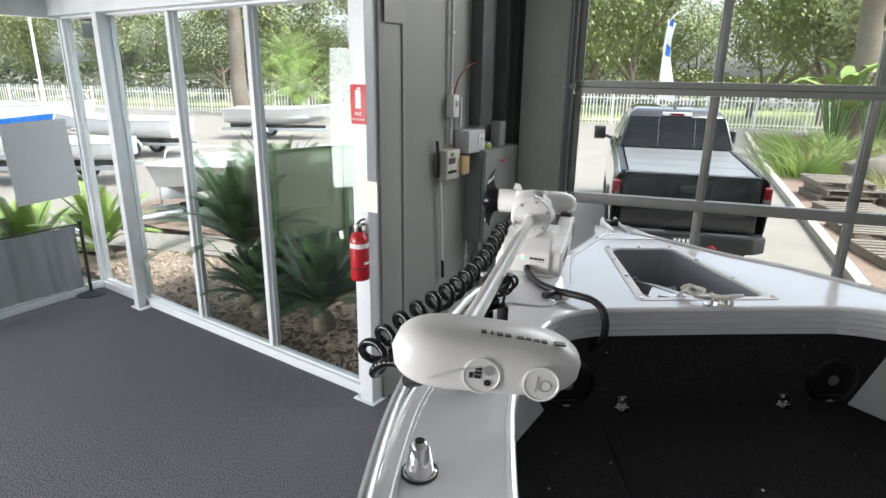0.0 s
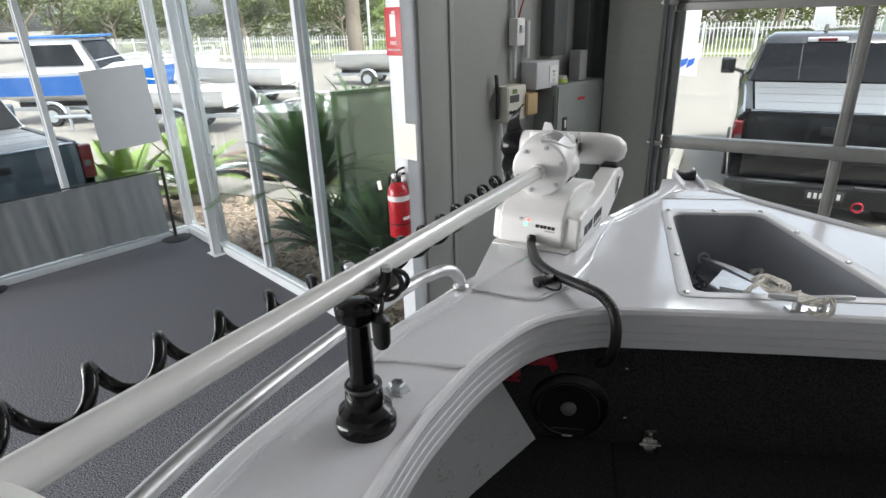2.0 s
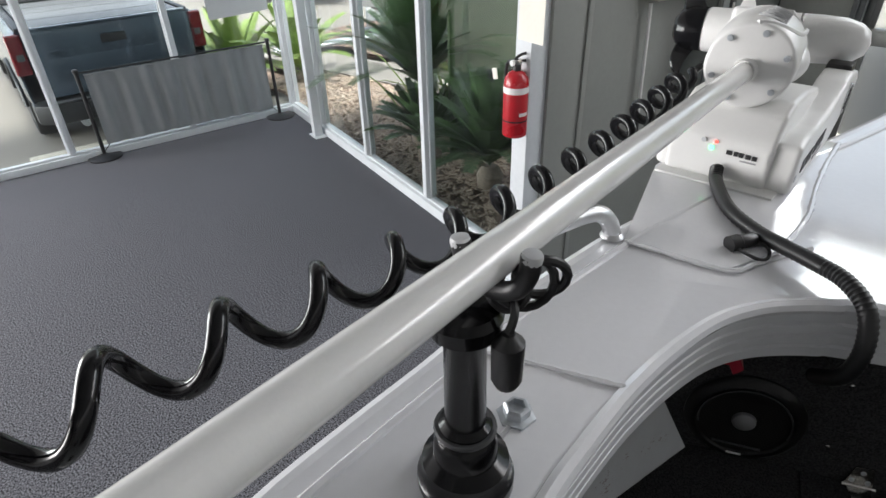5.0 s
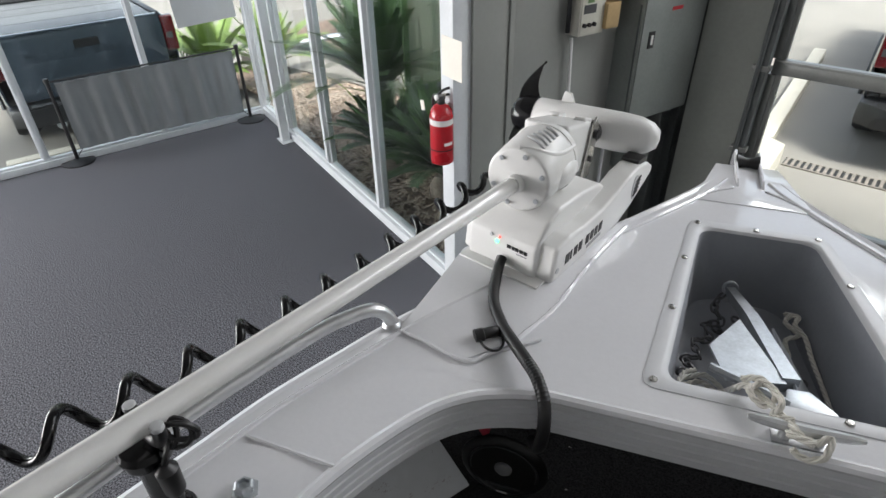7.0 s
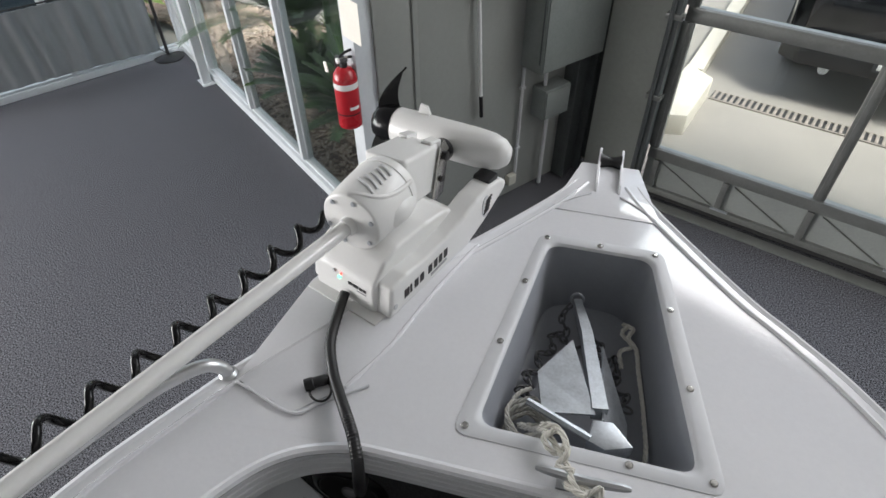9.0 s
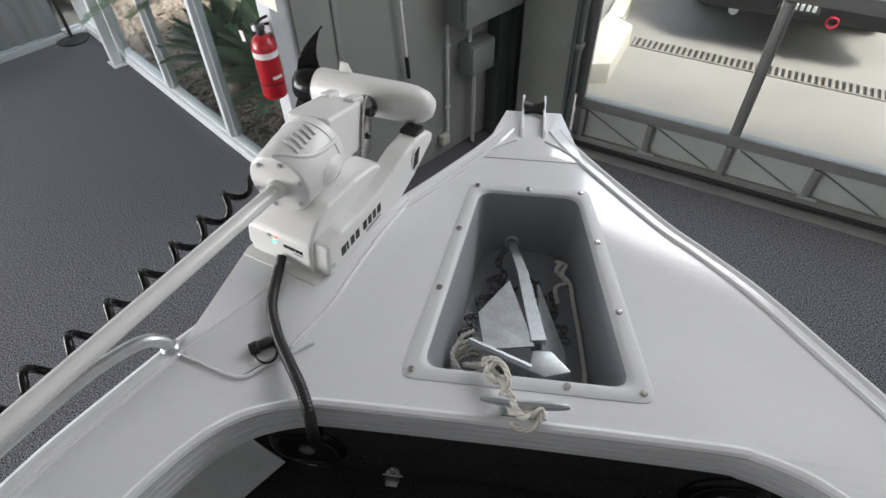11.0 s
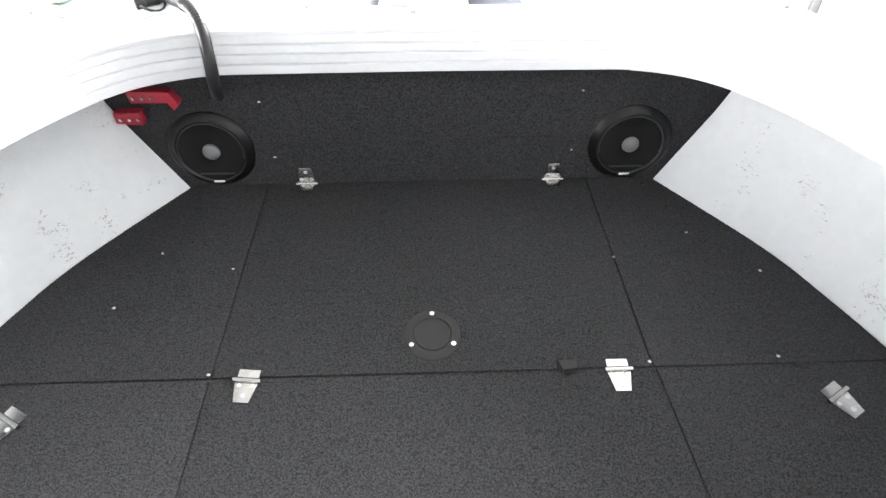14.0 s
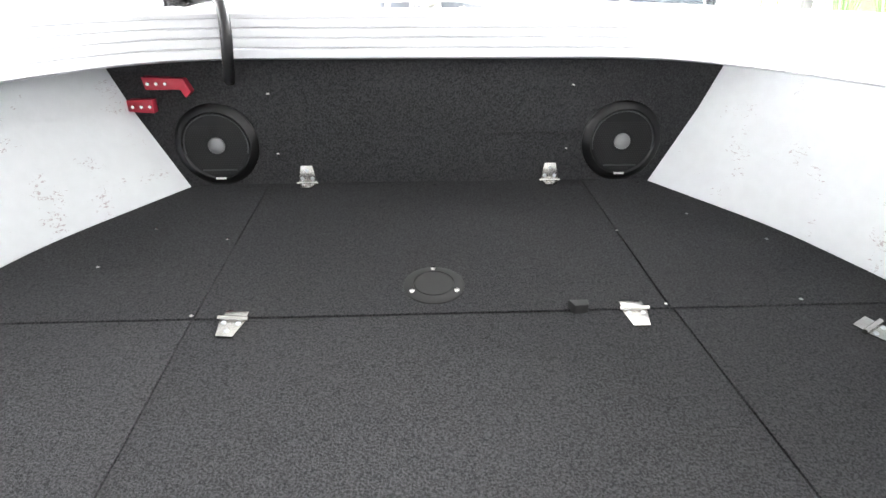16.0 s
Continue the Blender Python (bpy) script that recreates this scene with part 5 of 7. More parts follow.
pf = ep + NIN * 0.067
sign = thing("fire_sign", pose(pf.x, pf.y, 2.37, 0, 0, GANG + 180), "red fire extinguisher sign with white symbol on the post", "sign")
part("board", box((0.0, -0.002, 0), (0.145, 0.003, 0.27), 0.0008), RED_SIGN, sign)
part("symbol", box((0.0, -0.0045, 0.035), (0.05, 0.0015, 0.125), 0.0005), WHITE_PRINT, sign)
part("symbol", box((0.008, -0.0045, 0.108), (0.028, 0.0015, 0.014), 0.0005), WHITE_PRINT, sign)
txt = bpy.data.curves.new("sign_text", "FONT")
for word, z, sz in (("FIRE", -0.075, 0.034), ("EXTINGUISHER", -0.108, 0.0175)):
    c = bpy.data.curves.new("sign_text", "FONT")
    c.body, c.size, c.align_x, c.extrude = word, sz, "CENTER", 0.0004
    c.materials.append(WHITE_PRINT)
    o = new("lettering", c)
    o.parent = sign
    o.matrix_basis = pose(0, -0.0045, z, 90, 0, 0)
paper = part("notice_sheet", box((0.06, -0.003, 0), (0.20, 0.002, 0.225), 0, m=pose(pf.x, pf.y, 1.725, 0, 0, GANG + 180)), PAPER, smooth=False)
tagged(paper, "blank cream paper sheet fixed to the post", "paper sheet")
scrap = part("notice_sheet", box((0.16, -0.003, 0), (0.24, 0.002, 0.20), 0, m=wall_pose(0.0, 0.018, 3.02)), WALL_PANEL, smooth=False)
tagged(scrap, "pale card sheet fixed high on the wall sheet", "card sheet")

tb = thing("timer_box", wall_pose(0.80, 0.0, 1.86), "cream timer box with row of switches on the wall", "control box")
part("case", box((0.0, -0.055, 0), (0.21, 0.11, 0.24), 0.008), BOX_CREAM, tb)
part("faceplate", box((-0.03, -0.112, 0.0), (0.13, 0.006, 0.21), 0.002), BOX_CREAM, tb)
for k in range(3):
    part("knob", lathe([(0.013, 0), (0.012, 0.016), (0, 0.017)], 14, m=axis_m((-0.07 + 0.04 * k, -0.115, -0.055), (0, -1, 0))), BLACK_PLASTIC, tb)
part("label_panel", box((-0.03, -0.1165, 0.035), (0.10, 0.002, 0.05)), DARK_GREY, tb)
part("label_panel", box((-0.03, -0.1175, 0.085), (0.05, 0.002, 0.03)), LEAF_MID_M := material("green_label", (0.12, 0.2, 0.08), 0.6), tb)
card = part("carton", box((0.09, -0.09, -0.01), (0.11, 0.1, 0.15), 0.003, m=wall_pose(0.86, 0.0, 1.85)), CARTON)
tagged(card, "small brown cardboard pack tucked beside the timer box", "cardboard pack")
pb = thing("power_outlet_box", wall_pose(1.10, 0.0, 2.03), "grey weatherproof power outlet on the wall", "power outlet")
part("case", box((0, -0.08, 0), (0.27, 0.15, 0.19), 0.012), LIGHT_GREY, pb)
part("socket_plate", box((0.06, -0.158, 0.0), (0.10, 0.008, 0.12), 0.004), WHITE_PRINT, pb)
for dx, dz in ((0.05, 0.02), (0.07, 0.02), (0.06, -0.005)):
    part("socket_slot", box((dx, -0.163, dz), (0.006, 0.003, 0.014)), BLACK_PLASTIC, pb)
part("switch", box((0.06, -0.164, -0.04), (0.02, 0.006, 0.025), 0.002), LIGHT_GREY, pb)
sw = thing("switchboard", wall_pose(1.46, 0.0, 1.53), "dark grey steel switchboard cabinet with key lock", "switchboard")
part("cabinet", box((0, -0.10, 0), (0.62, 0.20, 0.84), 0.006), SWITCH_GREY, sw)
part("door", box((0.0, -0.205, 0), (0.60, 0.012, 0.82), 0.004), SWITCH_GREY, sw)
part("lock_plate", box((-0.21, -0.213, 0.13), (0.055, 0.008, 0.105), 0.003), BLACK_PLASTIC, sw)
part("lock_lever", box((-0.21, -0.219, 0.13), (0.018, 0.008, 0.06), 0.003), WHITE_PRINT, sw)
part("red_label", box((0.0, -0.2125, 0.30), (0.10, 0.002, 0.022)), RED_SIGN, sw)
part("side_hinge", rod((-0.312, -0.18, -0.35), (-0.312, -0.18, 0.35), 0.006, seg=8), STEEL_DARK, sw)
tp = thing("tape_rolls", wall_pose(1.32, 0.12, 1.952), "tape rolls and small bits lying on the switchboard", "tape roll")
part("roll", lathe([(0.028, 0), (0.045, 0), (0.045, 0.03), (0.028, 0.03), (0.028, 0)], 24, m=Matrix.Translation((0.0, 0.0, 0))), material("lime_tape", (0.4, 0.5, 0.12), 0.5), tp)
part("roll", lathe([(0.022, 0), (0.038, 0), (0.038, 0.02), (0.022, 0.02), (0.022, 0)], 24, m=Matrix.Translation((0.0, 0.0, 0.031))), LIGHT_GREY, tp)
bt = thing("grey_box", wall_pose(1.56, 0.1, 1.952), "tall grey plastic box standing on the switchboard", "box")
part("case", box((0, 0, 0.11), (0.10, 0.10, 0.22), 0.008), INK_GREY, bt)
jb = thing("junction_box", wall_pose(1.42, 0.0, 0.80), "dark grey junction box low on the wall", "junction box")
part("case", box((0, -0.07, 0), (0.26, 0.14, 0.24), 0.015), SWITCH_GREY, jb)
part("lid", box((0, -0.145, 0), (0.24, 0.012, 0.22), 0.01), SWITCH_GREY, jb)
part("conduit", rod((0.0, -0.06, -0.12), (0.0, -0.06, -0.78), 0.016, seg=10), LIGHT_GREY, jb)
part("conduit", rod((-0.06, -0.06, 0.12), (-0.06, -0.06, 0.32), 0.014, seg=10), LIGHT_GREY, jb)
ol = part("floor_outlet", box((0, -0.03, 0), (0.075, 0.05, 0.085), 0.006, m=wall_pose(1.12, 0.0, 0.17)), BOX_CREAM)
tagged(ol, "small cream outlet near the floor", "outlet")


def conduit(name, s, out, z0, z1, r, mat, label, saddle=()):
    c = thing(name, pose(0, 0, 0), label, "conduit", group="wall conduits")
    a, b = on_wall(s, out, z0), on_wall(s, out, z1)
    part("pipe", rod(a, b, r, seg=12), mat, c)
    for z in saddle:
        q = on_wall(s, out, z)
        part("saddle", box((0, 0, 0), (r * 3.4, r * 2.4, 0.02), 0.003, m=pose(q.x, q.y, q.z, 0, 0, WANG)), LIGHT_GREY, c)


conduit("conduit_pipe", 0.86, 0.035, 2.02, 4.85, 0.014, LIGHT_GREY, "grey conduit rising from the timer box", (2.9, 3.8))
conduit("conduit_pipe", 1.0, 0.035, 2.15, 2.40, 0.018, LIGHT_GREY, "short grey conduit beside the outlet", ())
conduit("conduit_pipe", 1.16, 0.03, 0.22, 1.10, 0.012, LIGHT_GREY, "thin grey conduit down to the floor outlet", (0.95, 0.45))
isl = thing("isolator_switch", wall_pose(0.87, 0.0, 2.33), "white isolator switch on the conduit", "isolator")
part("case", box((0, -0.045, 0), (0.085, 0.08, 0.18), 0.012), WHITE_PRINT, isl)
part("toggle", box((0.0, -0.09, 0.02), (0.03, 0.02, 0.05), 0.006), LIGHT_GREY, isl)
red = smooth_path([on_wall(0.88, 0.05, 2.42), on_wall(0.92, 0.07, 2.55), on_wall(1.02, 0.09, 2.64), on_wall(1.16, 0.08, 2.68)], 8)
cb = part("red_cable", tube(red, 0.006, 8), material("red_cable", (0.25, 0.03, 0.03), 0.5))
tagged(cb, "thin red cable looping from the isolator", "cable")
vb = part("cable_duct", box((0, -0.06, 0), (0.16, 0.12, 2.7), 0.004, m=wall_pose(1.28, 0.0, 3.50)), STEEL_DARK)
tagged(vb, "dark steel cable duct above the outlet", "cable duct")
st = thing("pole_stick", pose(0, 0, 0), "white pole with black end hung on the wall", "pole")
part("pole", rod(on_wall(0.715, 0.04, 1.72), on_wall(0.76, 0.04, 1.02), 0.011, seg=10), WHITE_PRINT, st)
part("grip", rod(on_wall(0.76, 0.04, 1.02), on_wall(0.772, 0.04, 0.86), 0.014, seg=10), BLACK_PLASTIC, st)
bs = part("black_strap", tube(smooth_path([on_wall(0.66, 0.04, 2.06), on_wall(0.665, 0.05, 1.92), on_wall(0.675, 0.04, 1.76)], 4), 0.014, 8), BLACK_PLASTIC)
tagged(bs, "black strap hung beside the timer box", "strap")

# ---------- rope barrier with banner ----------
sa, sb = Vector((-4.075, 6.53, 0)), Vector((-4.53, 4.66, 0))


def stanchion(p):
    s = thing("stanchion", pose(p.x, p.y, 0), "black barrier post with round weighted base", "barrier post", group="barrier posts")
    part("base", lathe([(0.0, 0.0), (0.165, 0.0), (0.165, 0.012), (0.15, 0.022), (0.05, 0.032), (0.03, 0.04), (0.0, 0.04)], 36), BLACK_PLASTIC, s)
    part("post", rod((0, 0, 0.035), (0, 0, 0.885), 0.019, seg=16), BLACK_PLASTIC, s)
    part("cap", lathe([(0.026, 0.87), (0.026, 0.895), (0.02, 0.902), (0, 0.903)], 18), BLACK_PLASTIC, s)
    part("arm", rod((0, 0, 0.865), ((sb - sa).normalized() * (0.05 if p == sa else -0.05)).to_tuple()[:2] + (0.865,), 0.008, seg=8), BLACK_PLASTIC, s)


stanchion(sa)
stanchion(sb)
bd = (sb - sa)
BLn = bd.length - 0.12
bdn = bd.normalized()
nrm = Vector((bdn.y, -bdn.x, 0))
ban = thing("barrier_banner", pose(0, 0, 0), "gathered grey fabric banner between two barrier posts", "banner")
rr = random.Random(4)
rows = []
for k in range(141):
    u = k / 140
    p = sa + bdn * (0.06 + BLn * u)
    col = []
    for j in range(13):
        w = j / 12
        z = 0.845 - 0.715 * w + 0.012 * math.sin(u * 3.14) * w - 0.02 * w * (1 - u)
        f = 0.016 * (0.25 + 0.75 * min(1, w * 3)) * (math.sin(u * 52 + 1.2 * math.sin(u * 17 + w * 1.4)) + 0.5 * math.sin(u * 97 + 2 * w)) * (1 - 0.35 * w)
        q = p + nrm * f
        col.append((q.x, q.y, z))
    rows.append(col)
t = strip(rows)
part("cloth", solid(t, 0.0015), BANNER, ban)
for z in (0.852, ):
    a, b = sa + bdn * 0.03, sb - bdn * 0.03
    part("top_rail", rod((a.x, a.y, z + 0.012), (b.x, b.y, z + 0.012), 0.009, seg=10), BLACK_PLASTIC, ban)
    part("hem", tube([(sa + bdn * (0.06 + BLn * k / 60)) + nrm * 0.012 * math.sin(k * 1.7) + Vector((0, 0, 0.838)) for k in range(61)], 0.009, 8), BANNER, ban)
for s_, e_ in ((sa, 0.08), (sb, -0.08)):
    a = s_ + bdn * e_
    part("tie_cord", rod((a.x, a.y, 0.13), (s_.x, s_.y, 0.05), 0.004, seg=6), BLACK_PLASTIC, ban)

pst = CORNER + BD * 0.50
ps = part("poster", box((0, 0, 0), (0.66, 0.004, 0.86), 0.001, m=pose(pst.x, pst.y, 1.60, 0, 0, BANG) @ Matrix.Translation((0, 0.045, 0)) @ Matrix.Rotation(radians(2.5), 4, "Y")), LIGHT_GREY, smooth=False)
tagged(ps, "back of a pale poster sheet hung in the shopfront glass", "poster")
fl_ = thing("flood_light", pose(CORNER.x + 0.15, CORNER.y + 0.25, 3.0), "black flood light under the eave outside the corner", "flood light")
part("lamp", box((0, 0, -0.02), (0.26, 0.14, 0.16), 0.02), BLACK_PLASTIC, fl_)
part("bracket", box((0, -0.1, 0.10), (0.05, 0.2, 0.04), 0.005), BLACK_PLASTIC, fl_)

# ---------- outdoors ----------
CONCRETE = material("pale_concrete", (0.215, 0.198, 0.174), 0.85, vary=0.22, scale=1.1, fine=55, bump=0.004, detail_mix=0.5)
KERB_M = material("kerb_concrete", (0.42, 0.39, 0.33), 0.85, vary=0.18, scale=5, fine=40, bump=0.004)
MULCH = material("bark_mulch", (0.21, 0.15, 0.115), 0.95, vary=0.55, scale=22, fine=70, bump=0.03)
CHIP = material("wood_chip", (0.38, 0.30, 0.235), 0.9, vary=0.35, scale=8, fine=60)
LEAF_DK = material("dark_frond", (0.055, 0.105, 0.036), 0.45, vary=0.4, scale=5, fine=30)
LEAF_MID = material("mid_green_leaf", (0.085, 0.15, 0.04), 0.5, vary=0.4, scale=3, fine=20)
LEAF_LT = material("bright_leaf", (0.20, 0.29, 0.07), 0.5, vary=0.4, scale=0.8, fine=9)
LEAF_TREE = material("tree_leaf", (0.20, 0.23, 0.09), 0.6, vary=0.45, scale=0.5, fine=5)
LEAF_TREE2 = material("tree_leaf_olive", (0.16, 0.185, 0.085), 0.6, vary=0.45, scale=0.5, fine=5)
GRASS_M = material("dry_grass_blade", (0.26, 0.27, 0.10), 0.6, vary=0.4, scale=2, fine=20)
LAWN = material("lawn", (0.24, 0.27, 0.10), 0.9, vary=0.3, scale=0.6, fine=10, bump=0.02)
BARK = material("bark", (0.17, 0.14, 0.11), 0.9, vary=0.3, scale=6, fine=30, bump=0.01)
PALLET = material("weathered_pallet", (0.18, 0.155, 0.125), 0.85, vary=0.3, scale=6, fine=50, bump=0.003, per_object=0.2)
FENCE_W = material("white_fence", (0.75, 0.75, 0.73), 0.5, vary=0.05)
ROCK = material("dark_rock", (0.14, 0.12, 0.10), 0.9, vary=0.3, scale=4, fine=30, bump=0.02)
ASPHALT = material("asphalt", (0.09, 0.09, 0.09), 0.9, vary=0.2, scale=2, fine=60, bump=0.004)
RUST = material("drain_iron", (0.20, 0.175, 0.15), 0.8, 0.0, vary=0.4, scale=10)
TRUCK_BLACK = material("black_car_paint", (0.010, 0.010, 0.012), 0.14, vary=0.1, coat=0.8)
TRUCK_SILVER = material("pale_roof_paint", (0.30, 0.31, 0.33), 0.2, 0.4, vary=0.05, coat=0.6)
TRUCK_BLUE = material("slate_blue_car_paint", (0.065, 0.088, 0.115), 0.2, 0.4, vary=0.08, coat=0.7)
TONNEAU = material("grey_tonneau", (0.15, 0.155, 0.16), 0.42, vary=0.1)
LENS_RED = material("red_lens", (0.12, 0.004, 0.007), 0.12, vary=0.15, coat=0.6)
TYRE = material("tyre_rubber", (0.018, 0.018, 0.018), 0.8, vary=0.2)
BOAT_BLUE = material("blue_hull_paint", (0.015, 0.12, 0.42), 0.2, vary=0.08, coat=0.5)
BOAT_ALU = material("mill_aluminium_hull", (0.60, 0.61, 0.62), 0.35, 0.55, vary=0.08, scale=3)
SCREEN_DARK = material("charcoal_screen_panel", (0.035, 0.038, 0.035), 0.6, vary=0.3, scale=5, fine=50)
HULL_WHITE = material("white_hull", (0.78, 0.78, 0.78), 0.3, vary=0.04)


def ground_z(x, y):
    u = min(1, max(0, (-4.7 - x) / 1.2))
    return -0.05 - 0.25 * u * u * (3 - 2 * u)


def axis_points(lo, hi, near_lo, near_hi, fine, grow=1.5):
    pts = list(np.arange(near_lo, near_hi + 1e-6, fine))
    s, p = fine, near_hi
    while p < hi:
        s *= grow
        p = min(hi, p + s)
        pts.append(p)
    s, p = fine, near_lo
    while p > lo:
        s *= grow
        p = max(lo, p - s)
        pts.insert(0, p)
    return pts


xs, ys = axis_points(-400, 400, -8, 8, 0.4), axis_points(-400, 400, 2, 14, 1.0)
gm = strip([[(x, y, ground_z(x, y)) for x in xs] for y in ys])
# the ground passes under the building as one sheet
ground = part("ground", gm, CONCRETE)
tagged(ground, "pale worn concrete yard and driveway", "ground", kind="structure")

lawn = part("ground_lawn", prism([(-60, 37.5), (40, 37.5), (60, 60), (-90, 60)], -0.3, 0.03), LAWN, smooth=False)
tagged(lawn, "sunlit mown grass verge behind the fence", "grass verge", kind="structure")
road = part("road", box((0, 66, 0.0), (300, 10, 0.08)), ASPHALT, smooth=False)
tagged(road, "asphalt road beyond the verge", "road", kind="structure")

# slot drain across the driveway
drain = thing("floor_drain", pose(0, 0, 0), "rusty slotted iron drain grate set in the concrete driveway", "drain", kind="structure")
part("drain_channel", box((4.2, 9.36, -0.052), (5.8, 0.20, 0.012)), BLACK_MATT, drain, smooth=False)
for yy in (9.262, 9.458):
    part("drain_edge", box((4.2, yy, -0.045), (5.8, 0.024, 0.016), 0.002), RUST, drain)
bar_me = None
for i in range(96):
    x = 1.33 + i * 0.06
    if bar_me is None:
        o = part("grate_bar", box((0, 0, 0), (0.03, 0.17, 0.014), 0.002), RUST, drain)
        bar_me = o.data
    else:
        o = new("grate_bar", bar_me)
        o.parent = drain
    o.location = (x, 9.36, -0.042)

# kerbs
def kerb(name, a, b, w, z0, z1, label, mat=None):
    a, b = Vector((*a, 0)), Vector((*b, 0))
    k = part(name, frame_bar(a, (b - a).normalized(), (b - a).length, 0, w, z0, z1, 0.015), mat or KERB_M)
    return tagged(k, label, "kerb", kind="structure")


kerb("kerb", (4.92, 9.9), (5.75, 20.0), 0.16, -0.1, 0.09, "concrete kerb along the driveway edge")
kerb("kerb", (5.75, 20.0), (7.2, 33.0), 0.16, -0.1, 0.09, "concrete kerb along the driveway edge")
kerb("kerb", (1.02, 9.55), (0.72, 13.5), 0.17, -0.1, 0.10, "concrete kerb end beside the garden bed")
kerb("kerb", (-6.4, 8.75), (-2.6, 9.25), 0.12, -0.3, -0.02, "dark edging between path and mulch bed", KERB_M)
ramp = part("pavement_wedge", prism([(0.95, 8.2), (1.32, 8.4), (1.28, 9.3), (0.95, 9.5)], -0.1, 0.16, bev=0.03), KERB_M)
tagged(ramp, "pale concrete corner block beside the door", "kerb", kind="structure")

# garden bed with mulch, chips and path
bed = bmesh.new()
rows = []
for i in range(26):
    y = 5.62 + i * 0.13
    row = []
    for k in range(54):
        x = -6.6 + k * 0.125
        ylow = 5.55 - 0.30 * (x - 0.05) + 0.08
        yy = ylow + (i / 25) * (9.0 - ylow)
        z = 0.0 + 0.05 * noise.noise((x * 1.3, yy * 1.3, 0)) + 0.02 * noise.noise((x * 6, yy * 6, 3))
        if x < -4.9:
            z -= 0.22 * min(1, (-4.9 - x) / 0.9)
        row.append((x, yy, z))
    rows.append(row)
strip(rows, bed)
mulch = part("ground_mulch", bed, MULCH)
tagged(mulch, "brown bark mulch garden bed", "mulch bed", kind="structure")
bed2 = bmesh.new()
strip([[(-7.4 + k * 0.22, 9.3 + i * 0.25, -0.02 + 0.06 * noise.noise((k * .4, i * .5, 7))) for k in range(28)] for i in range(9)], bed2)
tagged(part("ground_mulch_far", bed2, MULCH), "brown bark mulch bed beyond the path", "mulch bed", kind="structure")
path = part("path", prism([(-6.5, 8.0), (-2.4, 8.28), (-2.5, 9.12), (-6.6, 8.72)], -0.1, 0.035), CONCRETE, smooth=False)
tagged(path, "narrow pale concrete garden path", "path", kind="structure")
rng = random.Random(5)
chips = bmesh.new()
cv, cf = [], []
for i in range(8500):
    x = rng.uniform(-6.0, 0.0)
    y0 = 5.55 - 0.30 * (x - 0.05) + 0.1
    y = rng.uniform(y0, 8.1) if rng.random() < 0.8 else rng.uniform(9.35, 10.6)
    z = 0.012 + 0.05 * noise.noise((x * 1.3, y * 1.3, 0)) + 0.02
    if x < -4.9:
        z -= 0.22 * min(1, (-4.9 - x) / 0.9)
    l, w, a, tl = rng.uniform(0.012, 0.045), rng.uniform(0.005, 0.013), rng.uniform(0, 6.28), rng.uniform(-0.4, 0.4)
    ca, sa = math.cos(a), math.sin(a)
    n0 = len(cv)
    for u, v in ((-l, -w), (l, -w), (l, w), (-l, w)):
        cv.append((x + ca * u - sa * v, y + sa * u + ca * v, z + tl * u + 0.004))
    for u, v in ((-l, -w), (l, -w), (l, w), (-l, w)):
        cv.append((x + ca * u - sa * v, y + sa * u + ca * v, z + tl * u - 0.004))
    cf += [(n0, n0 + 1, n0 + 2, n0 + 3), (n0, n0 + 4, n0 + 5, n0 + 1), (n0 + 1, n0 + 5, n0 + 6, n0 + 2), (n0 + 2, n0 + 6, n0 + 7, n0 + 3), (n0 + 3, n0 + 7, n0 + 4, n0)]
chips.free()
me = bpy.data.meshes.new("wood_chips")
me.from_pydata(cv, [], cf)
me.materials.append(CHIP)
tagged(new("wood_chips", me), "pale brown wood chips strewn over the garden bed", "wood chips", kind="stuff")


# ---- plants ----
def blade_quads(v, f, p, d, up, length, width, droop, n=3):
    """One long leaf as a bent strip."""
    side = d.cross(up).normalized() * width
    n0 = len(v)
    for k in range(n + 1):
        u = k / n
        q = p + d * (length * u) - Vector((0, 0, 1)) * droop * length * u * u
        w = (1 - u) ** 0.7 if u < 1 else 0.02
        v.append(tuple(q + side * w * (0.6 + 0.4 * min(1, u * 4))))
        v.append(tuple(q - side * w * (0.6 + 0.4 * min(1, u * 4))))
    for k in range(n):
        a = n0 + 2 * k
        f.append((a, a + 1, a + 3, a + 2))


def mesh_object(name, v, f, mat, parent=None, label=""):
    me = bpy.data.meshes.new(name)
    me.from_pydata(v, [], f)
    me.materials.append(mat)
    ob = new(name, me)
    if parent:
        ob.parent = parent
    return tagged(ob, label)


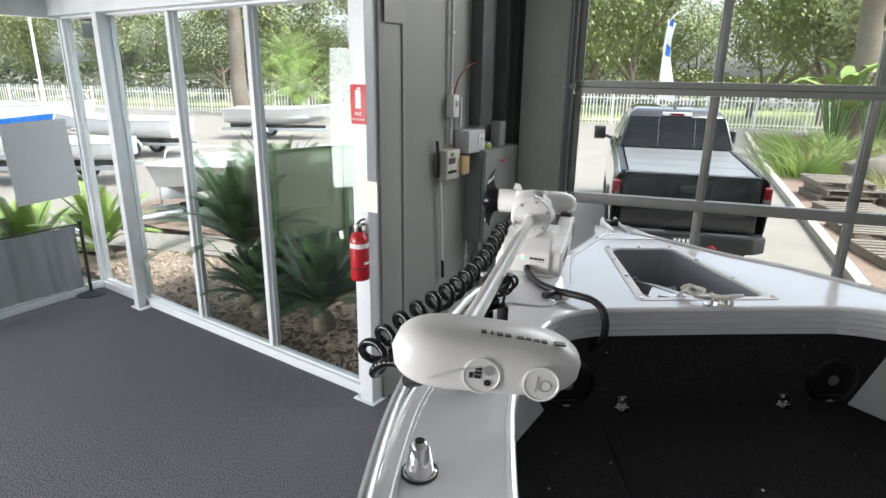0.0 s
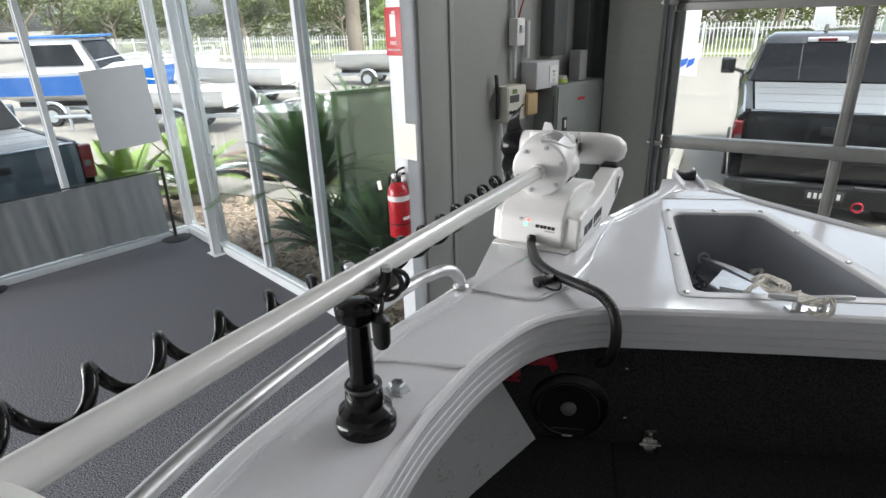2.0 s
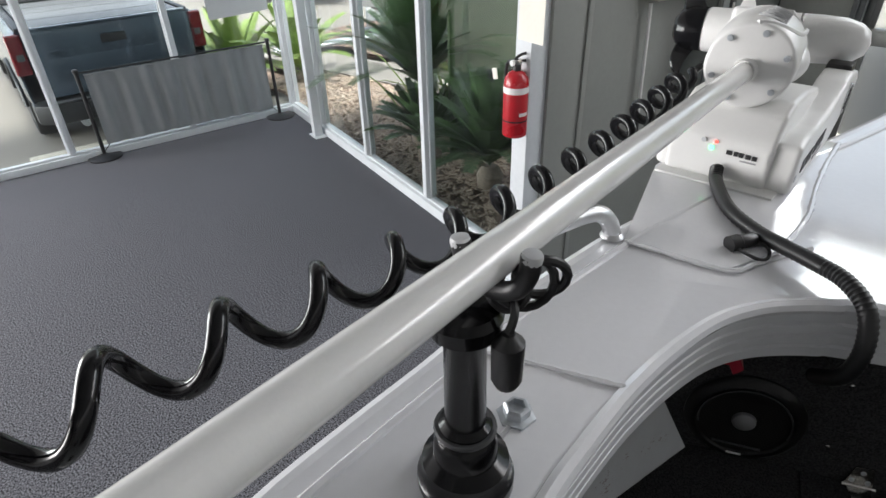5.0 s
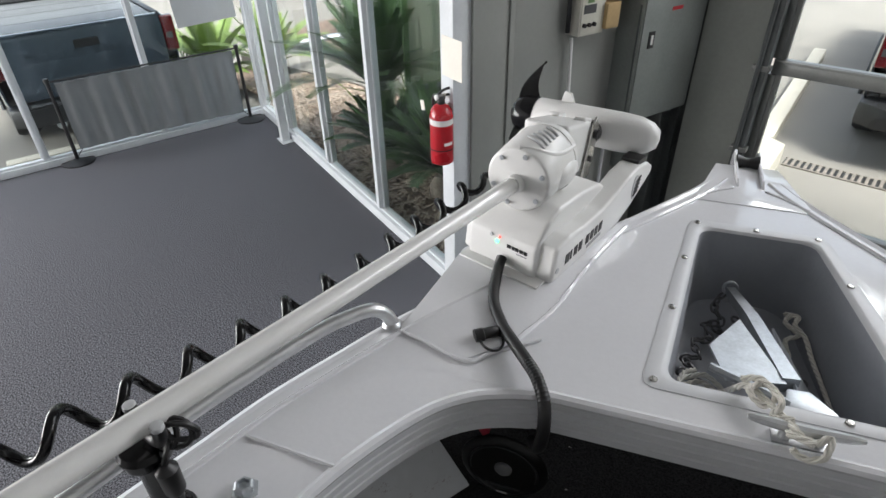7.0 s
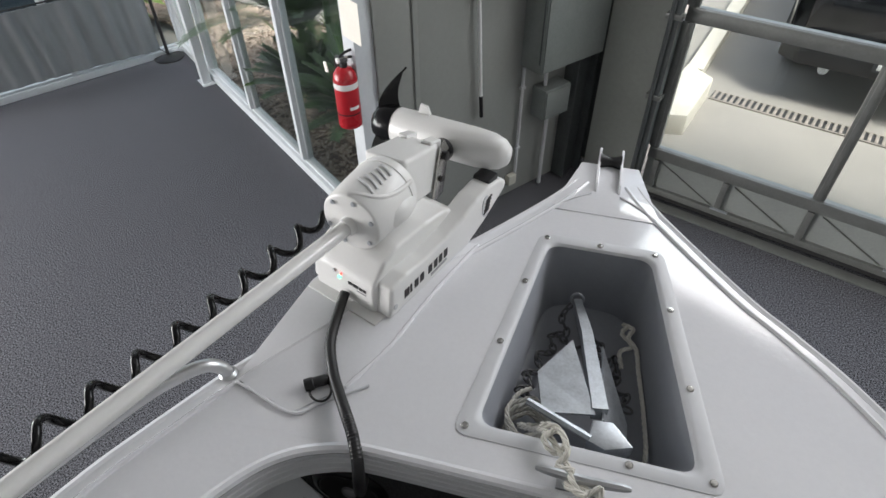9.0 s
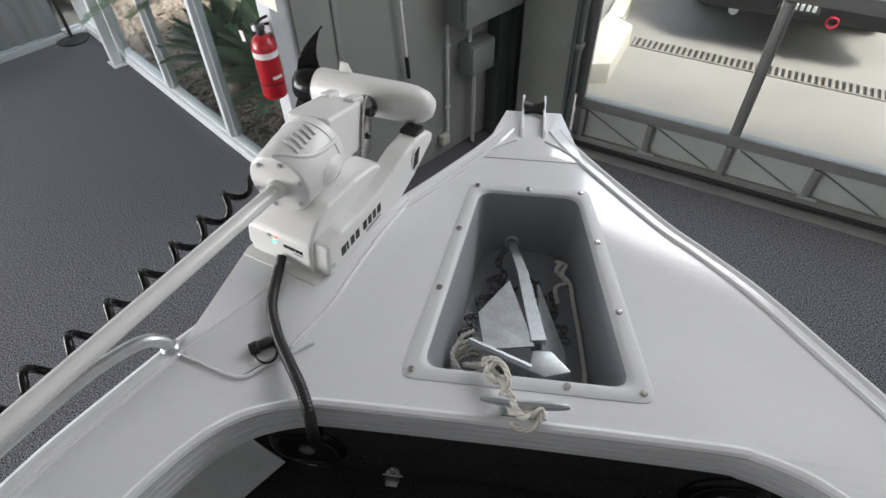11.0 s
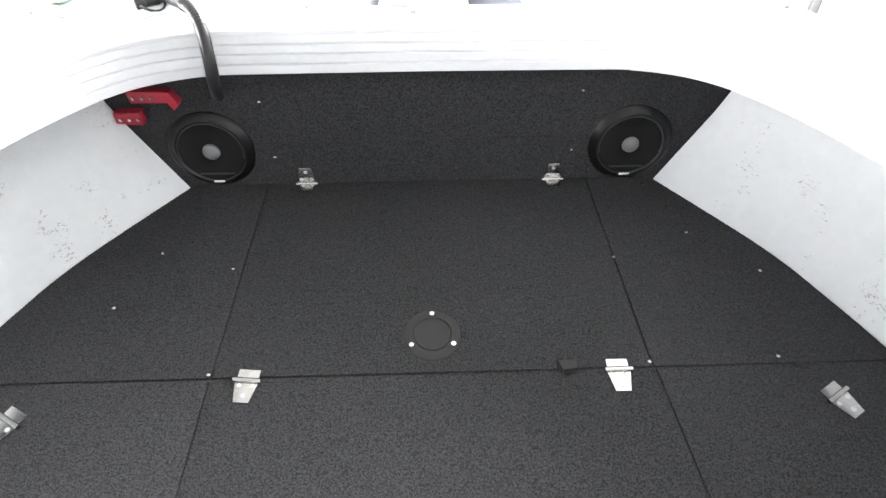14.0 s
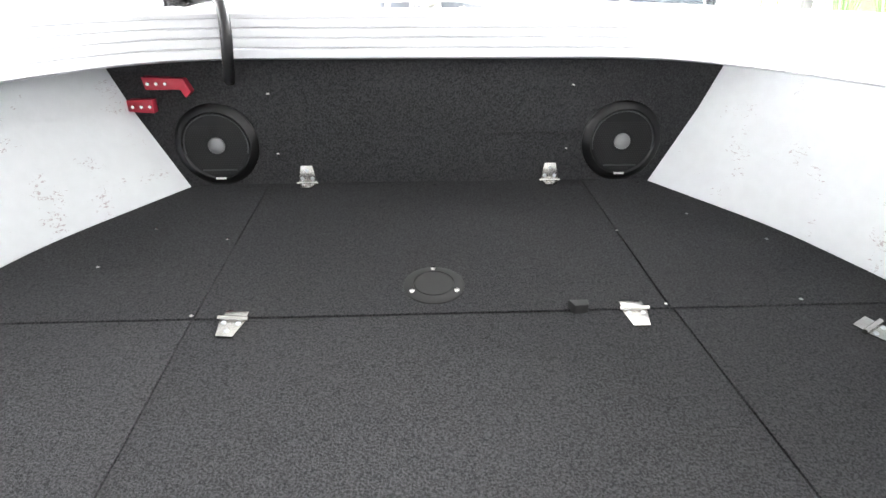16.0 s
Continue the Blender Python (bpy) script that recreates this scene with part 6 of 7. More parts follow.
def cycad(p, height, spread, fronds, seed, mat, label, trunk=0.25, leaflet=0.16, fwidth=0.007):
    r = random.Random(seed)
    c = thing("cycad", pose(*p), label, "cycad", group="garden plants")
    tr = tube([(0, 0, -0.03), (0.01, 0, trunk * 0.6), (0, 0.01, trunk)], 0.1, 12, radii=[0.11, 0.12, 0.07])
    part("trunk", tr, BARK, c)
    v, f = [], []
    for i in range(fronds):
        a = i * 2.39996 + r.uniform(-0.2, 0.2)
        lean = 0.2 + 1.2 * (i / fronds) + r.uniform(-0.1, 0.1)
        L = r.uniform(0.8, 1.1) * math.hypot(height, spread) * 0.8
        out = Vector((math.cos(a), math.sin(a), 0))
        pts = []
        for k in range(15):
            u = k / 14
            el = math.pi / 2 - lean * (0.5 + 0.9 * u)
            step = L / 14
            if k == 0:
                pts.append(Vector((0, 0, trunk)))
            else:
                pts.append(pts[-1] + (out * math.cos(el) + Vector((0, 0, math.sin(el)))) * step)
        for k in range(14):
            d = (pts[k + 1] - pts[k]).normalized()
            sd = d.cross(Vector((0, 0, 1)))
            if sd.length < 1e-3:
                sd = Vector((1, 0, 0))
            sd.normalize()
            upn = sd.cross(d)
            blade_quads(v, f, pts[k], d, upn, L / 13, 0.008 * (1 - k / 16), 0, 1)
            u = (k + 0.5) / 14
            if u < 0.1:
                continue
            ll = leaflet * L * (0.35 + math.sin(math.pi * min(1, u * 0.9 + 0.08)) * 0.75)
            for m in range(7):
                q = pts[k].lerp(pts[k + 1], m / 7)
                for s in (1, -1):
                    dd = (sd * s * 0.86 + d * 0.5 + upn * 0.22).normalized()
                    blade_quads(v, f, q, dd, upn, ll * r.uniform(0.85, 1.1), fwidth, 0.12, 2)
    mesh_object("crown", v, f, mat, c)
    return c


cycad((-2.12, 6.92, 0.02), 1.15, 0.85, 64, 1, LEAF_DK, "tall dark green cycad with arching fronds in the mulch bed", trunk=0.6, fwidth=0.006, leaflet=0.13)
cycad((-0.95, 6.5, 0.02), 0.75, 0.7, 50, 2, LEAF_DK, "dark green cycad close behind the glass", trunk=0.2, fwidth=0.006)
cycad((-1.75, 6.6, 0.02), 0.7, 0.5, 44, 8, LEAF_DK, "green cycad fronds beside the glass wall", trunk=0.15, fwidth=0.006)
cycad((-4.95, 7.55, -0.03), 1.0, 0.75, 22, 3, LEAF_LT, "bright green cycad at the corner of the glass", trunk=0.2)
cycad((-5.75, 7.1, -0.25), 1.2, 0.8, 22, 4, LEAF_LT, "yellow green cycad beside the parked pickup", trunk=0.25)
cycad((-3.6, 9.9, 0.0), 1.1, 1.0, 26, 6, LEAF_DK, "dark cycad beyond the garden path", trunk=0.5)
cycad((-1.8, 10.4, 0.0), 1.6, 1.1, 26, 7, LEAF_LT, "bright green cycad behind the tinted screen", trunk=0.9)


def broadleaf(p, n, seed, mat, label, size=0.32, height=0.7):
    r = random.Random(seed)
    c = thing("garden_shrub", pose(*p), label, "shrub", group="garden plants")
    v, f = [], []
    st = bmesh.new()
    for i in range(n):
        a, ln = i * 2.4, r.uniform(0.2, 0.9)
        top = Vector((math.cos(a) * ln * 0.5, math.sin(a) * ln * 0.5, height * r.uniform(0.5, 1.0)))
        tube(smooth_path([(0, 0, -0.05), top * 0.5 + Vector((0, 0, 0.12)), top], 3), 0.008, 5, st)
        d = Vector((math.cos(a), math.sin(a), r.uniform(-0.3, 0.5))).normalized()
        blade_quads(v, f, top, d, Vector((0, 0, 1)), size * r.uniform(0.7, 1.2), size * 0.32, 0.35, 5)
    part("stems", st, LEAF_MID, c)
    mesh_object("leaves", v, f, mat, c)
    return c


broadleaf((-5.35, 6.75, -0.22), 34, 11, LEAF_LT, "broad yellow green leafy shrub beside the shopfront", 0.34, 0.75)
broadleaf((-6.3, 6.9, -0.28), 30, 12, LEAF_LT, "broad leafy green shrub behind the pickup", 0.34, 0.75)


def grass_clump(p, n, h, seed, label, mat):
    r = random.Random(seed)
    v, f = [], []
    for i in range(n):
        a, rad = r.uniform(0, 6.28), abs(r.gauss(0, 0.45))
        q = Vector((math.cos(a) * rad, math.sin(a) * rad, -0.02))
        d = Vector((math.cos(a) * 0.5 + r.uniform(-.3, .3), math.sin(a) * 0.5 + r.uniform(-.3, .3), 1.0)).normalized()
        blade_quads(v, f, q, d, Vector((math.sin(a), -math.cos(a), 0.2)), h * r.uniform(0.6, 1.2), 0.014, 0.45, 4)
    o = mesh_object("grass_clump", v, f, mat)
    o.matrix_basis = pose(*p)
    tagged(o, label, "ornamental grass", group="grass clumps")
    return o


for i, (x, y, h) in enumerate([(6.5, 19.6, 1.5), (7.4, 20.8, 1.7), (6.9, 21.6, 1.9), (8.6, 20.6, 1.6), (8.0, 22.5, 2.0), (9.6, 21.6, 1.8), (7.2, 23.4, 1.9), (7.6, 17.0, 1.1), (8.6, 15.6, 1.2), (8.8, 18.4, 1.4), (9.4, 14.2, 1.2)]):
    grass_clump((x, y, 0.0), 520, h, 40 + i, "tall arching yellow green ornamental grass beside the kerb", GRASS_M if i % 2 else LEAF_LT)
soil = part("ground_soil", prism([(5.1, 9.9), (5.85, 20.0), (7.3, 33.0), (22, 33), (22, 9.9)], -0.2, -0.01), MULCH, smooth=False)
tagged(soil, "bare brown soil strip beside the driveway", "soil", kind="structure")


def strelitzia(p, seed):
    r = random.Random(seed)
    c = thing("broadleaf_palm", pose(*p), "tall broad leafed green palm beside the driveway", "palm", group="yard palms")
    st, v, f = bmesh.new(), [], []
    for i in range(22):
        a = i * 2.4
        ln = 0.3 + 0.5 * r.random()
        top = Vector((math.cos(a) * ln, math.sin(a) * ln, r.uniform(1.6, 3.0)))
        tube(smooth_path([(0, 0, 0), top * 0.55, top], 3), 0.03, 6, st)
        d = Vector((math.cos(a) * 0.8, math.sin(a) * 0.8, r.uniform(0.0, 0.9))).normalized()
        blade_quads(v, f, top, d, Vector((0, 0, 1)), r.uniform(1.0, 1.7), 0.27, 0.4, 7)
    part("stems", st, LEAF_MID, c)
    mesh_object("leaves", v, f, LEAF_LT, c)


strelitzia((8.3, 24.0, 0), 1)
strelitzia((9.9, 25.5, 0), 2)


def palm(p, h, seed, r0=0.28):
    c = thing("palm_tree", pose(*p), "tall palm tree with rough brown trunk", "palm tree", group="yard palms")
    pts = [(0, 0, -0.1)] + [(0.06 * math.sin(k), 0.05 * math.cos(k * 1.3), h * k / 12) for k in range(1, 13)]
    part("trunk", tube(pts, r0, 14, radii=[r0 * (1.15 - 0.35 * k / 12 + 0.05 * (k % 2)) for k in range(13)]), BARK, c)
    r = random.Random(seed)
    v, f = [], []
    for i in range(34):
        a, lean = i * 2.4, 0.3 + 1.6 * i / 34
        out = Vector((math.cos(a), math.sin(a), 0))
        pts = [Vector((0, 0, h))]
        for k in range(12):
            el = math.pi / 2 - lean * (0.5 + 1.0 * k / 12)
            pts.append(pts[-1] + (out * math.cos(el) + Vector((0, 0, math.sin(el)))) * 0.24)
        for k in range(12):
            d = (pts[k + 1] - pts[k]).normalized()
            sd = d.cross(Vector((0, 0, 1))).normalized()
            for s in (1, -1):
                for m in range(2):
                    blade_quads(v, f, pts[k].lerp(pts[k + 1], m / 2), (sd * s + d * 0.5 - Vector((0, 0, 0.3))).normalized(), sd.cross(d), 0.5, 0.022, 0.3, 2)
    mesh_object("crown", v, f, LEAF_LT, c)


palm((9.6, 27.0, 0), 5.5, 3, 0.42)
palm((-22.0, 34.0, -0.3), 7.5, 4, 0.45)
palm((-20.0, 37.0, -0.3), 3.0, 5, 0.3)
palm((-16.0, 31.0, -0.3), 1.2, 6, 0.3)


def tree_mesh(seed, h, mat, leaves=5200):
    """Trunk, limbs and a crown of leaf clusters, as two meshes."""
    r = random.Random(seed)
    tb = bmesh.new()
    tips = []

    def limb(p, d, L, rad, level):
        pts, q = [p], p
        for k in range(4):
            d = (d + Vector((r.uniform(-.25, .25), r.uniform(-.25, .25), r.uniform(-.05, .2)))).normalized()
            q = q + d * L / 4
            pts.append(q)
        tube(pts, rad, 7 if level < 2 else 5, tb, radii=[rad * (1 - 0.14 * k) for k in range(5)])
        if level >= 2:
            tips.extend(pts[1:])
        if level < 3:
            for k in range(4 if level else 6):
                a = r.uniform(0, 6.28)
                base = pts[r.randint(2, 4)]
                nd = (d * 0.55 + Vector((math.cos(a), math.sin(a), r.uniform(0.0, 0.6))) * 0.8).normalized()
                limb(base, nd, L * r.uniform(0.55, 0.75), rad * 0.5, level + 1)

    limb(Vector((0, 0, -0.2)), Vector((0, 0, 1)), h * 0.42, h * 0.022, 0)
    v, f = [], []
    per = max(1, leaves // len(tips))
    for t in tips:
        for k in range(per):
            q = t + Vector((r.gauss(0, h * 0.045), r.gauss(0, h * 0.045), r.gauss(0, h * 0.035)))
            d = Vector((r.uniform(-1, 1), r.uniform(-1, 1), r.uniform(-0.8, 0.3))).normalized()
            blade_quads(v, f, q, d, d.orthogonal(), h * r.uniform(0.013, 0.026), h * 0.0065, 0.2, 2)
    return tb, v, f


tree_kinds = []
for k, (h, mat) in enumerate([(11, LEAF_TREE), (9, LEAF_TREE2), (12, LEAF_TREE)]):
    tb, v, f = tree_mesh(20 + k, h, mat, 8000)
    T = thing("tree", pose(0, 0, -50), "tall leafy green tree beyond the fence", "tree", group="trees beyond the fence")
    part("trunk", tb, BARK, T)
    mesh_object("crown", v, f, mat, T)
    tree_kinds.append(T)
spots = [(-46, 40), (-41, 44), (-37, 39), (-33, 46), (-29, 42), (-25.5, 47), (-22, 42.5), (-18, 46), (-14, 41), (-11, 48), (-7, 44), (-2.5, 47), (1.5, 43), (4.5, 50), (9, 45), (12, 40), (15, 47), (18, 38), (20, 44), (-50, 36), (-54, 42), (-44, 49), (-52, 30), (-57, 34), (-30, 52), (-19, 54), (-5, 55), (13, 33), (16.5, 29), (7.5, 58), (-1, 60), (22, 33)]
rt = random.Random(9)
for i, (x, y) in enumerate(spots):
    s = rt.uniform(0.8, 1.15)
    m = pose(x, y, -0.3, 0, 0, rt.uniform(0, 360))
    if i < 3:
        tree_kinds[i].matrix_basis = m
    else:
        o = copy_thing(tree_kinds[i % 3], m)
        o.scale = (s, s, s * rt.uniform(0.85, 1.1))


def hedge(a, b, h, n, seed, label, mat):
    r = random.Random(seed)
    v, f = [], []
    a, b = Vector((*a, 0)), Vector((*b, 0))
    for i in range(n):
        u = r.random()
        top = h * (0.75 + 0.35 * noise.noise((u * 14, seed, 0)))
        q = a.lerp(b, u) + Vector((r.gauss(0, 0.8), r.gauss(0, 0.8), top * r.random() ** 0.6 - 0.2))
        d = Vector((r.uniform(-1, 1), r.uniform(-1, 1), r.uniform(-0.4, 0.8))).normalized()
        blade_quads(v, f, q, d, d.orthogonal(), r.uniform(0.3, 0.6), 0.13, 0.2, 1)
    o = mesh_object("hedge", v, f, mat)
    tagged(o, label, "hedge", kind="stuff")


hedge((-62, 38), (-20, 50), 4.2, 16000, 1, "dense green bushes behind the white fence", LEAF_TREE2)
hedge((-20, 56), (30, 56), 4.0, 12000, 2, "green bushes along the far roadside", LEAF_TREE)


def fence(name, a, b, h, label, gap=0.16):
    a, b = Vector((*a, ground_z(*a))), Vector((*b, ground_z(*b)))
    d = (b - a)
    L = d.length
    d.normalize()
    F = thing(name, pose(0, 0, 0), label, "fence")
    ang = math.degrees(math.atan2(d.y, d.x))
    pk = bmesh.new()
    n = int(L / gap)
    pv, pf = [], []
    for i in range(n):
        c = a + d * (i * gap)
        for (dx, dz) in ((-0.025, 0.08), (0.025, 0.08), (0.025, h - 0.06), (0, h), (-0.025, h - 0.06)):
            pv.append((c.x + d.x * dx, c.y + d.y * dx, c.z + dz))
        nn = Vector((-d.y, d.x, 0)) * 0.02
        for (dx, dz) in ((-0.025, 0.08), (0.025, 0.08), (0.025, h - 0.06), (0, h), (-0.025, h - 0.06)):
            pv.append((c.x + d.x * dx + nn.x, c.y + d.y * dx + nn.y, c.z + dz))
        k = i * 10
        pf.append((k, k + 1, k + 2, k + 3, k + 4))
        for e in range(5):
            pf.append((k + e, k + (e + 1) % 5, k + 5 + (e + 1) % 5, k + 5 + e))
    pk.free()
    o = mesh_object("pickets", pv, pf, FENCE_W, F)
    tagged(o, kind="stuff")
    for z in (0.25, h - 0.3):
        part("rail", box((L / 2, 0.03, a.z + z), (L, 0.03, 0.05), 0, m=pose(a.x, a.y, 0, 0, 0, ang)), FENCE_W, F, smooth=False)
    for i in range(int(L / 2.4) + 1):
        c = a + d * min(L, i * 2.4)
        part("post", box((c.x, c.y, c.z + h / 2), (0.08, 0.08, h + 0.04), 0, m=None), FENCE_W, F, smooth=False)


fence("picket_fence", (-52, 33.5), (-17.5, 36.5), 1.6, "white steel palisade fence along the yard boundary", 0.22)
fence("picket_fence", (-4, 36.0), (13, 36.0), 1.75, "white steel palisade fence beside the verge", 0.18)
gp = thing("gate_post", pose(-17.2, 33.4, -0.3), "white gate post with yellow base at the driveway", "post")
part("shaft", box((0, 0, 1.1), (0.22, 0.22, 2.2), 0.02), FENCE_W, gp)
part("cap", box((0, 0, 2.22), (0.26, 0.26, 0.05), 0.01), FENCE_W, gp)
YEL = material("yellow_paint", (0.65, 0.5, 0.05), 0.5)
part("base_band", box((0, 0, 0.45), (0.235, 0.235, 0.9), 0.01), YEL, gp)


def pole(p, h, r, label, mat):
    o = part("flag_pole", rod((0, 0, 0), (0, 0, h), r, r * 0.7, 10), mat, None)
    o.matrix_basis = pose(*p)
    tagged(o, label, "pole", group="poles in the yard")


pole((-40, 35, -0.3), 9, 0.12, "tall white pole behind the fence", FENCE_W)
pole((-23, 37, -0.3), 10, 0.1, "slim white flag pole behind the boats", FENCE_W)
pole((5.3, 30.5, -0.1), 9, 0.16, "pale green street light pole", material("pale_green_pole", (0.42, 0.5, 0.42), 0.6))

# white pillar and flag banner stand at the gate
pillar = part("gate_pillar", box((0, 0, 1.6), (0.55, 0.55, 3.2), 0.03), HULL_WHITE)
pillar.matrix_basis = pose(-1.35, 29.5, -0.05)
tagged(pillar, "white rendered pillar at the driveway gate", "pillar")
BLUE_M = material("blue_fabric", (0.02, 0.12, 0.5), 0.7, vary=0.15)
flag = thing("feather_flag", pose(3.0, 32.5, -0.05), "white and blue feather flag on a slim pole", "flag")
part("pole", tube(smooth_path([(0, 0, 0), (0, 0, 3.0), (0.1, 0, 5.0), (0.7, 0, 5.6)], 5), 0.03, 8), FENCE_W, flag)
fl = strip([[(0.03 + 0.02 * math.sin(z * 3), 0, z), (0.55 + 0.25 * math.sin(z * 1.1), 0.1 * math.sin(z * 2.3), z - 0.2)] for z in np.linspace(1.6, 5.2, 14)])
part("sail", solid(fl, 0.004), FENCE_W, flag)
fl = strip([[(0.1, -0.012, z), (0.3, -0.012 + 0.06 * math.sin(z * 2.3), z - 0.1)] for z in np.linspace(3.6, 5.2, 8)])
part("blue_print", solid(fl, 0.004), BLUE_M, flag)
sg = thing("yard_sign", pose(-1.15, 27.2, -0.05), "small white yard sign with blue print", "sign")
part("panel", box((0, 0, 0.6), (0.9, 0.04, 1.2), 0.01), FENCE_W, sg)
for dx in (-0.2, 0.05):
    part("print", prism([(dx, 0.3), (dx + 0.25, 0.45), (dx + 0.3, 0.7), (dx + 0.05, 0.6)], 0.0, 0.006, m=Matrix.Translation((0, -0.021, 0)) @ Matrix.Rotation(radians(90), 4, "X")), BLUE_M, sg)


# ---- pallets and rock ----
def pallet(m, name="timber_pallet"):
    P = thing(name, m, "weathered timber pallet lying on bare soil", "pallet", group="pallets beside the driveway")
    me = None
    for i in range(7):
        if me is None:
            o = part("slat", box((0, 0, 0), (1.16, 0.095, 0.02), 0.003), PALLET, P)
            me = o.data
        else:
            o = new("slat", me)
            o.parent = P
        o.location = (0, -0.54 + i * 0.18, 0.135)
    for x in (-0.53, 0, 0.53):
        part("bearer", box((x, 0, 0.068), (0.04, 1.16, 0.11), 0.003), PALLET, P)
    for y in (-0.52, 0, 0.52):
        part("bottom_slat", box((0, y, 0.006), (1.16, 0.095, 0.016), 0.002), PALLET, P)
    return P


base_p = pallet(pose(6.0, 11.6, 0.0, 0, 0, 8))
for x, y, z, a in [(6.1, 13.2, 0.0, 5), (6.3, 14.8, 0.0, 12), (7.3, 12.3, 0, 3), (6.4, 16.5, 0.0, 5), (6.5, 16.5, 0.15, 9), (6.4, 16.6, 0.30, 4), (7.7, 16.4, 0, 6), (7.7, 16.4, 0.15, 2), (7.5, 14.0, 0, 15)]:
    copy_thing(base_p, pose(x, y, z, 0, 0, a))


def rock(p, s, seed, label):
    t = bmesh.new()
    bmesh.ops.create_icosphere(t, subdivisions=3, radius=1)
    for v in t.verts:
        n = noise.noise(v.co * 1.3 + Vector((seed, 0, 0)))
        v.co *= 1 + 0.35 * n
        v.co.x, v.co.y, v.co.z = v.co.x * s[0], v.co.y * s[1], v.co.z * s[2]
    o = part("boulder", t, ROCK)
    o.matrix_basis = pose(*p)
    tagged(o, label, "rock", group="rocks")


rock((7.9, 18.6, 0.25), (0.8, 0.5, 0.55), 3, "dark brown weathered boulder behind the pallets")
rock((9.0, 18.0, 0.15), (0.5, 0.4, 0.3), 5, "smaller dark boulder beside the pallets")


# ---- pickups ----
def wheel(parent, x, y, r=0.40, w=0.27):
    W = part("wheel", lathe([(0.05, -w / 2 + 0.03), (r * 0.62, -w / 2 + 0.02), (r * 0.66, -w / 2), (r * 0.93, -w / 2), (r, -w / 2 + 0.05), (r, w / 2 - 0.05), (r * 0.93, w / 2), (r * 0.66, w / 2), (r * 0.62, w / 2 - 0.02), (0.05, w / 2 - 0.03)], 28), TYRE, parent)
    W.matrix_basis = pose(x, y, r, 0, 90, 0)
    for s in (1, -1):
        part("rim", lathe([(0.02, 0), (r * 0.25, 0.02), (r * 0.6, 0.0), (r * 0.61, -0.03), (0.02, -0.03)], 20, m=Matrix.Translation((0, 0, s * (w / 2 - 0.005))) @ Matrix.Diagonal((1, 1, s, 1))), DARK_GREY, W)
    return W


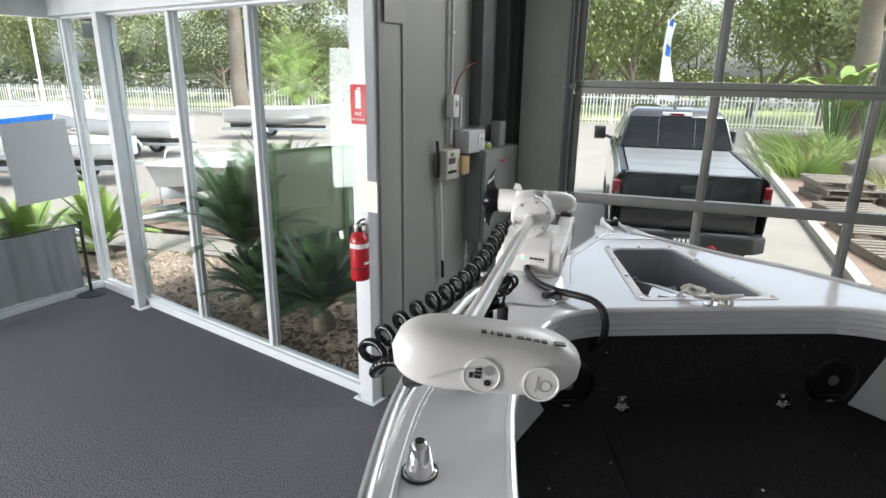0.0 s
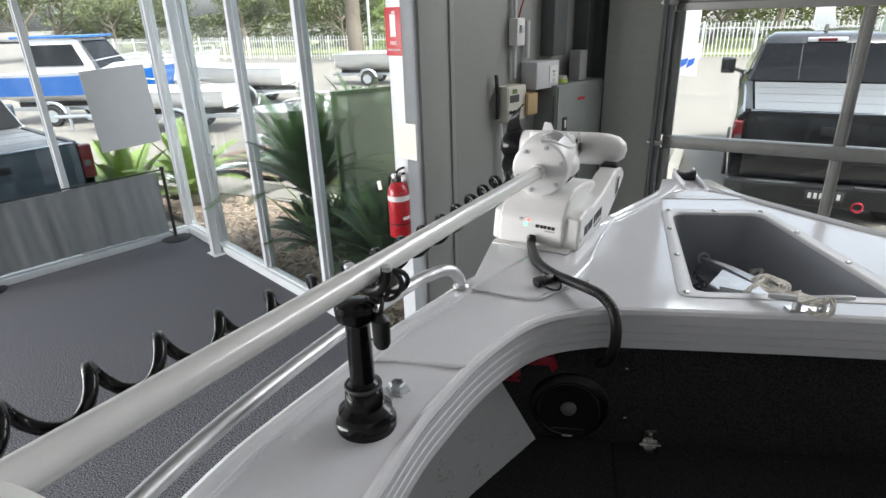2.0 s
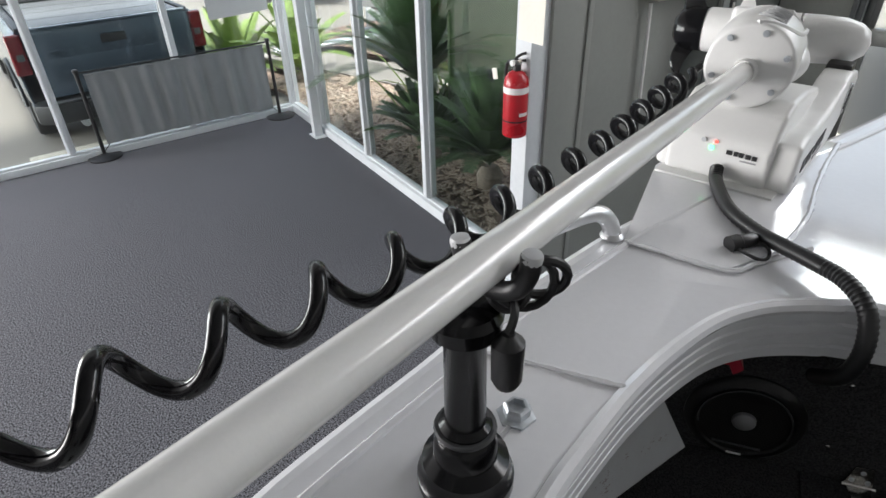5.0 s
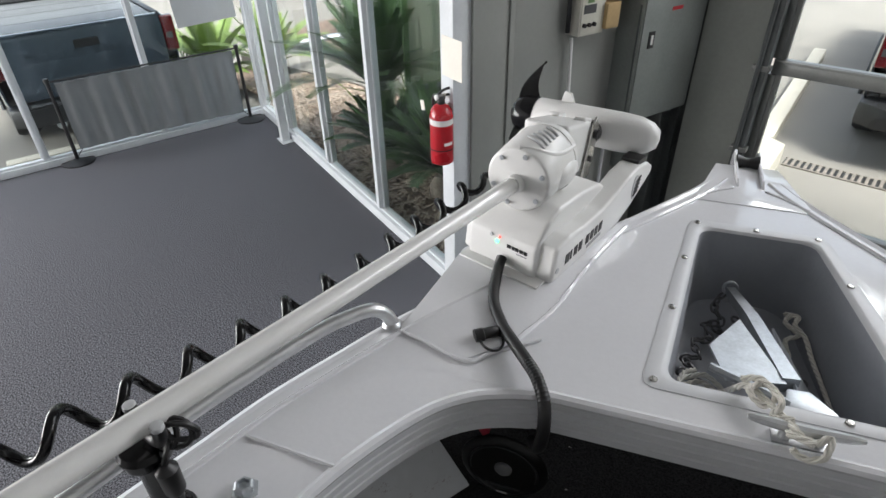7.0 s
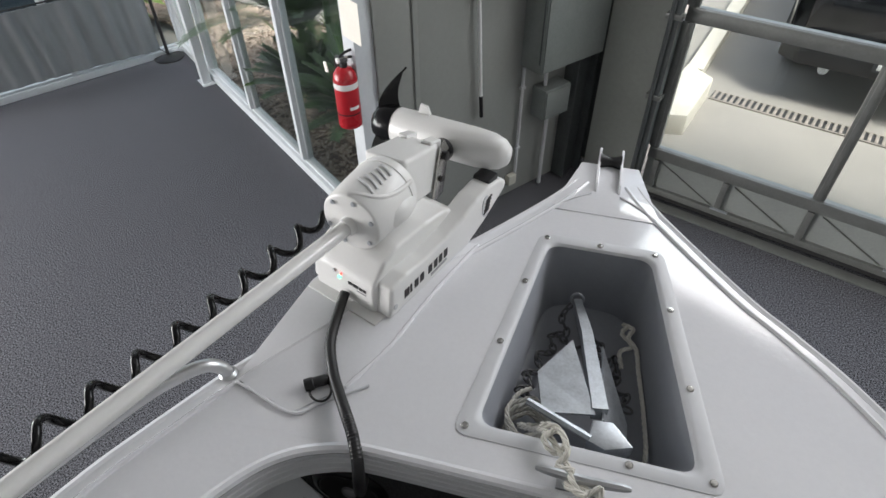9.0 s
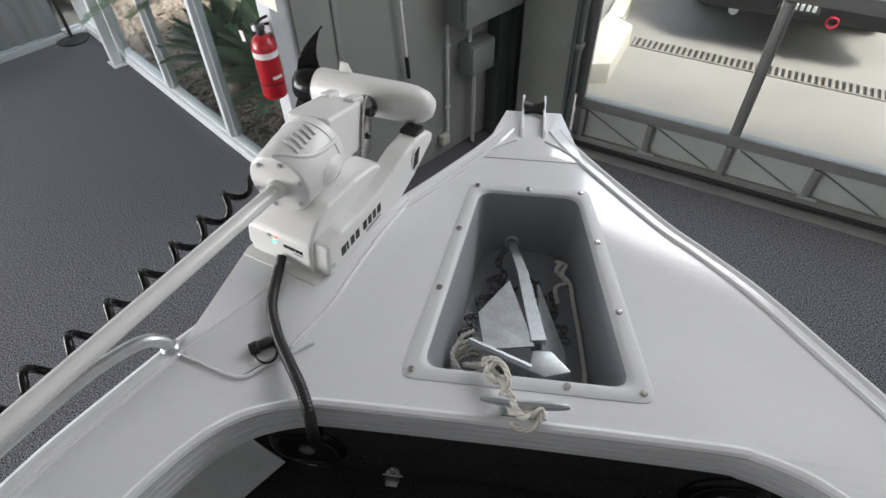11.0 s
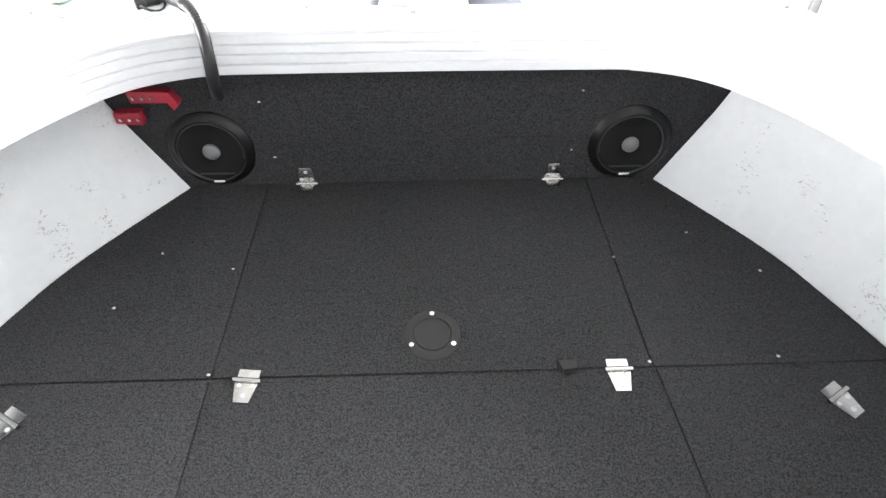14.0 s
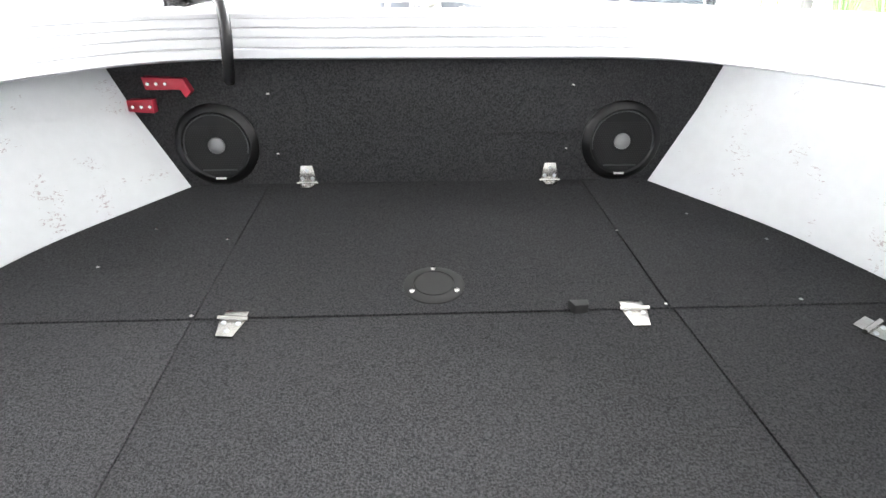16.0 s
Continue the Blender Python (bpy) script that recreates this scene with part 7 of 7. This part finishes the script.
def pickup(m, paint, roof_paint, label, cover, lens_h, W=2.03):
    """A dual cab pickup; its tailgate faces -y at y = 0."""
    T = thing("pickup_truck", m, label, "pickup truck")
    h = W / 2
    # bed sides with rolled shoulders
    for s in (1, -1):
        prof = [(h - 0.06, 0.55), (h - 0.015, 0.68), (h, 0.95), (h - 0.01, 1.15), (h - 0.04, 1.33), (h - 0.10, 1.385), (h - 0.20, 1.385), (h - 0.21, 1.30)]
        rows = []
        for y in (0.05, 0.12, 0.5, 1.0, 1.6, 1.95):
            sh = 0.02 if y < 0.1 else 0
            rows.append([(s * (x - sh), y, z) for x, z in prof])
        t = strip(rows)
        bmesh.ops.recalc_face_normals(t, faces=t.faces)
        part("bed_side", solid(t, 0.02), paint, T)
        part("arch_flare", tube([(s * (h + 0.005), 1.05 + 0.52 * math.cos(a), 0.42 + 0.52 * math.sin(a)) for a in np.linspace(0.15, 2.99, 14)], 0.025, 6), BLACK_PLASTIC, T)
        # tail light
        tl = part("tail_light", box((s * (h - 0.075), 0.035, lens_h), (0.105 if lens_h < 1.14 else 0.15, 0.11, 0.34 if lens_h < 1.14 else 0.42), 0.03, seg=3), LENS_RED, T)
        part("reverse_lens", box((s * (h - 0.085), -0.027, lens_h - 0.02), (0.07, 0.008, 0.07), 0.004), DARK_GREY, tl)
        mir = part("side_mirror", box((s * (h + 0.17), 3.95, 1.42), (0.22, 0.12, 0.24), 0.04, seg=3), paint, T)
        part("mirror_arm", rod((s * (h - 0.08), 3.98, 1.32), (s * (h + 0.1), 3.96, 1.38), 0.03, seg=8), BLACK_PLASTIC, mir)
    tg = part("tailgate", prism([(-h + 0.165, 0.68), (h - 0.165, 0.68), (h - 0.165, 1.34), (h - 0.19, 1.385), (-h + 0.19, 1.385), (-h + 0.165, 1.34)], -0.04, 0.03, bev=0.012, m=Matrix.Rotation(radians(90), 4, "X")), paint, T)
    part("tailgate_recess", box((0, -0.034, 0.98), (W - 0.62, 0.012, 0.20), 0.03), paint, tg)
    part("tailgate_handle", box((0, -0.04, 1.22), (0.26, 0.025, 0.09), 0.012), BLACK_PLASTIC, tg)
    part("spoiler_lip", box((0, 0.0, 1.40), (W - 0.36, 0.10, 0.03), 0.01), paint, tg)
    # bumper
    bp = part("rear_bumper", prism([(-h + 0.02, 0.15), (-h + 0.02, -0.06), (-h + 0.20, -0.19), (h - 0.20, -0.19), (h - 0.02, -0.06), (h - 0.02, 0.15)], 0.42, 0.64, bev=0.03), BLACK_PLASTIC, T)
    part("step_pad", box((-0.52, -0.12, 0.648), (0.5, 0.1, 0.012), 0.004), DARK_GREY, bp)
    part("step_pad", box((0.52, -0.12, 0.648), (0.5, 0.1, 0.012), 0.004), DARK_GREY, bp)
    pl = part("number_plate", box((0, -0.20, 0.55), (0.37, 0.012, 0.11), 0.004), DARK_GREY, T)
    for i in range(6):
        part("plate_bar", box((-0.135 + i * 0.054, -0.208, 0.55), (0.032, 0.004, 0.062), 0.001), WHITE_PRINT, pl)
    part("tow_hook", tube([(0.32 + 0.05 * math.cos(a), -0.2 - 0.03 * abs(math.sin(a)), 0.46 + 0.05 * math.sin(a)) for a in np.linspace(0, 6.28, 14)], 0.012, 6), RED_CLIP, T)
    part("exhaust_tip", rod((-0.55, -0.05, 0.36), (-0.55, 0.5, 0.36), 0.05, seg=14), GALV, T)
    part("chassis", box((0, 2.6, 0.45), (1.3, 4.9, 0.22), 0.03), BLACK_MATT, T)
    # cover
    cv = part("tonneau_cover", box((0, 1.0, 1.392), (W - 0.44, 1.86, 0.03), 0.008), cover, T)
    for y in (0.55, 1.05, 1.5):
        part("cover_seam", box((0, y, 1.4075), (W - 0.46, 0.012, 0.003)), DARK_GREY, cv)
    for s in (1, -1):
        part("cover_rail", box((s * (h - 0.16), 1.0, 1.398), (0.07, 1.86, 0.03), 0.006), BLACK_PLASTIC, cv)
    # cab
    sec = [(2.0, 0.55, 1.38, h - 0.02, h - 0.03), (2.02, 0.55, 1.38, h - 0.02, h - 0.03), (4.55, 0.55, 1.32, h - 0.02, h - 0.03), (5.75, 0.55, 1.18, h - 0.08, h - 0.12), (5.9, 0.6, 1.05, h - 0.2, h - 0.22)]
    rows = []
    for y, z0, z1, a, b in sec:
        rows.append([(-a, y, z0), (-a - 0.01, y, (z0 + z1) / 2), (-b, y, z1 - 0.05), (-b + 0.09, y, z1), (b - 0.09, y, z1), (b, y, z1 - 0.05), (a + 0.01, y, (z0 + z1) / 2), (a, y, z0)])
    t = strip(rows, closed=True)
    t.faces.new([v for v in t.verts if abs(v.co.y - 2.0) < 1e-4][:8])
    bmesh.ops.recalc_face_normals(t, faces=t.faces)
    part("cab_body", t, paint, T)
    roof_h = 1.93
    rows = []
    for y, z, a in ((2.0, 1.36, h - 0.10), (2.08, 1.52, h - 0.15), (2.26, 1.82, h - 0.24), (2.34, 1.895, h - 0.29), (2.5, roof_h, h - 0.32), (3.3, roof_h + 0.02, h - 0.32), (3.75, roof_h - 0.04, h - 0.31), (4.75, 1.33, h - 0.13)):
        rows.append([(-a, y, min(z, 1.36)), (-a + (0 if z < 1.4 else 0.0), y, z - 0.04 if z > 1.4 else z), (-a + 0.08, y, z), (a - 0.08, y, z), (a, y, z - 0.04 if z > 1.4 else z), (a, y, min(z, 1.36))])
    t = strip(rows)
    bmesh.ops.recalc_face_normals(t, faces=t.faces)
    part("roof", solid(t, 0.02), roof_paint, T)
    gw = strip([[(-h + 0.16, 1.965, 1.42), (h - 0.16, 1.965, 1.42)], [(-h + 0.29, 2.20, 1.83), (h - 0.29, 2.20, 1.83)]])
    rw = part("rear_window", solid(gw, 0.006), CAR_GLASS, T, "dark tinted rear window")
    part("window_divider", box((0, 0, 0), (0.012, 0.010, 0.44), 0, m=pose(0.28, 2.072, 1.625, -29.8)), DARK_GREY, rw)
    part("window_divider", box((0, 0, 0), (0.012, 0.010, 0.44), 0, m=pose(-0.28, 2.072, 1.625, -29.8)), DARK_GREY, rw)
    bl = part("high_brake_light", box((0, 2.26, 1.865), (0.46, 0.06, 0.05), 0.012), LIGHT_GREY, T)
    part("brake_lens", box((0, 2.226, 1.865), (0.22, 0.02, 0.035), 0.006), LENS_RED, bl)
    for s in (1, -1):
        gs = strip([[(s * (h - 0.115), 2.3, 1.42), (s * (h - 0.255), 2.45, 1.80)], [(s * (h - 0.115), 4.4, 1.40), (s * (h - 0.27), 3.7, 1.80)]])
        part("side_window", solid(gs, 0.012), CAR_GLASS, T)
    part("shark_fin", prism([(2.55, roof_h + 0.01), (2.8, roof_h + 0.02), (2.62, roof_h + 0.09)], -0.02, 0.02, m=Matrix(((0, 0, 1, 0), (1, 0, 0, 0), (0, 1, 0, 0), (0, 0, 0, 1)))), BLACK_PLASTIC, T)
    for s in (1, -1):
        wheel(T, s * (h - 0.16), 1.05)
        wheel(T, s * (h - 0.16), 4.75)
    return T


T1 = pickup(pose(2.70, 9.83, -0.05, 0, 0, 3.2), TRUCK_BLACK, TRUCK_BLACK, "black dual cab pickup with grey bed cover parked outside the door", TONNEAU, 1.12)
# the black one sits nose high on its springs, with a tall cab
for ob in T1.children_recursive:
    if ob.type == "MESH" and "wheel" not in ob.name and "tyre" not in ob.name and "rim" not in ob.name:
        for v in ob.data.vertices:
            v.co.z += 0.055 * max(0, min(v.co.y, 2.4)) + 0.12 * max(0, v.co.z - 1.42)
T2 = pickup(pose(-5.47, 5.46, -0.27, 0, 0, 79), TRUCK_BLUE, TRUCK_SILVER, "slate blue dual cab pickup parked outside the shopfront", TONNEAU, 1.16)
for i in range(9):
    part("gate_relief", box((-0.62 + i * 0.155, -0.045, 1.14), (0.085, 0.01, 0.07), 0.006), TRUCK_BLUE, T2)
stop = part("wheel_stop", prism([(-0.85, 0), (0.85, 0), (0.85, 0.16), (-0.85, 0.16)], 0, 0.13, bev=0.02), KERB_M)
stop.matrix_basis = pose(-5.12, 5.0, -0.22, 0, 0, 78)
tagged(stop, "concrete wheel stop behind the parked pickup", "wheel stop")


# ---- boats in the yard ----
def yard_boat(m, L, B, H, paint, label, band=None, cabin=False, rails=True, trailer=True):
    """An open boat on a trailer, bow towards +x."""
    Y = thing("yard_boat", m, label, "boat", group="boats in the yard")
    st = [0, 0.25, 0.5, 0.72, 0.88, 0.97, 1.0]
    wd = [0.92, 1.0, 1.0, 0.86, 0.5, 0.16, 0.02]
    sheer = [1.0, 1.0, 1.02, 1.08, 1.18, 1.24, 1.26]
    for s in (1, -1):
        rows, brows = [], []
        for u, w, sh in zip(st, wd, sheer):
            x, hw, top = u * L, w * B / 2, H * sh
            keel = 0.05 + (0.28 * H * max(0, u - 0.55) / 0.45 if u > 0.55 else 0)
            rows.append([(x * (1 - 0.10 * u), 0, 0.55 + keel), (x * (1 - 0.06 * u), s * hw * 0.72, 0.55 + keel + 0.22 * H), (x * (1 - 0.03 * u), s * hw * 0.93, 0.55 + H * 0.62), (x, s * hw, 0.55 + top)])
            brows.append([(x * (1 - 0.045 * u), s * (hw * 0.86 + 0.05), 0.55 + keel * 0.7 + 0.30 * H), (x * (1 - 0.008 * u), s * (hw * 0.99 + 0.03), 0.55 + H * 0.90 * sh)])
        t = strip(rows)
        bmesh.ops.recalc_face_normals(t, faces=t.faces)
        part("hull_side", solid(t, 0.01), paint, Y)
        part("gunwale", tube([(u * L, s * w * B / 2, 0.55 + H * sh) for u, w, sh in zip(st, wd, sheer)], 0.03, 6), HULL_WHITE if band else BOAT_ALU, Y)
        if band:
            t = strip(brows)
            bmesh.ops.recalc_face_normals(t, faces=t.faces)
            part("colour_band", solid(t, 0.006), band, Y)
        if rails:
            pts = smooth_path([(L * 0.55, s * B * 0.46, 0.6 + H * 1.03), (L * 0.6, s * B * 0.46, 0.6 + H * 1.25), (L * 0.85, s * B * 0.28, 0.6 + H * 1.45), (L * 0.9, s * B * 0.2, 0.6 + H * 1.22)], 5)
            part("bow_rail", tube(pts, 0.016, 6), BOAT_ALU, Y)
    part("transom", box((0.03, 0, 0.55 + H * 0.6), (0.05, B * 0.9, H * 0.75), 0.01), paint, Y)
    part("cockpit_floor", box((L * 0.4, 0, 0.55 + H * 0.55), (L * 0.75, B * 0.86, 0.03)), LIGHT_GREY, Y, smooth=False)
    if cabin:
        t = strip([[(L * u, -B * wb, 0.55 + H * 1.0), (L * (u + sh), -B * wt, 0.55 + H * z), (L * (u + sh), B * wt, 0.55 + H * z), (L * u, B * wb, 0.55 + H * 1.0)] for u, sh, wb, wt, z in ((0.22, 0.02, 0.44, 0.36, 1.95), (0.45, 0, 0.44, 0.36, 2.0), (0.62, -0.10, 0.44, 0.34, 1.95))])
        bmesh.ops.recalc_face_normals(t, faces=t.faces)
        part("cabin", solid(t, 0.02), HULL_WHITE, Y)
        for s in (1, -1):
            gs = strip([[(L * 0.25, s * (B * 0.432 + 0.02), 0.55 + H * 1.2), (L * 0.26, s * (B * 0.375 + 0.02), 0.55 + H * 1.8)], [(L * 0.56, s * (B * 0.432 + 0.02), 0.55 + H * 1.2), (L * 0.50, s * (B * 0.375 + 0.02), 0.55 + H * 1.8)]])
            part("cabin_window", solid(gs, 0.02), BLACK_GLOSS, Y)
        gs = strip([[(L * 0.625, -B * 0.36, 0.55 + H * 1.1), (L * 0.625, B * 0.36, 0.55 + H * 1.1)], [(L * 0.535, -B * 0.31, 0.55 + H * 1.88), (L * 0.535, B * 0.31, 0.55 + H * 1.88)]])
        part("windscreen", solid(gs, 0.02), BLACK_GLOSS, Y)
        part("cabin_roof", box((L * 0.36, 0, 0.55 + H * 2.02), (L * 0.40, B * 0.82, 0.07), 0.03), BOAT_BLUE, Y)
        t = strip([[(L * 0.6, -B * 0.42, 0.55 + H * 1.04), (L * 0.6, 0, 0.55 + H * 1.2), (L * 0.6, B * 0.42, 0.55 + H * 1.04)], [(L * 0.85, -B * 0.25, 0.55 + H * 1.16), (L * 0.85, 0, 0.55 + H * 1.3), (L * 0.85, B * 0.25, 0.55 + H * 1.16)], [(L * 0.98, -0.03, 0.55 + H * 1.25), (L * 0.98, 0, 0.55 + H * 1.26), (L * 0.98, 0.03, 0.55 + H * 1.25)]])
        part("fore_deck", solid(t, 0.02), HULL_WHITE, Y)
    if trailer:
        for s in (1, -1):
            part("trailer_beam", box((L * 0.45, s * 0.45, 0.45), (L * 1.0, 0.07, 0.10), 0.01), GALV, Y)
            Wh = part("trailer_wheel", lathe([(0.04, -0.08), (0.19, -0.09), (0.28, -0.09), (0.30, -0.05), (0.30, 0.05), (0.28, 0.09), (0.19, 0.09), (0.04, 0.08)], 20), TYRE, Y)
            Wh.matrix_basis = pose(L * 0.32, s * (B * 0.5 - 0.05), 0.30, 90, 0, 0)
            part("rim", lathe([(0.02, -0.095), (0.17, -0.1), (0.18, 0.1), (0.02, 0.095)], 14), GALV, Wh)
            part("mudguard", tube([(L * 0.32 + 0.38 * math.cos(a), s * (B * 0.5 - 0.05), 0.30 + 0.38 * math.sin(a)) for a in np.linspace(0.2, 2.94, 10)], 0.05, 6), GALV, Y)
        part("draw_bar", rod((L * 0.9, 0, 0.45), (L * 1.25, 0, 0.42), 0.05, seg=8), GALV, Y)
        part("jockey_wheel", rod((L * 1.15, 0, 0.05), (L * 1.15, 0, 0.7), 0.04, seg=8), GALV, Y)
        part("keel_support", box((L * 0.45, 0, 0.53), (L * 0.9, 0.08, 0.14)), BLACK_MATT, Y)
    return Y


yard_boat(pose(-18.3, 11.95, -0.30, 0, 0, 27), 5.2, 2.0, 0.95, HULL_WHITE, "blue and white cabin cruiser on a galvanised trailer", BOAT_BLUE, cabin=True)
yard_boat(pose(-14.8, 23.4, -0.30, 0, 0, 18), 4.6, 1.9, 0.75, BOAT_ALU, "bare aluminium open boat on a trailer", rails=False)
yard_boat(pose(-12.6, 18.0, -0.30, 0, 0, 196), 4.4, 1.8, 0.7, HULL_WHITE, "white open boat on a trailer with spare wheel")
yard_boat(pose(-3.9, 14.4, -0.30, 0, 0, 249), 5.4, 2.0, 0.62, BOAT_ALU, "polished aluminium dinghy on a trailer with side rails")
yard_boat(pose(-24.5, 19.5, -0.30, 0, 0, 20), 5.0, 2.1, 0.8, HULL_WHITE, "white runabout on a trailer")
yard_boat(pose(-10.5, 13.5, -0.30, 0, 0, 205), 4.2, 1.7, 0.55, HULL_WHITE, "small white open boat on a trailer")
stand = thing("display_stand", pose(-6.3, 10.4, -0.25, 0, 0, 40), "folding display stand with white panel in the mulch bed", "display stand")
part("panel", box((0, 0, 0.75), (0.5, 0.03, 0.6), 0.01, m=Matrix.Rotation(radians(-15), 4, "X")), HULL_WHITE, stand)
for s in (1, -1):
    part("leg", rod((s * 0.22, -0.15, 0), (s * 0.2, 0.15, 1.0), 0.015, seg=6), BOAT_ALU, stand)
    part("leg", rod((s * 0.22, 0.3, 0), (s * 0.2, 0.12, 0.95), 0.015, seg=6), BOAT_ALU, stand)
part("blue_print", box((0.0, -0.16, 0.22), (0.42, 0.03, 0.14), 0.01), BLUE_M, stand)

# glazed garden screen on a dark base, square to the glass wall
scr = thing("glass_screen", pose(-1.65, 6.84, 0, 0, 0, 59.5), "green tinted glass screen on a dark base in the garden", "screen", kind="structure")
p = part("pane", box((0.85, 0, 1.29), (1.66, 0.012, 0.94)), GLASS_TINT, scr, "green tinted pane", smooth=False)
p.visible_shadow = False
part("base_panel", box((0.85, 0, 0.37), (1.70, 0.05, 0.86), 0.006), SCREEN_DARK, scr, "dark charcoal lower panel")
part("rail", box((0.85, 0, 0.81), (1.72, 0.06, 0.035), 0.005), STEEL_DARK, scr)
part("rail", box((0.85, 0, 1.78), (1.72, 0.04, 0.04), 0.005), LEAF_DK, scr)
for x in (0.0, 0.86, 1.70):
    part("post", box((x, 0, 0.88), (0.05, 0.066, 1.84), 0.006), LEAF_DK, scr)
part("round_label", lathe([(0.028, 0), (0.028, 0.003), (0, 0.003)], 20, m=axis_m((0.7, -0.026, 0.72), (0, -1, 0))), LIGHT_GREY, scr)
grass_clump((-1.75, 8.25, 0.0), 260, 1.55, 71, "tall spiky green flax behind the garden screen", LEAF_LT)
grass_clump((-1.35, 8.75, 0.0), 260, 1.6, 72, "tall spiky green flax behind the garden screen", LEAF_LT)
chair = thing("folding_chair", pose(-1.15, 9.0, 0.0, 0, 0, 30), "dark green folding garden chair behind the glass", "chair")
for s in (1, -1):
    part("leg", rod((s * 0.22, -0.22, 0.0), (s * 0.2, 0.2, 0.85), 0.012, seg=8), STEEL_DARK, chair)
    part("leg", rod((s * 0.2, 0.22, 0.0), (s * 0.2, -0.2, 0.45), 0.012, seg=8), STEEL_DARK, chair)
part("seat", box((0, 0, 0.45), (0.42, 0.40, 0.025), 0.008), STEEL_DARK, chair)
part("backrest", box((0, 0.17, 0.76), (0.4, 0.02, 0.16), 0.006, m=None), STEEL_DARK, chair)
